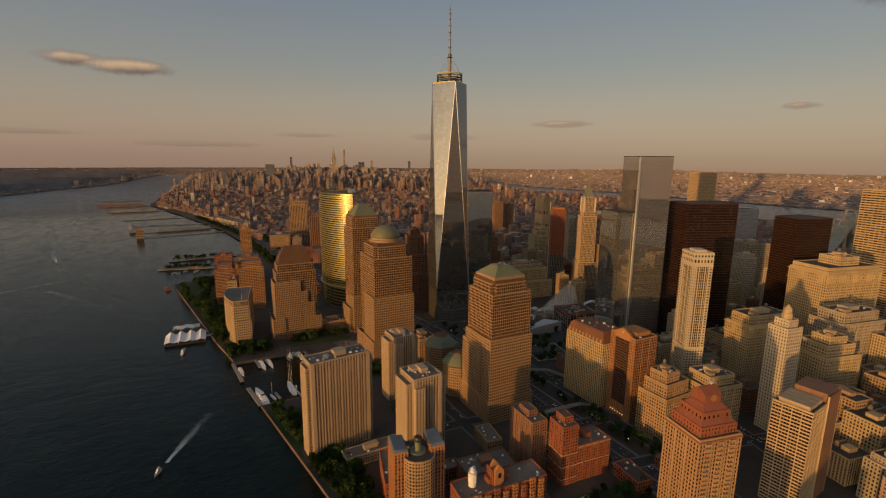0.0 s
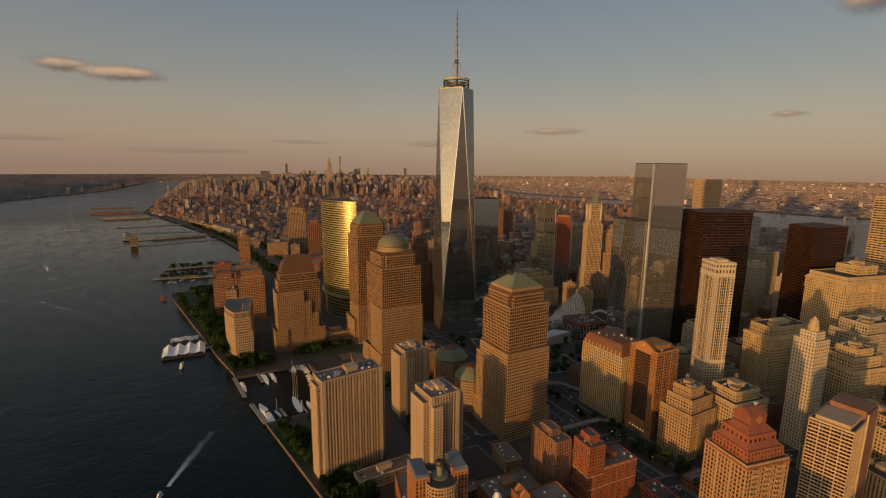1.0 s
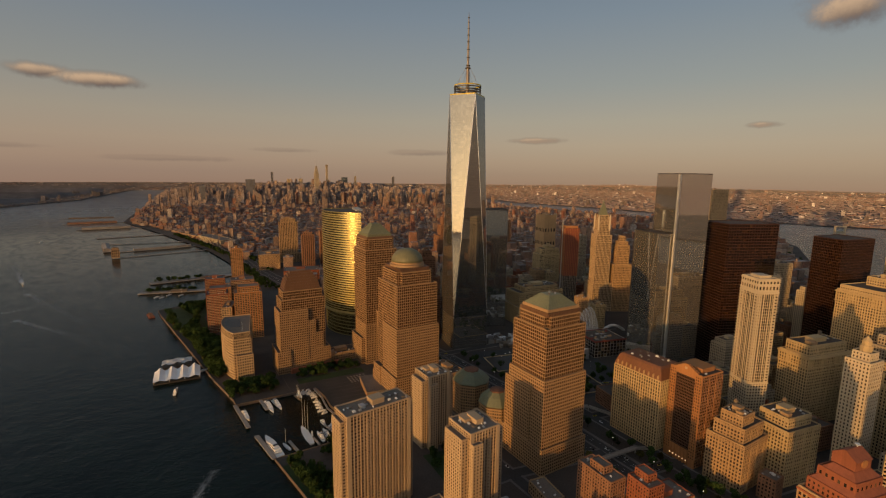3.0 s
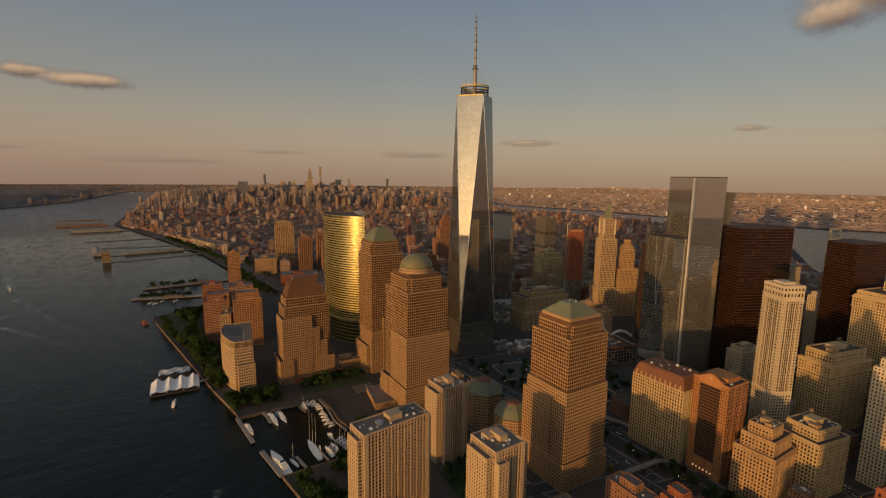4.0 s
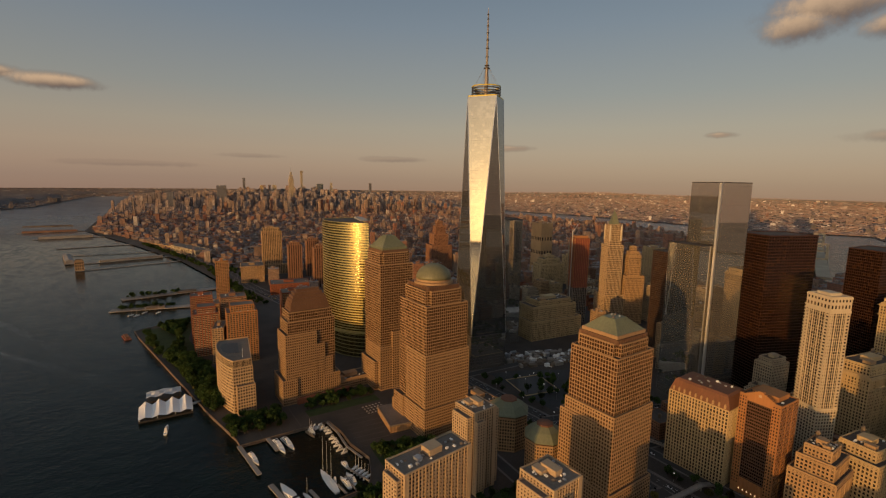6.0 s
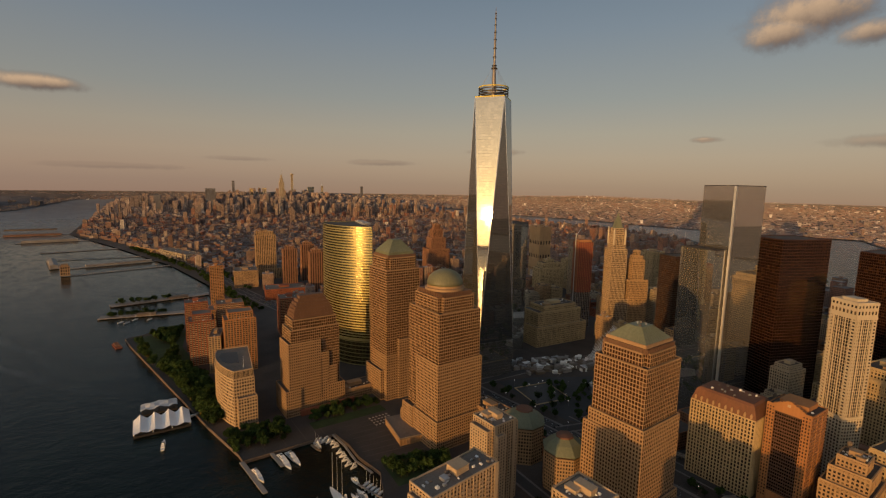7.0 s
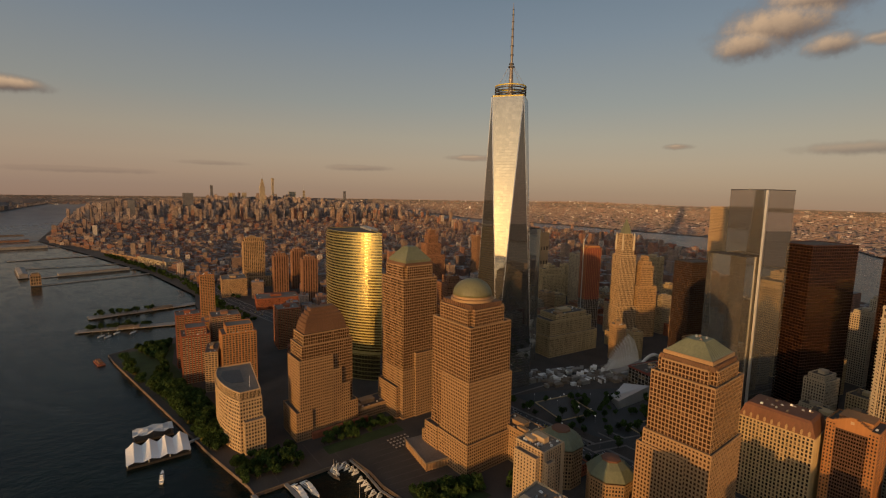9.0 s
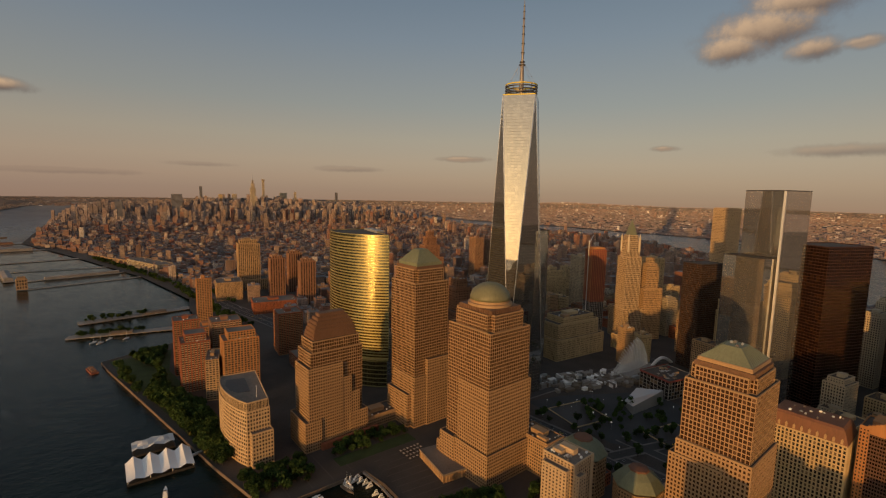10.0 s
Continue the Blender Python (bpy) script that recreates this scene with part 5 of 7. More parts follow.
def unfinished_podium():
    b = Building("unfinished_podium", 545, 560, -14, "low unfinished concrete podium with red edge netting", "building", wall=CONCRETE, style=Style(6, 5, 0.8, 0.6, 0.3))
    b.rect(0, 12, 58, 62, 0, 26)
    for x0, y0, x1, y1 in ((-0.6, 11.4, 58.6, 12), (-0.6, 12, 0, 62.6), (0, 62, 58.6, 62.6)):
        s = Shape()
        s.block(x0, y0, 25.5, x1, y1, 28.2)
        part("edge_netting", s, NET_RED, b.root, "red edge netting")
    rnd = random.Random(6)
    for _ in range(26):
        s = Shape()
        x, y, w, d = rnd.uniform(2, 50), rnd.uniform(14, 56), rnd.uniform(1.5, 6), rnd.uniform(1.5, 4)
        s.block(x, y, 26, x + w, y + d, 26 + rnd.uniform(0.8, 2.6))
        part("material_stack", s, rnd.choice((WOOD, CONCRETE, DUCT, NET_RED, TAN_BRICK)), b.root)
    b.done()


unfinished_podium()


def works_yard():
    rnd = random.Random(77)
    for i in range(150):
        k, m = rnd.random(), rnd.random()
        x, y = 440 + k * 185, 745 - k * 85 - m * 62
        w, d, h = rnd.uniform(4, 16), rnd.uniform(3, 8), rnd.uniform(2.5, 6)
        s = Shape()
        s.block(-w / 2, -d / 2, 0, w / 2, d / 2, h)
        s.block(-w / 2 - 0.2, -d / 2 - 0.2, h, w / 2 + 0.2, d / 2 + 0.2, h + 0.25)
        single("site_cabin", s, rnd.choice((WHITE_PAINT, CONCRETE, DUCT, GRAVEL, WOOD, CONCRETE)), x, y, 2.5, rnd.choice((-13, -13, 77, 30)), "site cabin on the building yard", "site cabin", "site cabins")


works_yard()

LIGHT_PAVING = surface("concrete_pavement", (0.15, 0.13, 0.115), 0.9, vary=0.25, big=0.05, fine=0.6)


def offset_path(path, off):
    out = []
    for i, p in enumerate(path):
        a, b = Vector(path[max(0, i - 1)]), Vector(path[min(len(path) - 1, i + 1)])
        u = (b - a).normalized()
        out.append((p[0] + u.y * off, p[1] - u.x * off))
    return out


for off, w in ((-15.5, 4), (15.5, 4), (0, 3)):
    strip("pavement", offset_path(HIGHWAY, off), w, 2.68, LIGHT_PAVING, "pale concrete pavement beside the highway", "pavement")
STREETS = (((352, 455), (520, 420), (760, 350)), ((352, 545), (470, 505), (540, 470)), ((338, 705), (520, 690), (700, 660)), ((356, 345), (395, 338), (520, 310), (700, 262)), ((354, 268), (470, 245), (640, 200)),
           ((392, 190), (398, 300), (400, 430), (398, 560)), ((480, 180), (520, 300), (560, 430)), ((240, 200), (246, 330), (242, 440), (250, 545)), ((170, 340), (250, 330), (352, 300)), ((170, 410), (245, 405), (352, 385)))
for k, path in enumerate(STREETS):
    strip("road", path, 11, 2.74 + 0.015 * k, ASPHALT, "narrow dark asphalt street", "road")
    for off in (-7, 7):
        strip("pavement", offset_path(path, off), 2.6, 2.61 + 0.009 * k + 0.0005 * off, LIGHT_PAVING, "pale pavement beside the street", "pavement")
patch("lawn", [(262, 262), (330, 250), (338, 228), (300, 200), (262, 205)], 2.6, GRASS, "dark green playing field", "lawn")
patch("lawn", [(180, 400), (238, 415), (238, 470), (182, 475)], 2.6, GRASS, "shaded lawn between the apartment towers", "lawn")


def ramp(points, label):
    """A raised road or footbridge with parapets."""
    root = thing("footbridge", 0, 0, 0, 0, label, "bridge", "footbridges")
    for a, b in zip(points, points[1:]):
        a, b = Vector(a), Vector(b)
        u = (b - a).normalized()
        n = Vector((u.y, -u.x, 0)).normalized()
        s = Shape()
        s.box(a - n * 2.5, b - a, n * 5, (0, 0, 0.7))
        deck = part("deck", s, CONCRETE, root)
        for e in (-2.5, 2.2):
            s = Shape()
            s.box(a + n * e + Vector((0, 0, 0.7)), b - a, n * 0.3, (0, 0, 1.2))
            part("parapet", s, CONCRETE, deck)
    for p in points[1:-1]:
        s = Shape()
        s.rod((p[0], p[1], 2.5), p, 0.7, sides=8)
        part("column", s, CONCRETE, root)


ramp([(325, 480, 2.6), (342, 478, 8), (380, 470, 8.5), (405, 455, 8.5), (418, 430, 6), (420, 400, 2.6)], "curved pale concrete footbridge over the highway")
ramp([(318, 372, 2.8), (335, 372, 8), (380, 368, 8), (398, 366, 2.8)], "straight pale footbridge over the highway")


def low_houses():
    rnd = random.Random(23)
    for x, y, w, d, h in ((385, 212, 20, 26, 14), (382, 250, 22, 16, 9), (330, 250, 16, 30, 12), (326, 205, 20, 22, 8), (232, 212, 30, 20, 18), (262, 240, 18, 14, 10), (300, 330, 30, 14, 8), (246, 360, 16, 30, 12),
                          (300, 480, 26, 34, 16), (298, 530, 24, 22, 12), (428, 262, 14, 14, 22), (520, 395, 28, 20, 24), (468, 345, 18, 24, 20), (455, 392, 14, 40, 18), (120, 430, 10, 8, 6), (180, 330, 24, 12, 16),
                          (300, 575, 26, 30, 22), (300, 625, 24, 60, 14), (560, 400, 26, 20, 34), (570, 345, 18, 26, 28)):
        b = Building("low_building", x, y, rnd.choice((-4, -8, 2)), "low flat-roofed building between the towers", "building", "low buildings", rnd.choice((TAN_BRICK, BROWN_BRICK, RED_BRICK, LIMESTONE_GREY)), roof=rnd.choice((TAR, GRAVEL)), style=MASONRY)
        b.rect(-w / 2, -d / 2, w / 2, d / 2, 0, h)
        b.vents(-w / 2 + 1, -d / 2 + 1, w / 2 - 1, d / 2 - 1, h, 6, int(x + y))


low_houses()

# ---------------------------------------------------------------- the old towers to the north-east


def gothic_tower():
    b = Building("skyscraper", 776, 770, -28, "cream terracotta gothic skyscraper with a green copper crown", "skyscraper", wall=CREAM, style=Style(3.0, 3.9, 1.0, 1.0, 0.6, 0.4))
    b.rect(-18, -22, 30, 26, 0, 62)
    b.rect(-16, -21, 16, 9, 62, 166)
    b.rect(-12, -18, 12, 6, 166, 196)
    b.rect(-9, -15, 9, 3, 196, 208)
    s = Shape()
    s.loft([[(-8, -14, 208), (8, -14, 208), (8, 2, 208), (-8, 2, 208)], [(-4, -10, 226), (4, -10, 226), (4, -2, 226), (-4, -2, 226)], [(-2, -8, 232), (2, -8, 232), (2, -4, 232), (-2, -4, 232)], [(-0.3, -6.3, 240), (0.3, -6.3, 240), (0.3, -5.7, 240), (-0.3, -5.7, 240)]])
    part("copper_crown", s, COPPER, b.root, "green copper crown")
    for x, y in ((-12, -18), (12, -18), (12, 6), (-12, 6)):
        s = Shape()
        s.turned(((2, 176), (2, 204), (0.2, 211)), 8, x, y)
        part("pinnacle", s, WHITE_STONE, b.root)
    b.done()


gothic_tower()


def red_core():
    b = Building("tower_under_construction", 728, 812, -28, "concrete tower under construction wrapped in red netting", "skyscraper", wall=CONCRETE, style=Style(4, 3.8, 0.8, 0.5, 0.3))
    b.rect(-15, -13, 15, 13, 0, 74)
    s = Shape()
    for j in range(27):
        s.block(-15.6, -13.6, 74 + j * 3.9, 15.6, 13.6, 76.5 + j * 3.9)
    part("safety_netting", s, NET_RED, b.root, "red safety netting in bands", "stuff")
    # solid block; the dark of the open floors is put into its colour
    s = Shape()
    s.block(-14.2, -12.2, 74, 14.2, 12.2, 178.8)
    part("open_core", s, BAY_BRICK, b.root, "solid core, coloured dark for the open floors behind the netting")
    for i in range(9):
        for e in (-1, 1):
            s = Shape()
            x = -15.2 + i * 3.8
            s.block(x - 0.25, min(e * 13.4, e * 13.9), 74, x + 0.25, max(e * 13.4, e * 13.9), 179)
            part("net_post", s, ORANGE_BRICK, b.root)
            s = Shape()
            y = -13.2 + i * 3.3
            s.block(min(e * 15.4, e * 15.9), y - 0.25, 74, max(e * 15.4, e * 15.9), y + 0.25, 179)
            part("net_post", s, ORANGE_BRICK, b.root)
    s = Shape()
    s.block(-13, -11, 179, 13, 11, 183)
    part("top_floor_frame", s, ORANGE_BRICK, b.root, "rusty top floor formwork")
    s = Shape()
    s.rod((-18, -4, 0), (-18, -4, 196), 1.0, sides=4)
    s.rod((-18, -4, 190), (-2, 10, 205), 0.7, sides=4)
    part("crane", s, ALUMINIUM, b.root, "pale tower crane")
    b.done()


red_core()
setback_block("office_tower", 812, 742, -28, ((-20, -16, 20, 16, 103), (-13, -11, 13, 11, 144), (-10, -8, 10, 8, 152), (-5, -5, 5, 5, 163)), "tan stone tower with setbacks and a pointed cap", TAN_BRICK, MASONRY, 71, False).done()
setback_block("post_office", 545, 760, -7, ((0, 0, 118, 58, 36), (6, 6, 108, 52, 62), (20, 8, 96, 46, 72)), "broad pale stone public building with setbacks", LIMESTONE, RIBBED, 72, False).done()
setback_block("telephone_building", 344, 800, -10, ((0, 0, 52, 66, 70), (6, 8, 46, 58, 105), (12, 16, 40, 50, 140), (17, 22, 35, 44, 152)), "dark brown brick tower with deco setbacks", BROWN_BRICK, MASONRY, 73, False).done()
setback_block("telephone_exchange", 1010, 1190, -12, ((-20, -27, 20, 27, 169),), "windowless brown granite tower", TAN_BRICK, Style(9, 40, 5, 38, 0.4), 101, False).done()
setback_block("apartment_tower", 982, 1425, -12, ((-16, -20, 16, 20, 138),), "brown brick apartment tower with deep bays", BROWN_BRICK, FLATS, 102).done()
setback_block("apartment_tower", 1050, 1445, -12, ((-14, -16, 14, 16, 126),), "brown brick apartment tower behind its twin", BROWN_BRICK, FLATS, 103).done()
setback_block("telephone_building", 772, 1412, -12, ((-34, -28, 34, 28, 90), (-24, -20, 24, 20, 125), (-16, -14, 16, 14, 150), (-9, -9, 9, 9, 166)), "red-brown brick tower with deco setbacks", BROWN_BRICK, RIBBED, 104, False).done()
setback_block("court_building", 872, 1030, -14, ((-34, -20, 34, 20, 78), (-26, -15, 26, 15, 92), (-10, -10, 10, 10, 100)), "pale stone public tower with setbacks", LIMESTONE, RIBBED, 105, False).done()
setback_block("office_tower", 930, 980, -14, ((-16, -20, 16, 20, 132),), "grey stone office tower", LIMESTONE_GREY, RIBBED, 106).done()
setback_block("office_tower", 700, 1050, -12, ((-18, -22, 18, 22, 84), (-12, -15, 12, 15, 96)), "brown brick office tower with setbacks", BROWN_BRICK, MASONRY, 107).done()
setback_block("office_tower", 1150, 900, -20, ((-18, -22, 18, 22, 120),), "pale office tower near the bridges", LIMESTONE, RIBBED, 108).done()
setback_block("office_tower", 900, 620, -25, ((-18, -22, 18, 22, 105), (-12, -14, 12, 14, 122)), "tan brick office tower with setbacks", TAN_BRICK, MASONRY, 109).done()
setback_block("office_tower", 980, 520, -25, ((-20, -22, 20, 22, 130),), "grey stone office tower with setbacks", LIMESTONE_GREY, RIBBED, 110).done()
setback_block("office_tower", 640, 690, -20, ((-9, -9, 9, 9, 62),), "small pale brick tower", TAN_BRICK, MASONRY, 74).done()
setback_block("office_tower", 672, 676, -20, ((-10, -9, 10, 9, 48),), "small pale stone block", LIMESTONE, MASONRY, 75).done()
setback_block("office_tower", 745, 575, -25, ((-14, -30, 14, 26, 100), (-11, -24, 11, 20, 118)), "pale stone office tower with a cornice", LIMESTONE, MASONRY, 76).done()
# the big tower and the apartment group up the highway
setback_block("office_tower", 278, 1640, -10, ((-6, -6, 75, 50, 30), (0, 0, 56, 44, 132), (5, 5, 50, 38, 142)), "tall tan office tower with a stepped top", TAN_BRICK, Style(5.0, 3.9, 2.2, 1.1, 0.6, 0.5), 81, False).done()
for x, y in ((330, 1490), (372, 1398), (405, 1560)):
    setback_block("apartment_tower", x, y, -10, ((-18, -14, 18, 14, 108), (-12, -9, 12, 9, 114)), "brown apartment tower with dark window strips", BROWN_BRICK, Style(6.0, 2.9, 3.2, 1.0, 0.8, 0.7, BAY_BRICK), x, False).done()
def flat_hall():
    """A low hall: piers between wide windows, a deep roof slab with a rim."""
    s = Shape()
    s.block(0.6, 0.6, 0, 25.4, 51.4, 8)
    for i in range(8):
        s.block(i * 3.55, 0, 0, i * 3.55 + 1.1, 0.7, 8)
    for i in range(14):
        s.block(0, i * 3.9, 0, 0.7, i * 3.9 + 1.2, 8)
    root = thing("pavilion", 178, 619, 2.5, -10, "low granite pavilion with a flat grey roof", "pavilion")
    part("wall", s, GRANITE, root)
    s = Shape()
    s.block(-0.6, -0.6, 8, 26.6, 52.6, 9.2)
    s.block(-0.6, -0.6, 9.2, 0.2, 52.6, 9.9)
    s.block(0.2, -0.6, 9.2, 26.6, 0.2, 9.9)
    part("roof", s, GRAVEL, root, "flat grey roof slab with a rim")


brick_block(196, 1540, -10, 60, 70, 46, "pale stone office block beside the tall tower", TAN_BRICK, 82)
brick_block(230, 1360, -12, 95, 60, 26, "red brick school building", RED_BRICK, 83)
brick_block(178, 980, -4, 44, 44, 20, "low building with rooftop machines", RED_BRICK, 85)
brick_block(60, 935, -6, 44, 34, 82, "orange brick apartment building with glass bays", ORANGE_BRICK, 86, ((6, 4, 40, 30, 92),))
brick_block(20, 996, -6, 36, 38, 70, "red brick apartment building with setbacks", RED_BRICK, 87, ((6, 6, 32, 34, 80),))
brick_block(40, 950, -16, 16, 46, 56, "tan brick apartment wing with curved balconies", TAN_BRICK, 89)
brick_block(24, 1068, -6, 34, 30, 84, "tall red brick apartment building", RED_BRICK, 88)
brick_block(64, 1015, -6, 40, 34, 88, "brown brick apartment building with a roof frame", BROWN_BRICK, 95)
brick_block(88, 1224, -8, 24, 24, 118, "slim orange brick apartment tower", ORANGE_BRICK, 90)
brick_block(180, 1066, -8, 40, 40, 72, "red brick apartment building with white panels", RED_BRICK, 84)
brick_block(60, 1150, -6, 60, 40, 46, "orange brick apartment building", ORANGE_BRICK, 91)
flat_hall()
setback_block("granite_wing", 262, 560, 0, ((0, 0, 26, 40, 38),), "low granite wing beside the domed tower", GRANITE, PUNCHED, 93, False).done()
setback_block("granite_wing", 165, 770, 0, ((0, -14, 55, 12, 14),), "low granite podium with skylights", GRANITE, PUNCHED, 94, False).done()

# ---------------------------------------------------------------- ordinary city blocks, near the towers
PROTOTYPES = []


def prototype(w, d, h, wall, style, top=None, tank=False, pent=True):
    label = {RED_BRICK: "red brick", BROWN_BRICK: "brown brick", TAN_BRICK: "tan brick", LIMESTONE: "pale stone", LIMESTONE_GREY: "grey stone", CREAM: "cream brick", ORANGE_BRICK: "orange brick", WHITE_STONE: "white stone"}[wall]
    kind = "low" if h < 30 else "tall" if h > 70 else "mid-rise"
    b = Building("city_building", 0, 0, 0, f"{kind} {label} city building with a flat roof", "building", "city buildings", wall, style=style)
    b.rect(-w / 2, -d / 2, w / 2, d / 2, 0, h)
    z = h
    if top:
        b.rect(-w / 2 + 3, -d / 2 + 3, w / 2 - 3, d / 2 - 3, h, h + top)
        z = h + top
    if pent:
        b.penthouse(-w * 0.18, -d * 0.2, w * 0.15, d * 0.12, z, z + 4)
    if tank:
        b.tank(w * 0.22, d * 0.22, z)
    b.done()
    PROTOTYPES.append((b.root, w, d, z))


rnd = random.Random(5)
for h, wall in ((18, RED_BRICK), (20, BROWN_BRICK), (22, TAN_BRICK), (24, RED_BRICK), (26, LIMESTONE), (28, BROWN_BRICK), (34, TAN_BRICK), (38, LIMESTONE_GREY), (44, BROWN_BRICK),
                (52, LIMESTONE), (60, TAN_BRICK), (72, LIMESTONE_GREY), (84, LIMESTONE), (96, BROWN_BRICK), (110, WHITE_STONE), (30, WHITE_STONE)):
    prototype(rnd.uniform(20, 30), rnd.uniform(22, 32), h, wall, rnd.choice((OLD_BRICK, FLATS, PUNCHED)), rnd.choice((None, 6)) if h > 30 else None, h < 60, h > 20)

# circles that stay clear: x, y, radius
CLEAR = ((402, 737, 62), (602, 485, 62), (690, 440, 66), (802, 358, 62), (502, 800, 48), (998, 316, 62), (725, 608, 44), (1078, 702, 46), (1440, 800, 50), (494, 320, 36), (421, 390, 55),
         (425, 335, 40), (430, 296, 38), (472, 285, 46), (295, 180, 46), (445, 170, 56), (538, 243, 34), (630, 315, 60), (765, 300, 82), (616, 240, 52), (700, 255, 60), (776, 770, 52), (728, 812, 36),
         (812, 742, 34), (605, 785, 92), (1010, 1190, 40), (982, 1425, 34), (1050, 1445, 30), (772, 1412, 46), (872, 1030, 42), (930, 980, 30), (700, 1050, 32), (1150, 900, 30), (900, 620, 30), (980, 520, 32), (372, 832, 62), (640, 690, 26), (672, 676, 26), (745, 575, 44), (300, 1665, 62), (330, 1490, 36), (372, 1398, 36), (405, 1560, 36), (226, 1575, 60), (276, 1390, 68),
         (612, 640, 60), (500, 590, 70), (255, 905, 75), (262, 930, 60))


def far_box(s, x, y, w, d, h, turn):
    c, si = math.cos(turn), math.sin(turn)
    pts = [(x + a * c - b * si, y + a * si + b * c) for a, b in ((-w / 2, -d / 2), (w / 2, -d / 2), (w / 2, d / 2), (-w / 2, d / 2))]
    lo, hi = [far(*p, 2.0) for p in pts], [far(*p, h) for p in pts]
    n = len(s.v)
    s.v += lo + hi
    s.f += [tuple(n + k for k in q) for q in ((4, 5, 6, 7), (0, 1, 5, 4), (1, 2, 6, 5), (2, 3, 7, 6), (3, 0, 4, 7))]


def near_fill():
    rnd = random.Random(11)
    c, si = math.cos(radians(-12)), math.sin(radians(-12))
    first = set()
    far_ones = Shape()
    for i in range(-30, 78):
        for j in range(-8, 62):
            if i % 4 == 3 or j % 3 == 2:
                continue
            u, v = i * 31 + rnd.uniform(-3, 3), j * 31 + rnd.uniform(-3, 3)
            x, y = 300 + u * c - v * si, 150 + u * si + v * c
            if y > 1720 or y < 40 or x > 2300:
                continue
            if y > 880:
                if x < between(tuple((b, a) for a, b in HIGHWAY[:]), y) + 36:
                    continue
            elif y > 560:
                if x < 640 + (y - 560) * 0.1:
                    continue
            elif x < 470 + max(0, y - 330) * 0.55:
                continue
            if x > between(EAST, y) - 120 or any(math.hypot(x - a, y - b) < r + 12 for a, b, r in CLEAR):
                continue
            # taller in the financial quarter, low in the old market streets
            if y < 820:
                h = rnd.choice((30, 38, 44, 52, 60, 72, 84)) if x < 1150 else rnd.choice((20, 24, 28, 34, 44, 60))
                if x > 800 and rnd.random() < 0.12 and y < 600:
                    h = 110
            else:
                h = rnd.choice((18, 20, 22, 24, 26, 28, 30, 34, 22, 24, 38, 44)) if rnd.random() < 0.93 else rnd.choice((52, 60, 84))
            if y > 1130 or x > 1060 or y < 130:
                w, d = rnd.uniform(20, 28), rnd.uniform(20, 28)
                far_box(far_ones, x, y, w, d, h + 2.5, radians(-12))
                if rnd.random() < 0.6:
                    far_box(far_ones, x + rnd.uniform(-4, 4), y + rnd.uniform(-4, 4), w * 0.35, d * 0.3, h + rnd.uniform(5, 9), radians(-12))
                if rnd.random() < 0.3:
                    far_box(far_ones, x + rnd.uniform(-7, 7), y + rnd.uniform(-7, 7), 3.5, 3.5, h + rnd.uniform(7, 11), radians(-12))
                continue
            k = rnd.choice([k for k in range(len(PROTOTYPES)) if abs(PROTOTYPES[k][3] - h) < 9] or [0])
            ob = PROTOTYPES[k][0]
            m = pose(x, y, 2.5, 0, 0, -12 + rnd.choice((0, 90, 180, 270)) + rnd.uniform(-1, 1))
            if k not in first:
                first.add(k)
                ob.matrix_basis = m
            else:
                copy_thing(ob, m)
    # old houses in the narrow streets between the towers
    for x, y, h in ((541, 312, 34), (562, 284, 26), (575, 347, 44), (545, 352, 28), (610, 364, 38), (645, 364, 52), (690, 342, 44), (500, 202, 34), (533, 199, 44), (567, 196, 60), (515, 166, 28),
                    (549, 163, 52), (582, 160, 38), (616, 184, 44), (650, 189, 60), (686, 204, 52), (722, 212, 84), (616, 150, 34), (652, 154, 44), (688, 168, 60), (724, 176, 72), (760, 190, 60), (500, 130, 44), (540, 126, 60),
                    (475, 366, 30), (455, 420, 34), (487, 412, 26), (520, 395, 30), (552, 392, 38), (584, 400, 44), (446, 452, 22), (478, 446, 28), (510, 436, 34)):
        k = min(range(len(PROTOTYPES)), key=lambda q: abs(PROTOTYPES[q][3] - h) + 3 * ((int(x) + q) % 3))
        ob, m = PROTOTYPES[k][0], pose(x, y, 2.5, 0, 0, -12 + 90 * (int(x + y) % 4))
        if k not in first:
            first.add(k)
            ob.matrix_basis = m
        else:
            copy_thing(ob, m)
    ob = new("market_quarter_rooftops", far_ones.mesh("market_quarter_rooftops", FAR_WALLS))
    tagged(ob, "crowded brick and stone blocks with roof tanks", "city blocks", kind="stuff")
    for k, (ob, *_) in enumerate(PROTOTYPES):
        if k not in first:
            ob.matrix_basis = pose(900 + k * 40, 120, 2.5, 0, 0, -12)


near_fill()

# ---------------------------------------------------------------- the far city


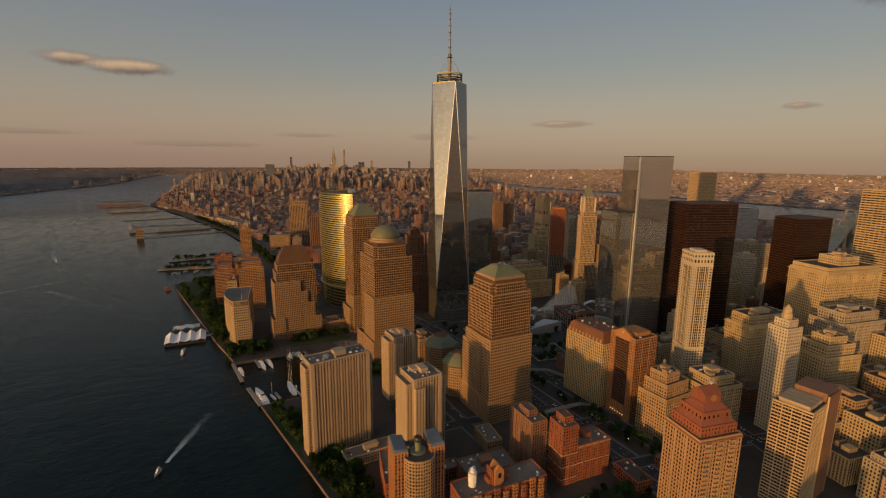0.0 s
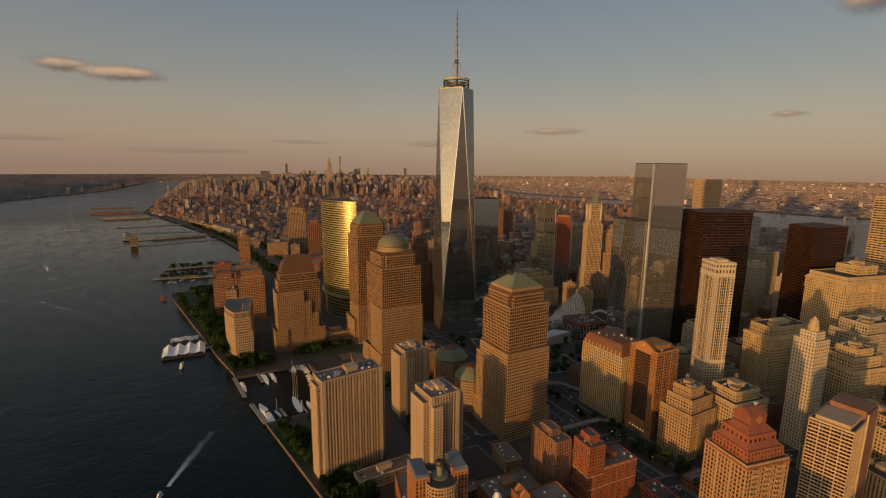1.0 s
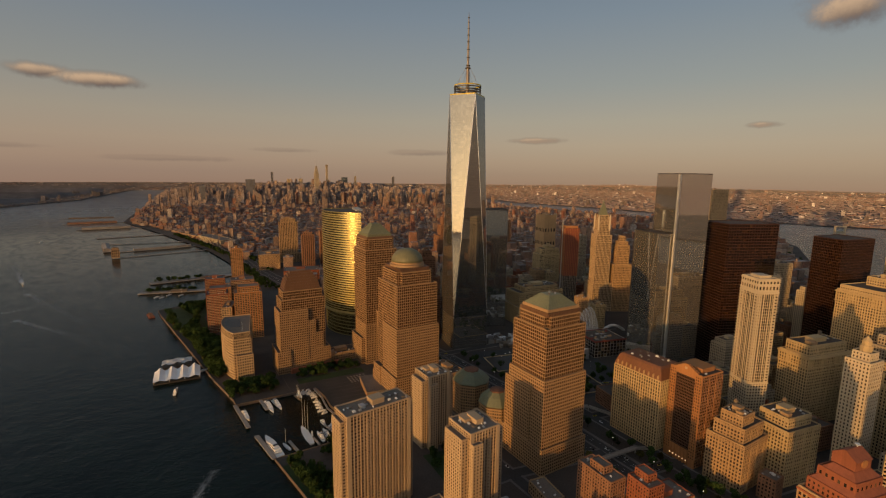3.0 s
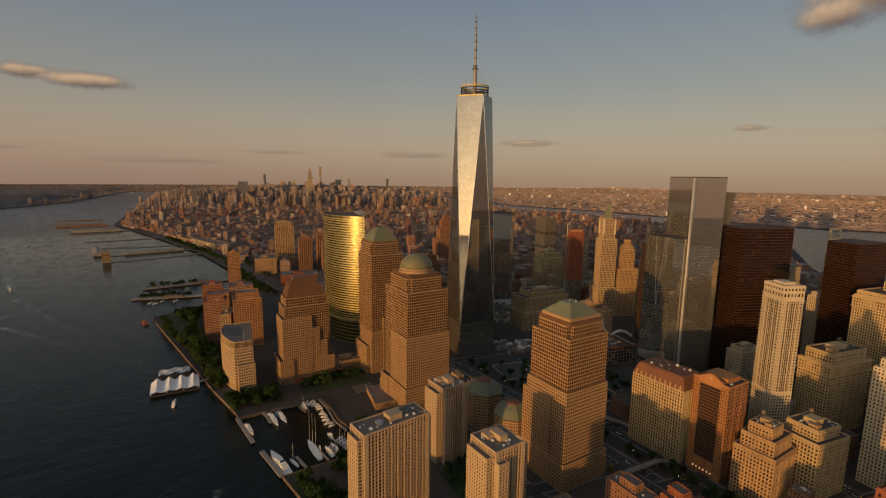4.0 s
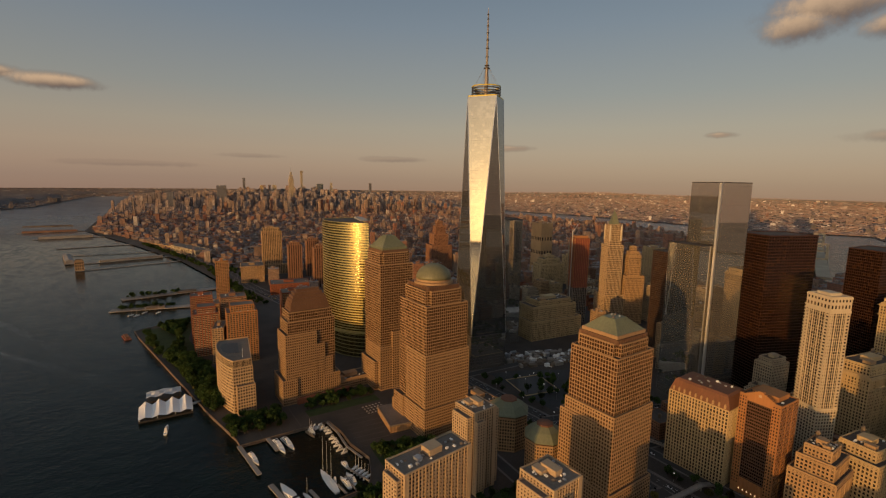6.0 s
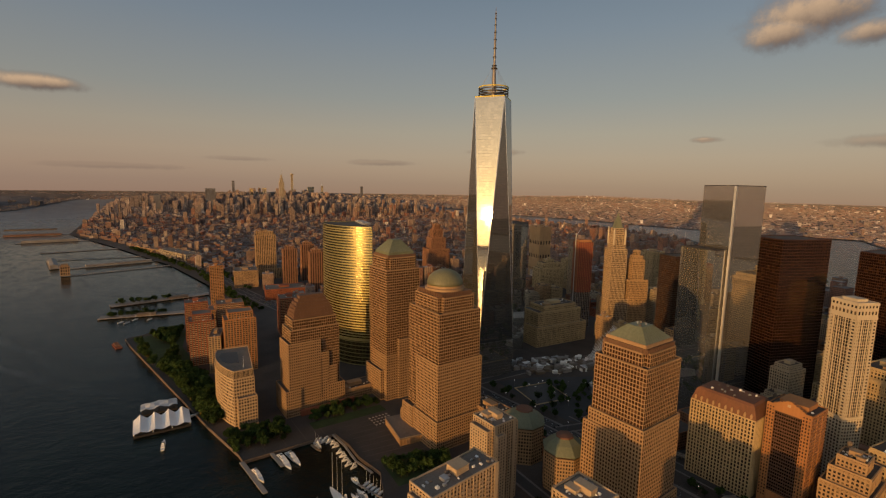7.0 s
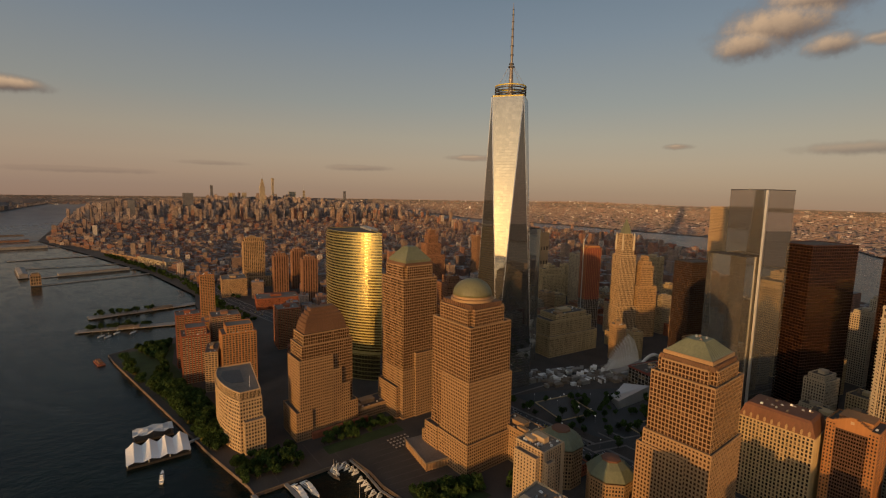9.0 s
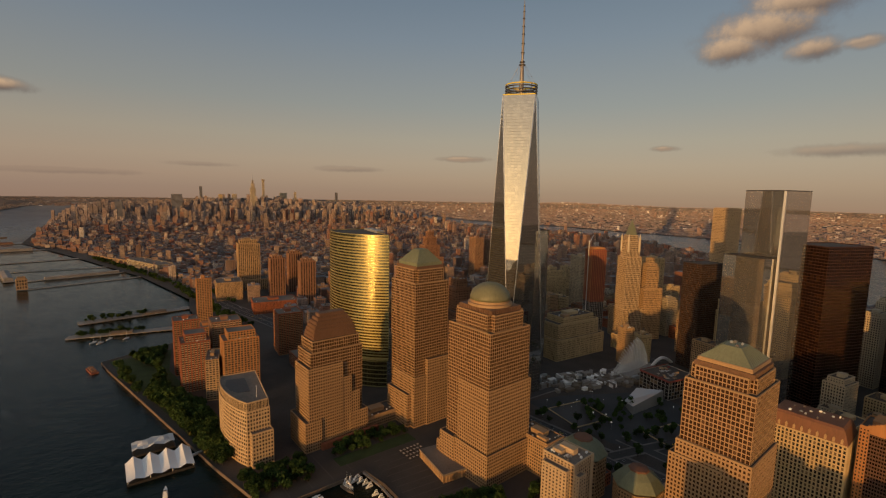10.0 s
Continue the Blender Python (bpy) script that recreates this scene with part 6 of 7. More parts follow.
def far_city():
    rnd = random.Random(3)
    turn = radians(-10)
    c, si = math.cos(turn), math.sin(turn)
    quarters = {"old_town_rooftops": Shape(), "midtown_skyline": Shape()}
    v = 1500.0
    while v < 9500:
        step = 19 if v < 3000 else 25 if v < 5000 else 38
        u, j = -1400.0, 0
        while u < 3200:
            j += 1
            u += step * (1.0 if j % 5 else 1.35) * rnd.uniform(0.9, 1.1)
            x, y = u * c - v * si, u * si + v * c
            if y < 1500 or x > between(EAST, y) - 40 or (y < 1720 and x < 1700):
                continue
            if x < between(HUDSON, y) + (62 if y < 3000 else 30):
                continue
            if math.hypot(x + 48, y - 147) < 600:
                continue
            if rnd.random() < 0.06:
                continue
            mid = math.exp(-((y - 5700) / 1100) ** 2) * math.exp(-((x - 1500) / 900) ** 2)
            h = rnd.choice((10, 12, 14, 15, 17, 19, 24)) * rnd.uniform(0.85, 1.25)
            p = rnd.random()
            if p < 0.03:
                h = rnd.uniform(30, 50)
            elif p < 0.035:
                h = rnd.uniform(50, 80)
            if y > 3600:
                h += rnd.uniform(0, 16)
            if rnd.random() < mid * 0.75:
                h = rnd.uniform(50, 130) + 110 * mid * rnd.random()
            s = quarters["midtown_skyline" if y > 4300 else "old_town_rooftops"]
            w, d = step * rnd.uniform(0.62, 1.0), step * rnd.uniform(0.7, 1.0)
            far_box(s, x + rnd.uniform(-3, 3), y + rnd.uniform(-3, 3), w, d, h, turn)
            if rnd.random() < 0.45:
                far_box(s, x + rnd.uniform(-5, 5), y + rnd.uniform(-5, 5), w * 0.3, d * 0.3, h + rnd.uniform(3, 7), turn)
        v += step * (1.0 if int(v / step) % 3 else 1.5)
    for name, s in quarters.items():
        tagged(new(name, s.mesh(name, MIDTOWN_WALLS if name == "midtown_skyline" else FAR_WALLS)), "crowded brick and stone city blocks in evening light", "city blocks", kind="stuff")
    # the boroughs over the east river and the far bank of the Hudson
    s = Shape()
    for _ in range(36000):
        y = rnd.uniform(-500, 11000)
        x = between(BROOKLYN, y) + 40 + rnd.random() ** 1.4 * 9000
        h = rnd.uniform(6, 12) if rnd.random() < 0.985 else rnd.uniform(18, 50)
        q = 1 + x / 9000
        far_box(s, x, y, rnd.uniform(8, 18) * q, rnd.uniform(8, 24) * q, h, radians(rnd.choice((20, 20, -15))))
    # estates and works out to the horizon
    for _ in range(7000):
        d, a = 8500 * math.exp(rnd.random() * 0.54), radians(rnd.uniform(-75, 105))
        x, y = MID[0] + d * math.sin(a), MID[1] + d * math.cos(a)
        q = d / 9000
        far_box(s, x, y, rnd.uniform(14, 55) * q, rnd.uniform(14, 45) * q, 9 + rnd.uniform(2, 6) * q * (2.2 if rnd.random() < 0.03 else 1), radians(rnd.choice((20, 60, -15))))
    tagged(new("borough_rooftops", s.mesh("borough_rooftops", BOROUGH_WALLS)), "low pale rooftops of the borough over the river", "city blocks", kind="stuff")
    s = Shape()
    for _ in range(5200):
        y = rnd.uniform(3000, 10500)
        x = between(JERSEY, y) - 20 - rnd.random() ** 1.5 * 3000
        h = rnd.uniform(5, 14) if rnd.random() < 0.965 else rnd.uniform(22, 60)
        far_box(s, x, y, rnd.uniform(10, 34), rnd.uniform(10, 40), h, radians(15))
    tagged(new("far_bank_rooftops", s.mesh("far_bank_rooftops", FAR_BANK_WALLS)), "low rooftops on the far river bank, greyed for haze", "city blocks", kind="stuff")
    # wooded cliffs behind the far bank
    s = Shape()
    rows = []
    for i in range(44):
        y = 3500 + i * 160
        x = between(JERSEY, y) - 420
        h = 38 + 14 * math.sin(i * 0.7) + rnd.uniform(-6, 6)
        rows.append((far(x + 160, y, 3), far(x, y, h), far(x - 2200, y, h * 0.9)))
    for a, b in zip(rows, rows[1:]):
        s.poly((a[0], b[0], b[1], a[1]))
        s.poly((a[1], b[1], b[2], a[2]))
    tagged(new("far_cliffs", s.mesh("far_cliffs", FAR_GROUND)), "low wooded cliffs beyond the river", "hills", kind="structure")


far_city()


def far_tower(name, az, dist, tiers, label, mat, mast=0.0):
    """A tower of the far skyline, drawn in with the land it stands on; tiers of (half width, half depth, top)."""
    x, y = dist * math.sin(radians(az)), dist * math.cos(radians(az))
    ox, oy, oz = far(x, y, 0)
    k = math.hypot(ox + 48, oy - 147) / math.hypot(x + 48, y - 147)
    root = thing(name, ox, oy, oz, -10, label, "skyscraper")
    z = 0
    for w, d, top in tiers:
        s = Shape()
        s.block(-w * k, -d * k, z * k, w * k, d * k, top * k)
        n = max(2, int(w / 3))
        fins = Shape()
        for i in range(n):
            for e in (-1, 1):
                p = (-w + (i + 0.5) * 2 * w / n) * k
                fins.block(p - 0.5 * k, min(e * d, e * (d + 0.8)) * k, z * k, p + 0.5 * k, max(e * d, e * (d + 0.8)) * k, (top - 2) * k)
        tier = part("tier", s, mat, root)
        part("fin", fins, mat, tier, kind="stuff")
        z = top
    if mast:
        s = Shape()
        s.rod((0, 0, z * k), (0, 0, mast * k), 2.5 * k, 0.6 * k)
        part("mast", s, ALUMINIUM, root)


far_tower("skyscraper", 15.1, 5300, ((60, 30, 70), (40, 24, 110), (24, 20, 300), (16, 14, 340), (8, 8, 372)), "limestone skyscraper with setbacks and a mast", LIMESTONE_GREY, 443)
far_tower("skyscraper", 16.5, 7200, ((14, 14, 395), (18, 18, 420)), "very slim concrete tower with a bulky top", LIMESTONE_GREY)
far_tower("skyscraper", 10.4, 6900, ((16, 14, 306),), "slim glass tower of the far skyline", FAR_GLASS)
far_tower("skyscraper", 7.9, 4950, ((42, 20, 229),), "broad dark office slab of the far skyline", FAR_GLASS)
far_tower("skyscraper", 3.1, 5000, ((26, 18, 165),), "dark square tower of the far skyline", FAR_GLASS)
far_tower("skyscraper", 24.2, 6600, ((16, 12, 262),), "slim black tower of the far skyline", FAR_GLASS)
far_tower("skyscraper", 19.7, 6500, ((20, 20, 180), (12, 12, 260)), "stepped tower of the far skyline", LIMESTONE_GREY, 319)
far_tower("skyscraper", 18.4, 6300, ((40, 16, 246),), "broad grey office slab of the far skyline", LIMESTONE_GREY)
far_tower("skyscraper", 12.2, 6100, ((30, 24, 220),), "pale office tower of the far skyline", LIMESTONE)
far_tower("skyscraper", 13.4, 5900, ((22, 22, 228),), "grey office tower of the far skyline", LIMESTONE_GREY, 260)

# ---------------------------------------------------------------- piers, marina, ferry


def pier(x0, y0, x1, y1, width, label, shed=None):
    a, b = Vector((x0, y0, 0)), Vector((x1, y1, 0))
    u = (b - a).normalized()
    root = thing("pier", x0, y0, 0, math.degrees(math.atan2(u.y, u.x)), label, "pier", "river piers")
    run = (b - a).length
    s = Shape()
    s.block(0, -width / 2, 1.4, run, width / 2, 2.4)
    part("deck", s, CONCRETE, root)
    s = Shape()
    for i in range(int(run / 12)):
        for e in (-1, 1):
            s.rod((4 + i * 12, e * (width / 2 - 0.8), -1), (4 + i * 12, e * (width / 2 - 0.8), 1.4), 0.5)
    part("piles", s, WOOD, root, kind="stuff")
    if shed:
        x0, x1, h, mat = shed
        s = Shape()
        s.block(x0, -width * 0.4, 2.4, x1, width * 0.4, h)
        s.loft([[(x0 - 0.5, -width * 0.43, h), (x1 + 0.5, -width * 0.43, h), (x1 + 0.5, width * 0.43, h), (x0 - 0.5, width * 0.43, h)], [(x0 - 0.5, -0.3, h + 2.5), (x1 + 0.5, -0.3, h + 2.5), (x1 + 0.5, 0.3, h + 2.5), (x0 - 0.5, 0.3, h + 2.5)]])
        part("shed", s, mat, root)
    return root


pier(-102, 1389, 100, 1340, 24, "long low concrete pier with moored boats", (70, 105, 5, WOOD))
pier(-82, 1492, 130, 1515, 28, "low concrete pier with a park deck", (120, 160, 5, WOOD))
pier(-186, 1972, 95, 2030, 9, "narrow concrete pier out in the river", None)
pier(-205, 2110, 80, 2160, 16, "concrete pier with a long shed", (60, 250, 8, CONCRETE))
pier(-240, 2330, 60, 2300, 10, "narrow concrete pier far up the river", None)
pier(-225, 2120, -250, 2320, 26, "broad pier head with a flat shed", (10, 180, 12, CONCRETE))
pier(-300, 2560, -20, 2600, 20, "low pier far up the river")
pier(-420, 2960, -150, 2980, 26, "broad pier far up the river", (20, 220, 12, CONCRETE))
pier(-520, 3280, -240, 3300, 30, "broad pier with a long brown shed far up the river", (20, 240, 10, BROWN_BRICK))
pier(-560, 3600, -255, 3600, 30, "broad pier far up the river", (20, 240, 10, WOOD))


def vent_house():
    b = Building("vent_house", -190, 1976, 5, "tall square tunnel vent house on a pier head", "building", wall=TAN_BRICK, style=Style(5, 9, 2.5, 3, 0.5), z=2.4)
    b.rect(-11, -11, 11, 11, 0, 28)
    b.rect(-8, -8, 8, 8, 28, 33)
    b.done()


vent_house()


def warehouse(x0, y0, x1, y1, d, h, wall, label):
    u = Vector((x1 - x0, y1 - y0))
    b = Building("warehouse", x0, y0, math.degrees(math.atan2(u.y, u.x)), label, "warehouse", "river warehouses", wall, roof=GRAVEL, style=Style(6, 5, 2, 2, 0.3))
    b.rect(0, 0, u.length, d, 0, h)
    b.vents(4, 3, u.length - 4, d - 3, h, 8, int(x0))
    b.done()


warehouse(195, 2100, 130, 2310, 55, 24, LIMESTONE_GREY, "long pale warehouse by the highway")
warehouse(125, 2325, 50, 2520, 40, 14, TAN_BRICK, "long low warehouse by the highway")


def yacht(x, y, rz, length, label):
    root = thing("motor_yacht", x, y, 0.0, rz, label, "boat", "marina boats")
    L, B = length, length * 0.2
    s = Shape()
    sec = []
    for k, w in ((0, 0.85), (0.25, 1.0), (0.6, 0.92), (0.85, 0.5), (1.0, 0.04)):
        p, w = k * L, w * B / 2
        rise = 1.2 + 0.9 * k
        sec.append([(p, -w * 0.75, -0.4), (p, w * 0.75, -0.4), (p, w, rise), (p, -w, rise)])
    s.loft(sec)
    part("hull", s, WHITE_PAINT, root, "white hull")
    for k, (a, b, w, z0, z1) in enumerate(((0.12, 0.72, 0.78, 1.6, 3.4), (0.18, 0.58, 0.66, 3.4, 5.0), (0.25, 0.45, 0.5, 5.0, 6.0))):
        if L < 16 and k > 1:
            continue
        s = Shape()
        s.loft([[(a * L, -w * B / 2, z0), (b * L, -w * B / 2, z0), (b * L, w * B / 2, z0), (a * L, w * B / 2, z0)], [(a * L + 0.3, -w * B * 0.46, z1), (b * L - L * 0.05, -w * B * 0.46, z1), (b * L - L * 0.05, w * B * 0.46, z1), (a * L + 0.3, w * B * 0.46, z1)]])
        part("cabin_deck", s, WHITE_PAINT, root)
        s = Shape()
        s.block((a + 0.04) * L, -w * B / 2 - 0.03, z0 + 0.6, (b - 0.1) * L, w * B / 2 + 0.03, z0 + 1.2)
        part("cabin_window", s, GLASS_DARK, root)


def sailing_boat(x, y, rz, length, masts, label):
    root = thing("sailing_boat", x, y, 0.0, rz, label, "boat", "marina boats")
    L, B = length, length * 0.2
    s = Shape()
    s.loft([[(k * L, -w * B * 0.4, -0.3), (k * L, w * B * 0.4, -0.3), (k * L, w * B / 2, 1.2 + 0.5 * k), (k * L, -w * B / 2, 1.2 + 0.5 * k)] for k, w in ((0, 0.6), (0.3, 1), (0.65, 0.9), (0.88, 0.45), (1, 0.03))])
    part("hull", s, WOOD if masts == 2 else WHITE_PAINT, root)
    for i in range(masts):
        p = L * (0.6 - 0.25 * (i - (masts - 1) / 2))
        s = Shape()
        s.rod((p, 0, 1), (p, 0, 1 + L * (0.95 if masts > 1 else 1.15)), 0.16, 0.08)
        part("mast", s, WHITE_PAINT, root)
        s = Shape()
        s.rod((p, 0, 3.0), (p - L * 0.25, 0, 3.2), 0.22, 0.18)
        part("boom", s, CANVAS, root)


yacht(54.6, 549, 98, 49, "large white motor yacht moored along the breakwater")
yacht(33, 668, -80, 27, "white motor yacht inside the breakwater")
yacht(71.5, 680, -81, 31, "white motor yacht moored at the north quay")
yacht(62, 681, -83, 34, "dark-windowed motor yacht moored at the north quay")
sailing_boat(89, 556, 92, 42, 3, "three-masted sailing ship moored in the marina")
sailing_boat(66, 556, 105, 17, 1, "white sailing catamaran at a finger pier")
yacht(101.6, 555, 94, 22, "white motor cruiser in its berth")
yacht(108.3, 557, 92, 23, "white motor cruiser beside a finger pier")
yacht(112.6, 587, 101, 13, "small white motor cruiser in its berth")
yacht(94, 572, 95, 6, "small white dinghy beside the sailing ship")
for i in range(5):
    sailing_boat(112.5 + i * 1.2, 581 - i * 5.0, 19, 11.5, 1, "small white sailing boat in its berth")
for x, y, a, n in ((121, 681, 196, 13), (121, 675, 190, 8), (123, 669, 185, 7), (124, 662, 182, 8), (122, 648, 176, 7), (123, 640, 178, 8), (122, 632, 182, 8), (122, 623, 188, 9), (124, 616, 192, 8), (108, 683, 200, 7), (113, 683, 200, 7)):
    yacht(x, y, a, n, "small open motor boat at the jetty")
sailing_boat(99, 680, -78, 19, 2, "wooden sailing boat at the north quay")
yacht(104, 680, -80, 12, "white motor boat at the north quay")
for x0, y0, x1, y1, w in ((39, 600, 48, 546, 5), (27, 686, 34, 622, 4.5), (57, 686, 60, 655, 4), (72, 547, 68, 572, 3), (95, 549, 93, 566, 2), (104.9, 549, 104, 574, 1.6), (122, 552, 111, 586, 1.8), (126, 684, 128, 655, 2.2), (128, 655, 126, 622, 2.2), (126, 622, 131, 594, 2.2)):
    pier(x0, y0, x1, y1, w, "narrow marina breakwater or jetty")


def ferry_terminal():
    root = thing("ferry_terminal", -33, 818, 0.0, -3, "floating ferry terminal with a peaked white membrane roof", "ferry terminal")
    s = Shape()
    s.block(-29, -16, -0.5, 29, 16, 1.8)
    part("barge", s, BLACK_STEEL, root, "dark steel barge")
    for i in range(4):
        cx = -21.9 + i * 14.6
        s = Shape()
        n = 12
        for a in range(n):
            for c in range(n):
                def lift(p, q):
                    u, v = p / n * 2 - 1, q / n * 2 - 1
                    ridge = max(0.0, 1 - abs(u)) ** 1.25
                    peak = (0.5 + 0.5 * v) ** 1.15
                    return (cx + u * 7.3, v * 17 + 2.2 * ridge, 4.4 + ridge * (1.2 + 6.0 * peak) + 2.2 * peak * (1 - ridge))
                s.poly((lift(a, c), lift(a + 1, c), lift(a + 1, c + 1), lift(a, c + 1)))
        part("roof_membrane", s, CANVAS, root, "white tensioned membrane peak", smooth=True)
    for x in (-28, -9.5, 9.5, 28):
        for y in (-15, 15):
            s = Shape()
            s.rod((x, y, 1.8), (x, y, 4.4), 0.35)
            part("column", s, WHITE_PAINT, root)
    for x in (-21.9, -7.3, 7.3, 21.9):
        s = Shape()
        s.rod((x, 16.6, 1.8), (x, 16.6, 12.0), 0.3)
        part("mast", s, WHITE_PAINT, root)
    s = Shape()
    s.rod((29, 4, 2.2), (48, 10, 2.8), 1.6, sides=6)
    part("gangway", s, ALUMINIUM, root)
    s = Shape()
    for i in range(8):
        for j in range(4):
            x0, y0 = -22 + i * 5, 40 + j * 5
            lift = [6 + 1.6 * math.sin((i + a) * 1.9) * math.cos((j + b) * 1.3) + 1.5 * math.sin((i + a) * 0.39) for a, b in ((0, 0), (1, 0), (1, 1), (0, 1))]
            s.poly(((x0, y0, lift[0]), (x0 + 5, y0, lift[1]), (x0 + 5, y0 + 5, lift[2]), (x0, y0 + 5, lift[3])))
    part("shelter_roof", s, GREY_CANVAS, root, "grey-white shelter roof behind the peaks", smooth=True)
    s = Shape()
    s.block(-22, 38, -0.5, 18, 62, 1.6)
    for x in (-20, -2, 16):
        for y in (42, 58):
            s.rod((x, y, 1.6), (x, y, 6.2), 0.3)
    part("shelter_deck", s, BLACK_STEEL, root)


ferry_terminal()
yacht(-38, 758, 80, 22, "white ferry boat leaving the terminal")


def dredger():
    root = thing("work_barge", -73, 1172, 0, 100, "rusty work barge moored off the park", "boat")
    s = Shape()
    s.block(-16, -5, -0.4, 16, 5, 1.6)
    part("hull", s, TERRACOTTA, root)
    for x in (-10, -2, 7):
        s = Shape()
        s.block(x, -3, 1.6, x + 5, 3, 4.5)
        part("deckhouse", s, BROWN_BRICK, root)


dredger()


def wake(x0, y0, x1, y1, w0, w1, seed, size=1.0):
    """Broken foam, behind a boat where there is one: many small patches that thin out."""
    rnd = random.Random(seed)
    s = Shape()
    a, b = Vector((x0, y0, 0.02)), Vector((x1, y1, 0.02))
    u = (b - a)
    n = Vector((u.y, -u.x, 0)).normalized()
    for i in range(1700):
        k = rnd.random() ** 1.6
        w = w0 + (w1 - w0) * k
        c = a + u * k + n * rnd.gauss(0, 0.35) * w + Vector((0, 0, rnd.uniform(0, 0.05)))
        r = rnd.uniform(0.12, 0.62) * (1.2 - k * 0.75) * size
        t0 = rnd.uniform(0, 6)
        s.poly([(c.x + r * rnd.uniform(0.5, 1.2) * math.cos(t0 + j * 1.2566), c.y + r * rnd.uniform(0.5, 1.2) * math.sin(t0 + j * 1.2566), c.z) for j in range(5)])
    tagged(new("wake_foam", s.mesh("wake_foam", FOAM)), "white broken foam of wakes and light ripple streaks", "foam", kind="stuff")


wake(-46, 480, -6, 560, 2, 9, 1)
yacht(-50, 470, 243, 11, "small white speedboat ahead of its wake")
wake(-369, 1662, -470, 2050, 6, 26, 2, 2.0)
yacht(-366, 1650, 285, 22, "pale ferry far out on the river")
# no boats here: foam specks added to lighten the water like ripple streaks
wake(-330, 1510, -120, 1050, 10, 26, 3)
wake(-300, 1264, -80, 940, 8, 22, 4)
wake(-470, 1230, -250, 1400, 8, 20, 5)
for x, y in ((-486, 2528), (-70, 1330), (-45, 1338), (-60, 1320), (-20, 1325)):
    sailing_boat(x, y, 40, 14, 1, "small white boat on the river")

# ---------------------------------------------------------------- bridge over the east river


def suspension_bridge():
    root = thing("suspension_bridge", 1960, 760, 0, 18, "grey steel suspension bridge over the far river", "bridge")
    for x in (0, 450):
        s = Shape()
        for y in (-16, 16):
            s.block(x - 4, y - 4, 0, x + 4, y + 4, 100)
        for z in (42, 70, 95):
            s.block(x - 3, -12, z, x + 3, 12, z + 6)
        part("tower", s, LIMESTONE_GREY, root)
    s = Shape()
    s.block(-420, -17, 38, 900, 17, 44)
    part("deck", s, LIMESTONE_GREY, root)
    for y in (-16, 16):
        s = Shape()
        pts = [(-300 + i * 30, 44 + 56 * (i / 10) ** 1.6) for i in range(11)]
        pts += [(i * 45, 50 + 50 * ((i - 5) / 5) ** 2) for i in range(1, 10)]
        pts += [(450 + i * 30, 44 + 56 * (1 - i / 10) ** 1.6) for i in range(11)]
        for (xa, za), (xb, zb) in zip(pts, pts[1:]):
            s.rod((xa, y, za), (xb, y, zb), 0.8, sides=4)
        part("main_cable", s, LIMESTONE_GREY, root)


suspension_bridge()

# ---------------------------------------------------------------- trees
TREES = []


def tree_kind(h, spread, mat, seed, label):
    rnd = random.Random(seed)
    root = thing("tree", 0, 0, 2.5, 0, label, "tree", "park trees")
    s = Shape()
    s.loft([ring(r, z, 6, x, y) for r, z, x, y in ((0.32, 0, 0, 0), (0.24, h * 0.25, 0.1, 0.05), (0.16, h * 0.5, 0.2, -0.1), (0.06, h * 0.8, 0.1, 0.1))])
    for i in range(5):
        a, z = i * 1.3 + rnd.random(), h * rnd.uniform(0.28, 0.45)
        s.rod((0.1, 0, z), (spread * 0.6 * math.cos(a), spread * 0.6 * math.sin(a), z + h * 0.28), 0.12, 0.04, 5)
    part("trunk", s, BARK, root)
    s = Shape()
    lumps = [(rnd.uniform(-0.55, 0.55) * spread, rnd.uniform(-0.55, 0.55) * spread, h * rnd.uniform(0.42, 0.85), rnd.uniform(0.35, 0.62) * spread) for _ in range(9)]
    for _ in range(520):
        x, y, z, r = rnd.choice(lumps)
        d = Vector((rnd.gauss(0, 1), rnd.gauss(0, 1), rnd.gauss(0, 0.8))).normalized() * r * rnd.uniform(0.7, 1.05)
        c = Vector((x, y, z)) + d
        a = Vector((rnd.gauss(0, 1), rnd.gauss(0, 1), rnd.gauss(0, 1))).normalized()
        b = a.orthogonal().normalized()
        q = rnd.uniform(0.5, 0.95)
        s.poly((c - a * q, c + b * q * 0.7, c + a * q, c - b * q * 0.7))
    part("crown", s, mat, root)
    TREES.append(root)


tree_kind(9, 4.0, LEAVES, 1, "green broad-leaved tree in the riverside park")
tree_kind(11, 4.6, LEAVES, 2, "tall green broad-leaved tree by the promenade")
tree_kind(7, 3.2, LEAVES_TURNING, 3, "small tree with turning yellow leaves")
tree_kind(8, 3.6, LEAVES, 4, "green tree with an open crown")


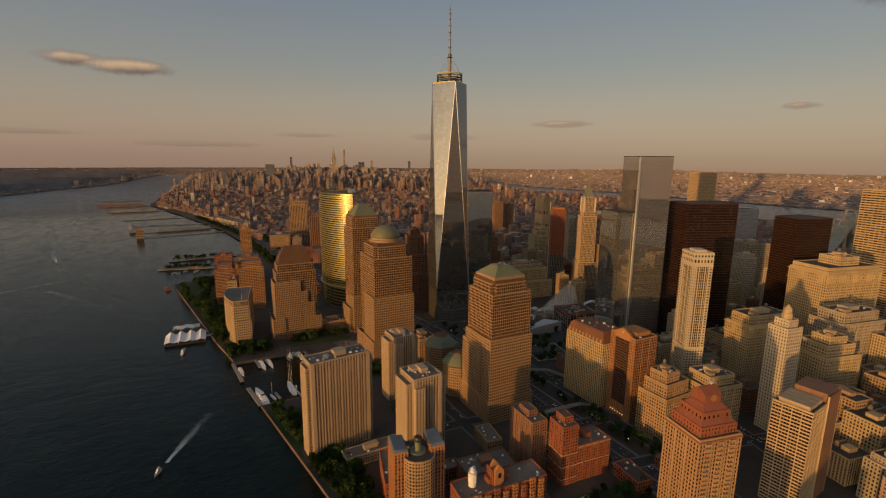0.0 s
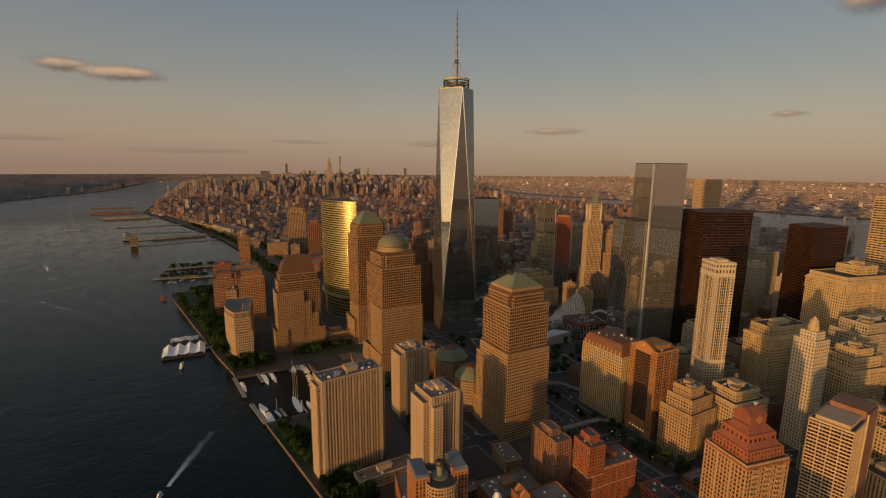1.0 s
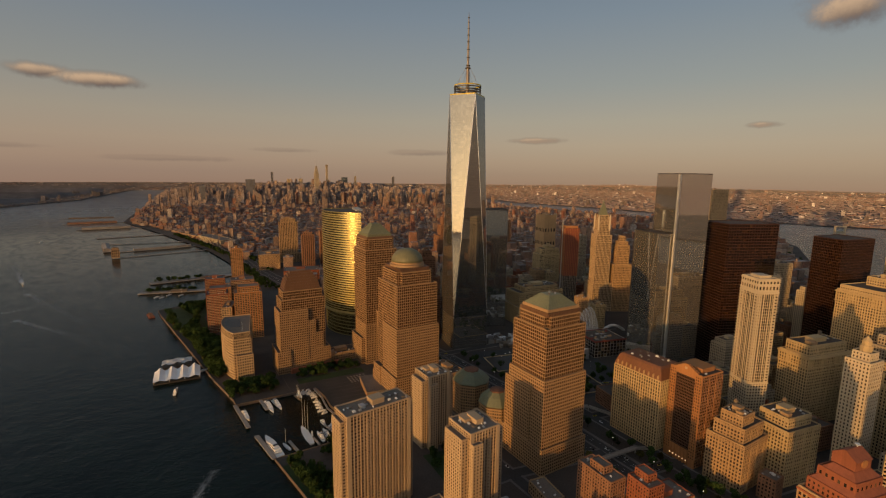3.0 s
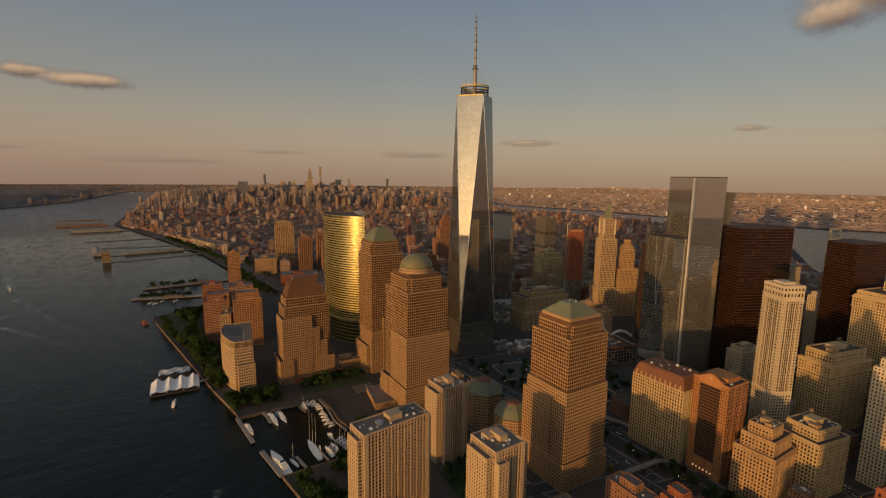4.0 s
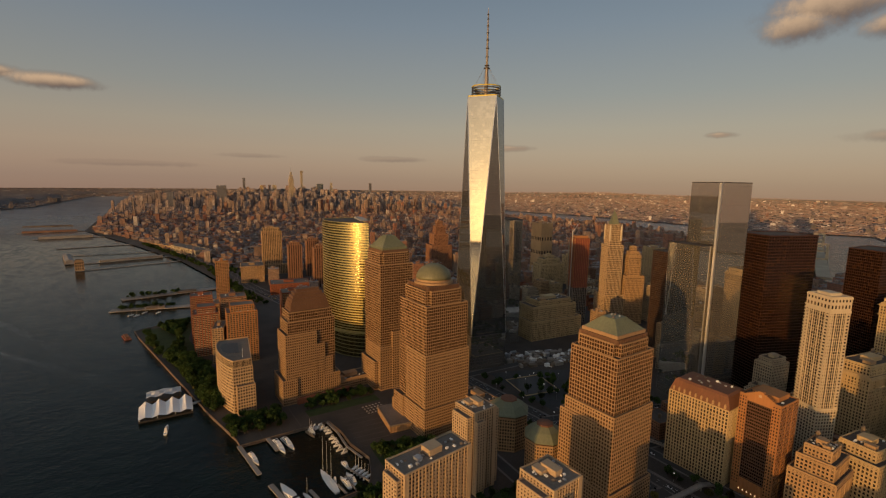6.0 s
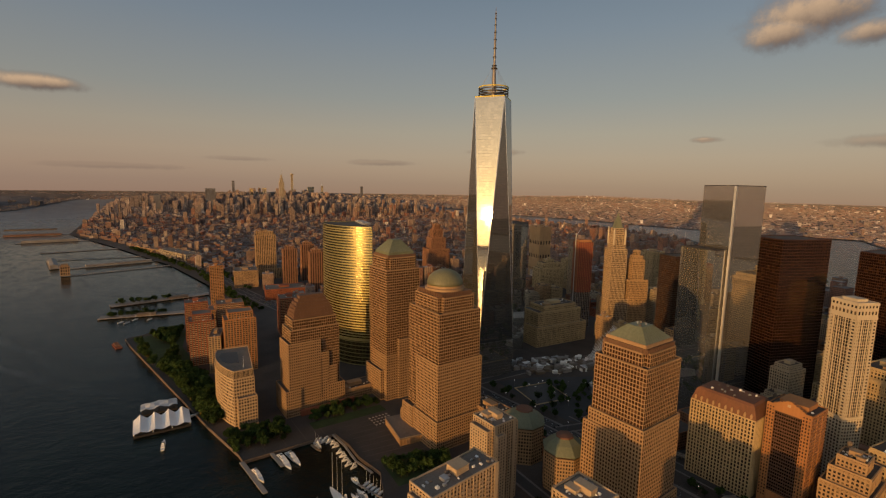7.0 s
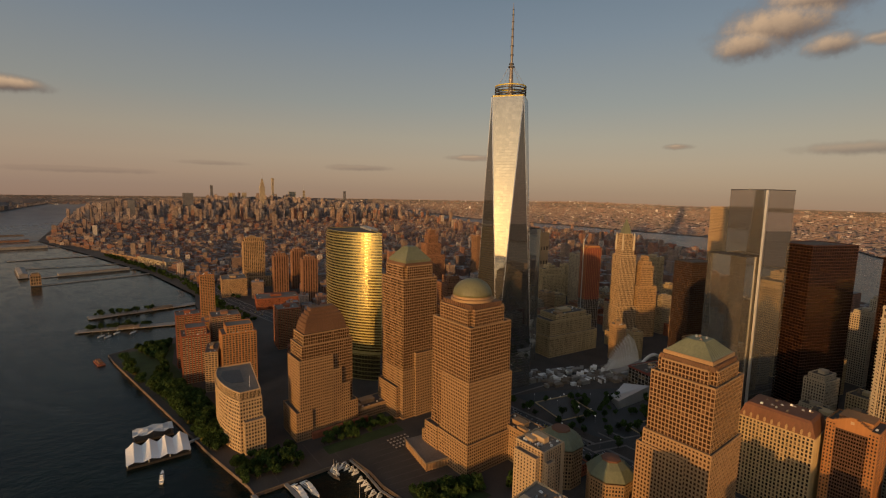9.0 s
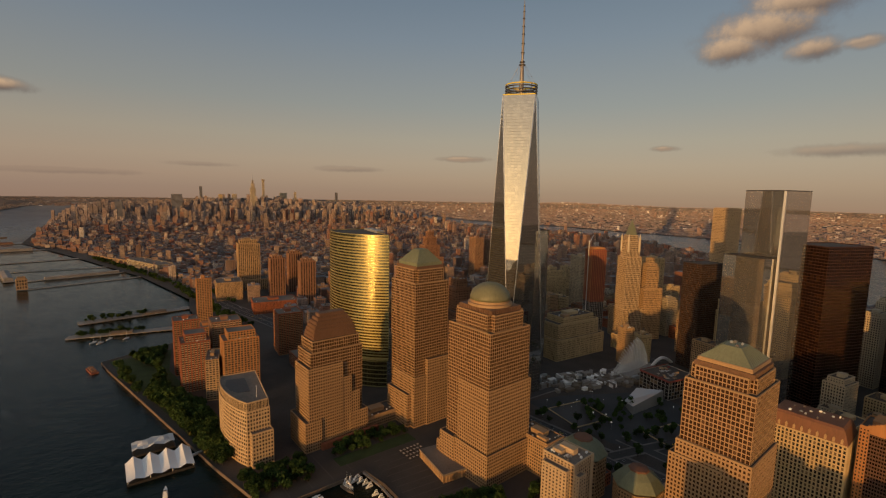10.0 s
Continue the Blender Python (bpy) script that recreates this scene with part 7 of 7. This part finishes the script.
def plant():
    rnd = random.Random(8)
    spots = []

    def patch_of(pts, count, gap=4.5):
        xs, ys = [p[0] for p in pts], [p[1] for p in pts]
        tries, made = 0, 0
        while made < count and tries < count * 30:
            tries += 1
            x, y = rnd.uniform(min(xs), max(xs)), rnd.uniform(min(ys), max(ys))
            inside = False
            for (xa, ya), (xb, yb) in zip(pts, pts[1:] + pts[:1]):
                if (ya > y) != (yb > y) and x < (xb - xa) * (y - ya) / (yb - ya) + xa:
                    inside = not inside
            if inside and all(abs(x - a) + abs(y - b) > gap for a, b in spots):
                spots.append((x, y))
                made += 1

    patch_of([(14, 780), (26, 800), (28, 900), (6, 1000), (5, 1100), (30, 1200), (-20, 1200), (10, 1090), (-22, 1010), (-4, 930), (8, 800)], 330, 3.2)
    patch_of([(16, 780), (30, 790), (30, 930), (14, 980), (4, 1000), (-16, 1000), (-2, 930), (12, 800)], 150, 2.6)
    patch_of([(-38, 1060), (-22, 1010), (-36, 1140), (-52, 1160)], 14)
    patch_of([(24, 705), (84, 700), (84, 742), (22, 750)], 55)
    patch_of([(64, 470), (74, 440), (120, 445), (84, 490), (64, 530), (56, 528)], 80, 3.0)
    patch_of([(88, 520), (112, 500), (124, 470), (150, 480), (128, 530), (116, 540), (92, 540)], 40, 3.4)
    patch_of([(86, 350), (118, 345), (118, 375), (100, 420), (76, 412), (80, 380)], 90, 3.2)
    patch_of([(150, 570), (205, 560), (200, 586), (146, 600)], 45)
    patch_of([(180, 400), (240, 430), (240, 470), (185, 470)], 30)
    patch_of([(392, 660), (440, 640), (545, 590), (510, 485), (420, 485), (384, 560)], 70, 6)
    patch_of([(380, 250), (395, 250), (392, 380), (384, 380)], 16)
    patch_of([(326, 200), (331, 200), (331, 520), (318, 690), (313, 690), (326, 520)], 30, 8)
    patch_of([(374, 200), (379, 200), (379, 520), (362, 690), (357, 690), (374, 520)], 26, 8)
    patch_of([(262, 262), (330, 250), (338, 228), (300, 200), (262, 205)], 26, 7)
    patch_of([(90, 300), (110, 290), (118, 340), (84, 345)], 34, 3.6)
    patch_of([(225, 545), (260, 545), (260, 556), (225, 556)], 8)
    patch_of([(112, 722), (205, 718), (205, 738), (112, 742)], 34, 4)
    patch_of([(205, 615), (214, 612), (222, 660), (210, 664)], 10, 4)
    patch_of([(200, 1260), (180, 1500), (160, 1800), (118, 2050), (0, 2560), (-14, 2545), (92, 2060), (140, 1800), (150, 1560), (165, 1300)], 260, 5)
    patch_of([(228, 1500), (210, 1800), (176, 2090), (60, 2560), (44, 2560), (160, 2080), (196, 1800), (216, 1500)], 120, 5)
    patch_of([(-88, 1393), (-90, 1381), (20, 1356), (22, 1366)], 26, 4)
    patch_of([(-70, 1502), (-68, 1486), (40, 1498), (40, 1512)], 26, 4)
    patch_of([(1900, 820), (2000, 900), (1900, 1000), (1750, 900)], 20, 10)
    used = set()
    woods = {0: Shape(), 1: Shape()}
    for i, (x, y) in enumerate(spots):
        k = rnd.choice((0, 1, 3, 0, 1, 3, 0, 1, 2))
        if y > 1250 or (x > 370 and y > 400) or i % 5 in (1, 3) or (i % 5 != 0 and y > 540):
            q, z = rnd.uniform(0.85, 1.3) * (1.25 if 760 < y < 1250 else 1.0), rnd.uniform(0, 6)
            for child in TREES[k].children:
                s = woods[0 if child.name.startswith("trunk") else 1]
                m = pose(x, y, 2.5, 0, 0, z * 60) @ Matrix.Diagonal((q, q, q, 1))
                n = len(s.v)
                s.v += [tuple(m @ v.co) for v in child.data.vertices]
                s.f += [tuple(n + a for a in p.vertices) for p in child.data.polygons]
            continue
        ob = TREES[k]
        m = pose(x, y, 2.5, 0, 0, rnd.uniform(0, 360)) @ Matrix.Diagonal([rnd.uniform(0.75, 1.25)] * 3 + [1])
        if k in used:
            made = copy_thing(ob, Matrix.Identity(4))
            made.matrix_basis = m
        else:
            used.add(k)
            FIRST.append((ob, m))
    for ob, m in FIRST:
        ob.matrix_basis = m
    tagged(new("tree_trunks", woods[0].mesh("tree_trunks", BARK)), "thin trunks of the trees along the highway", "trees", kind="stuff")
    tagged(new("tree_foliage", woods[1].mesh("tree_foliage", LEAVES)), "dark green foliage along the highway and square", "trees", kind="stuff")


FIRST = []
plant()

# ---------------------------------------------------------------- traffic


def car_kind(mat, label):
    root = thing("car", 0, 0, 2.6, 0, label, "car", "cars on the highway")
    s = Shape()
    s.loft([[(-2.2, -0.9, z0), (2.2, -0.9, z0), (2.2, 0.9, z0), (-2.2, 0.9, z0)] for z0 in (0.3, 0.85)])
    part("body", s, mat, root)
    s = Shape()
    s.loft([[(-1.6, -0.8, 0.85), (1.0, -0.8, 0.85), (1.0, 0.8, 0.85), (-1.6, 0.8, 0.85)], [(-1.2, -0.68, 1.4), (0.4, -0.68, 1.4), (0.4, 0.68, 1.4), (-1.2, 0.68, 1.4)]])
    part("cabin", s, GLASS_DARK, root)
    for x in (-1.4, 1.4):
        for y in (-0.9, 0.9):
            s = Shape()
            s.rod((x, y - 0.1, 0.32), (x, y + 0.1, 0.32), 0.32, sides=8)
            part("wheel", s, BLACK_STEEL, root)
    return root


CARS = [car_kind(WHITE_PAINT, "white car on the highway"), car_kind(YELLOW, "yellow cab on the highway"), car_kind(BLACK_STEEL, "black car on the highway"), car_kind(DUCT, "silver car on the highway")]


def traffic():
    rnd = random.Random(14)
    used = set()
    for _ in range(230):
        k = rnd.randrange(len(HIGHWAY) - 4)
        a, b = Vector(HIGHWAY[k]), Vector(HIGHWAY[k + 1])
        u = (b - a).normalized()
        n = Vector((u.y, -u.x))
        lane = rnd.choice((-10.5, -7, -3.5, 3.5, 7, 10.5))
        p = a + (b - a) * rnd.random() + n * lane
        m = pose(p.x, p.y, 2.6, 0, 0, math.degrees(math.atan2(u.y, u.x)) + (180 if lane < 0 else 0))
        if rnd.random() < 0.45:
            path = rnd.choice(STREETS)
            k = rnd.randrange(len(path) - 1)
            a, b = Vector(path[k]), Vector(path[k + 1])
            u = (b - a).normalized()
            p = a + (b - a) * rnd.random() + Vector((u.y, -u.x)) * rnd.choice((-4, -1.6, 1.6, 4))
            m = pose(p.x, p.y, 2.64, 0, 0, math.degrees(math.atan2(u.y, u.x)))
        i = rnd.randrange(4)
        if i in used:
            copy_thing(CARS[i], m)
        else:
            used.add(i)
            CARS[i].matrix_basis = m


traffic()


# ---------------------------------------------------------------- street lamps round the memorial square


def street_lamp():
    root = thing("street_lamp", 0, 0, 2.6, 0, "tall grey steel street lamp, lit white", "street lamp", "street lamps")
    s = Shape()
    s.turned(((0.16, 0), (0.16, 0.4), (0.09, 0.6), (0.06, 8.6)), 8)
    part("pole", s, SPIRE_STEEL, root)
    s = Shape()
    s.turned(((0.1, 8.6), (0.42, 8.8), (0.45, 9.2), (0.2, 9.5)), 8)
    part("lantern", s, LAMP_WHITE, root, "lit white lantern")
    return root


def set_lamps():
    rnd = random.Random(77)
    first = street_lamp()
    spots = [(rnd.uniform(392, 545), rnd.uniform(490, 672)) for _ in range(16)]
    spots += [(366 - (y - 520) * 0.075 if y > 520 else 371, y) for y in range(240, 690, 50)]
    spots = [p for p in spots if not (395 < p[0] < 520 and 500 < p[1] < 560 and int(p[0]) % 2)]
    first.matrix_basis = pose(*spots[0], 2.6)
    for x, y in spots[1:]:
        copy_thing(first, pose(x, y, 2.6))


set_lamps()
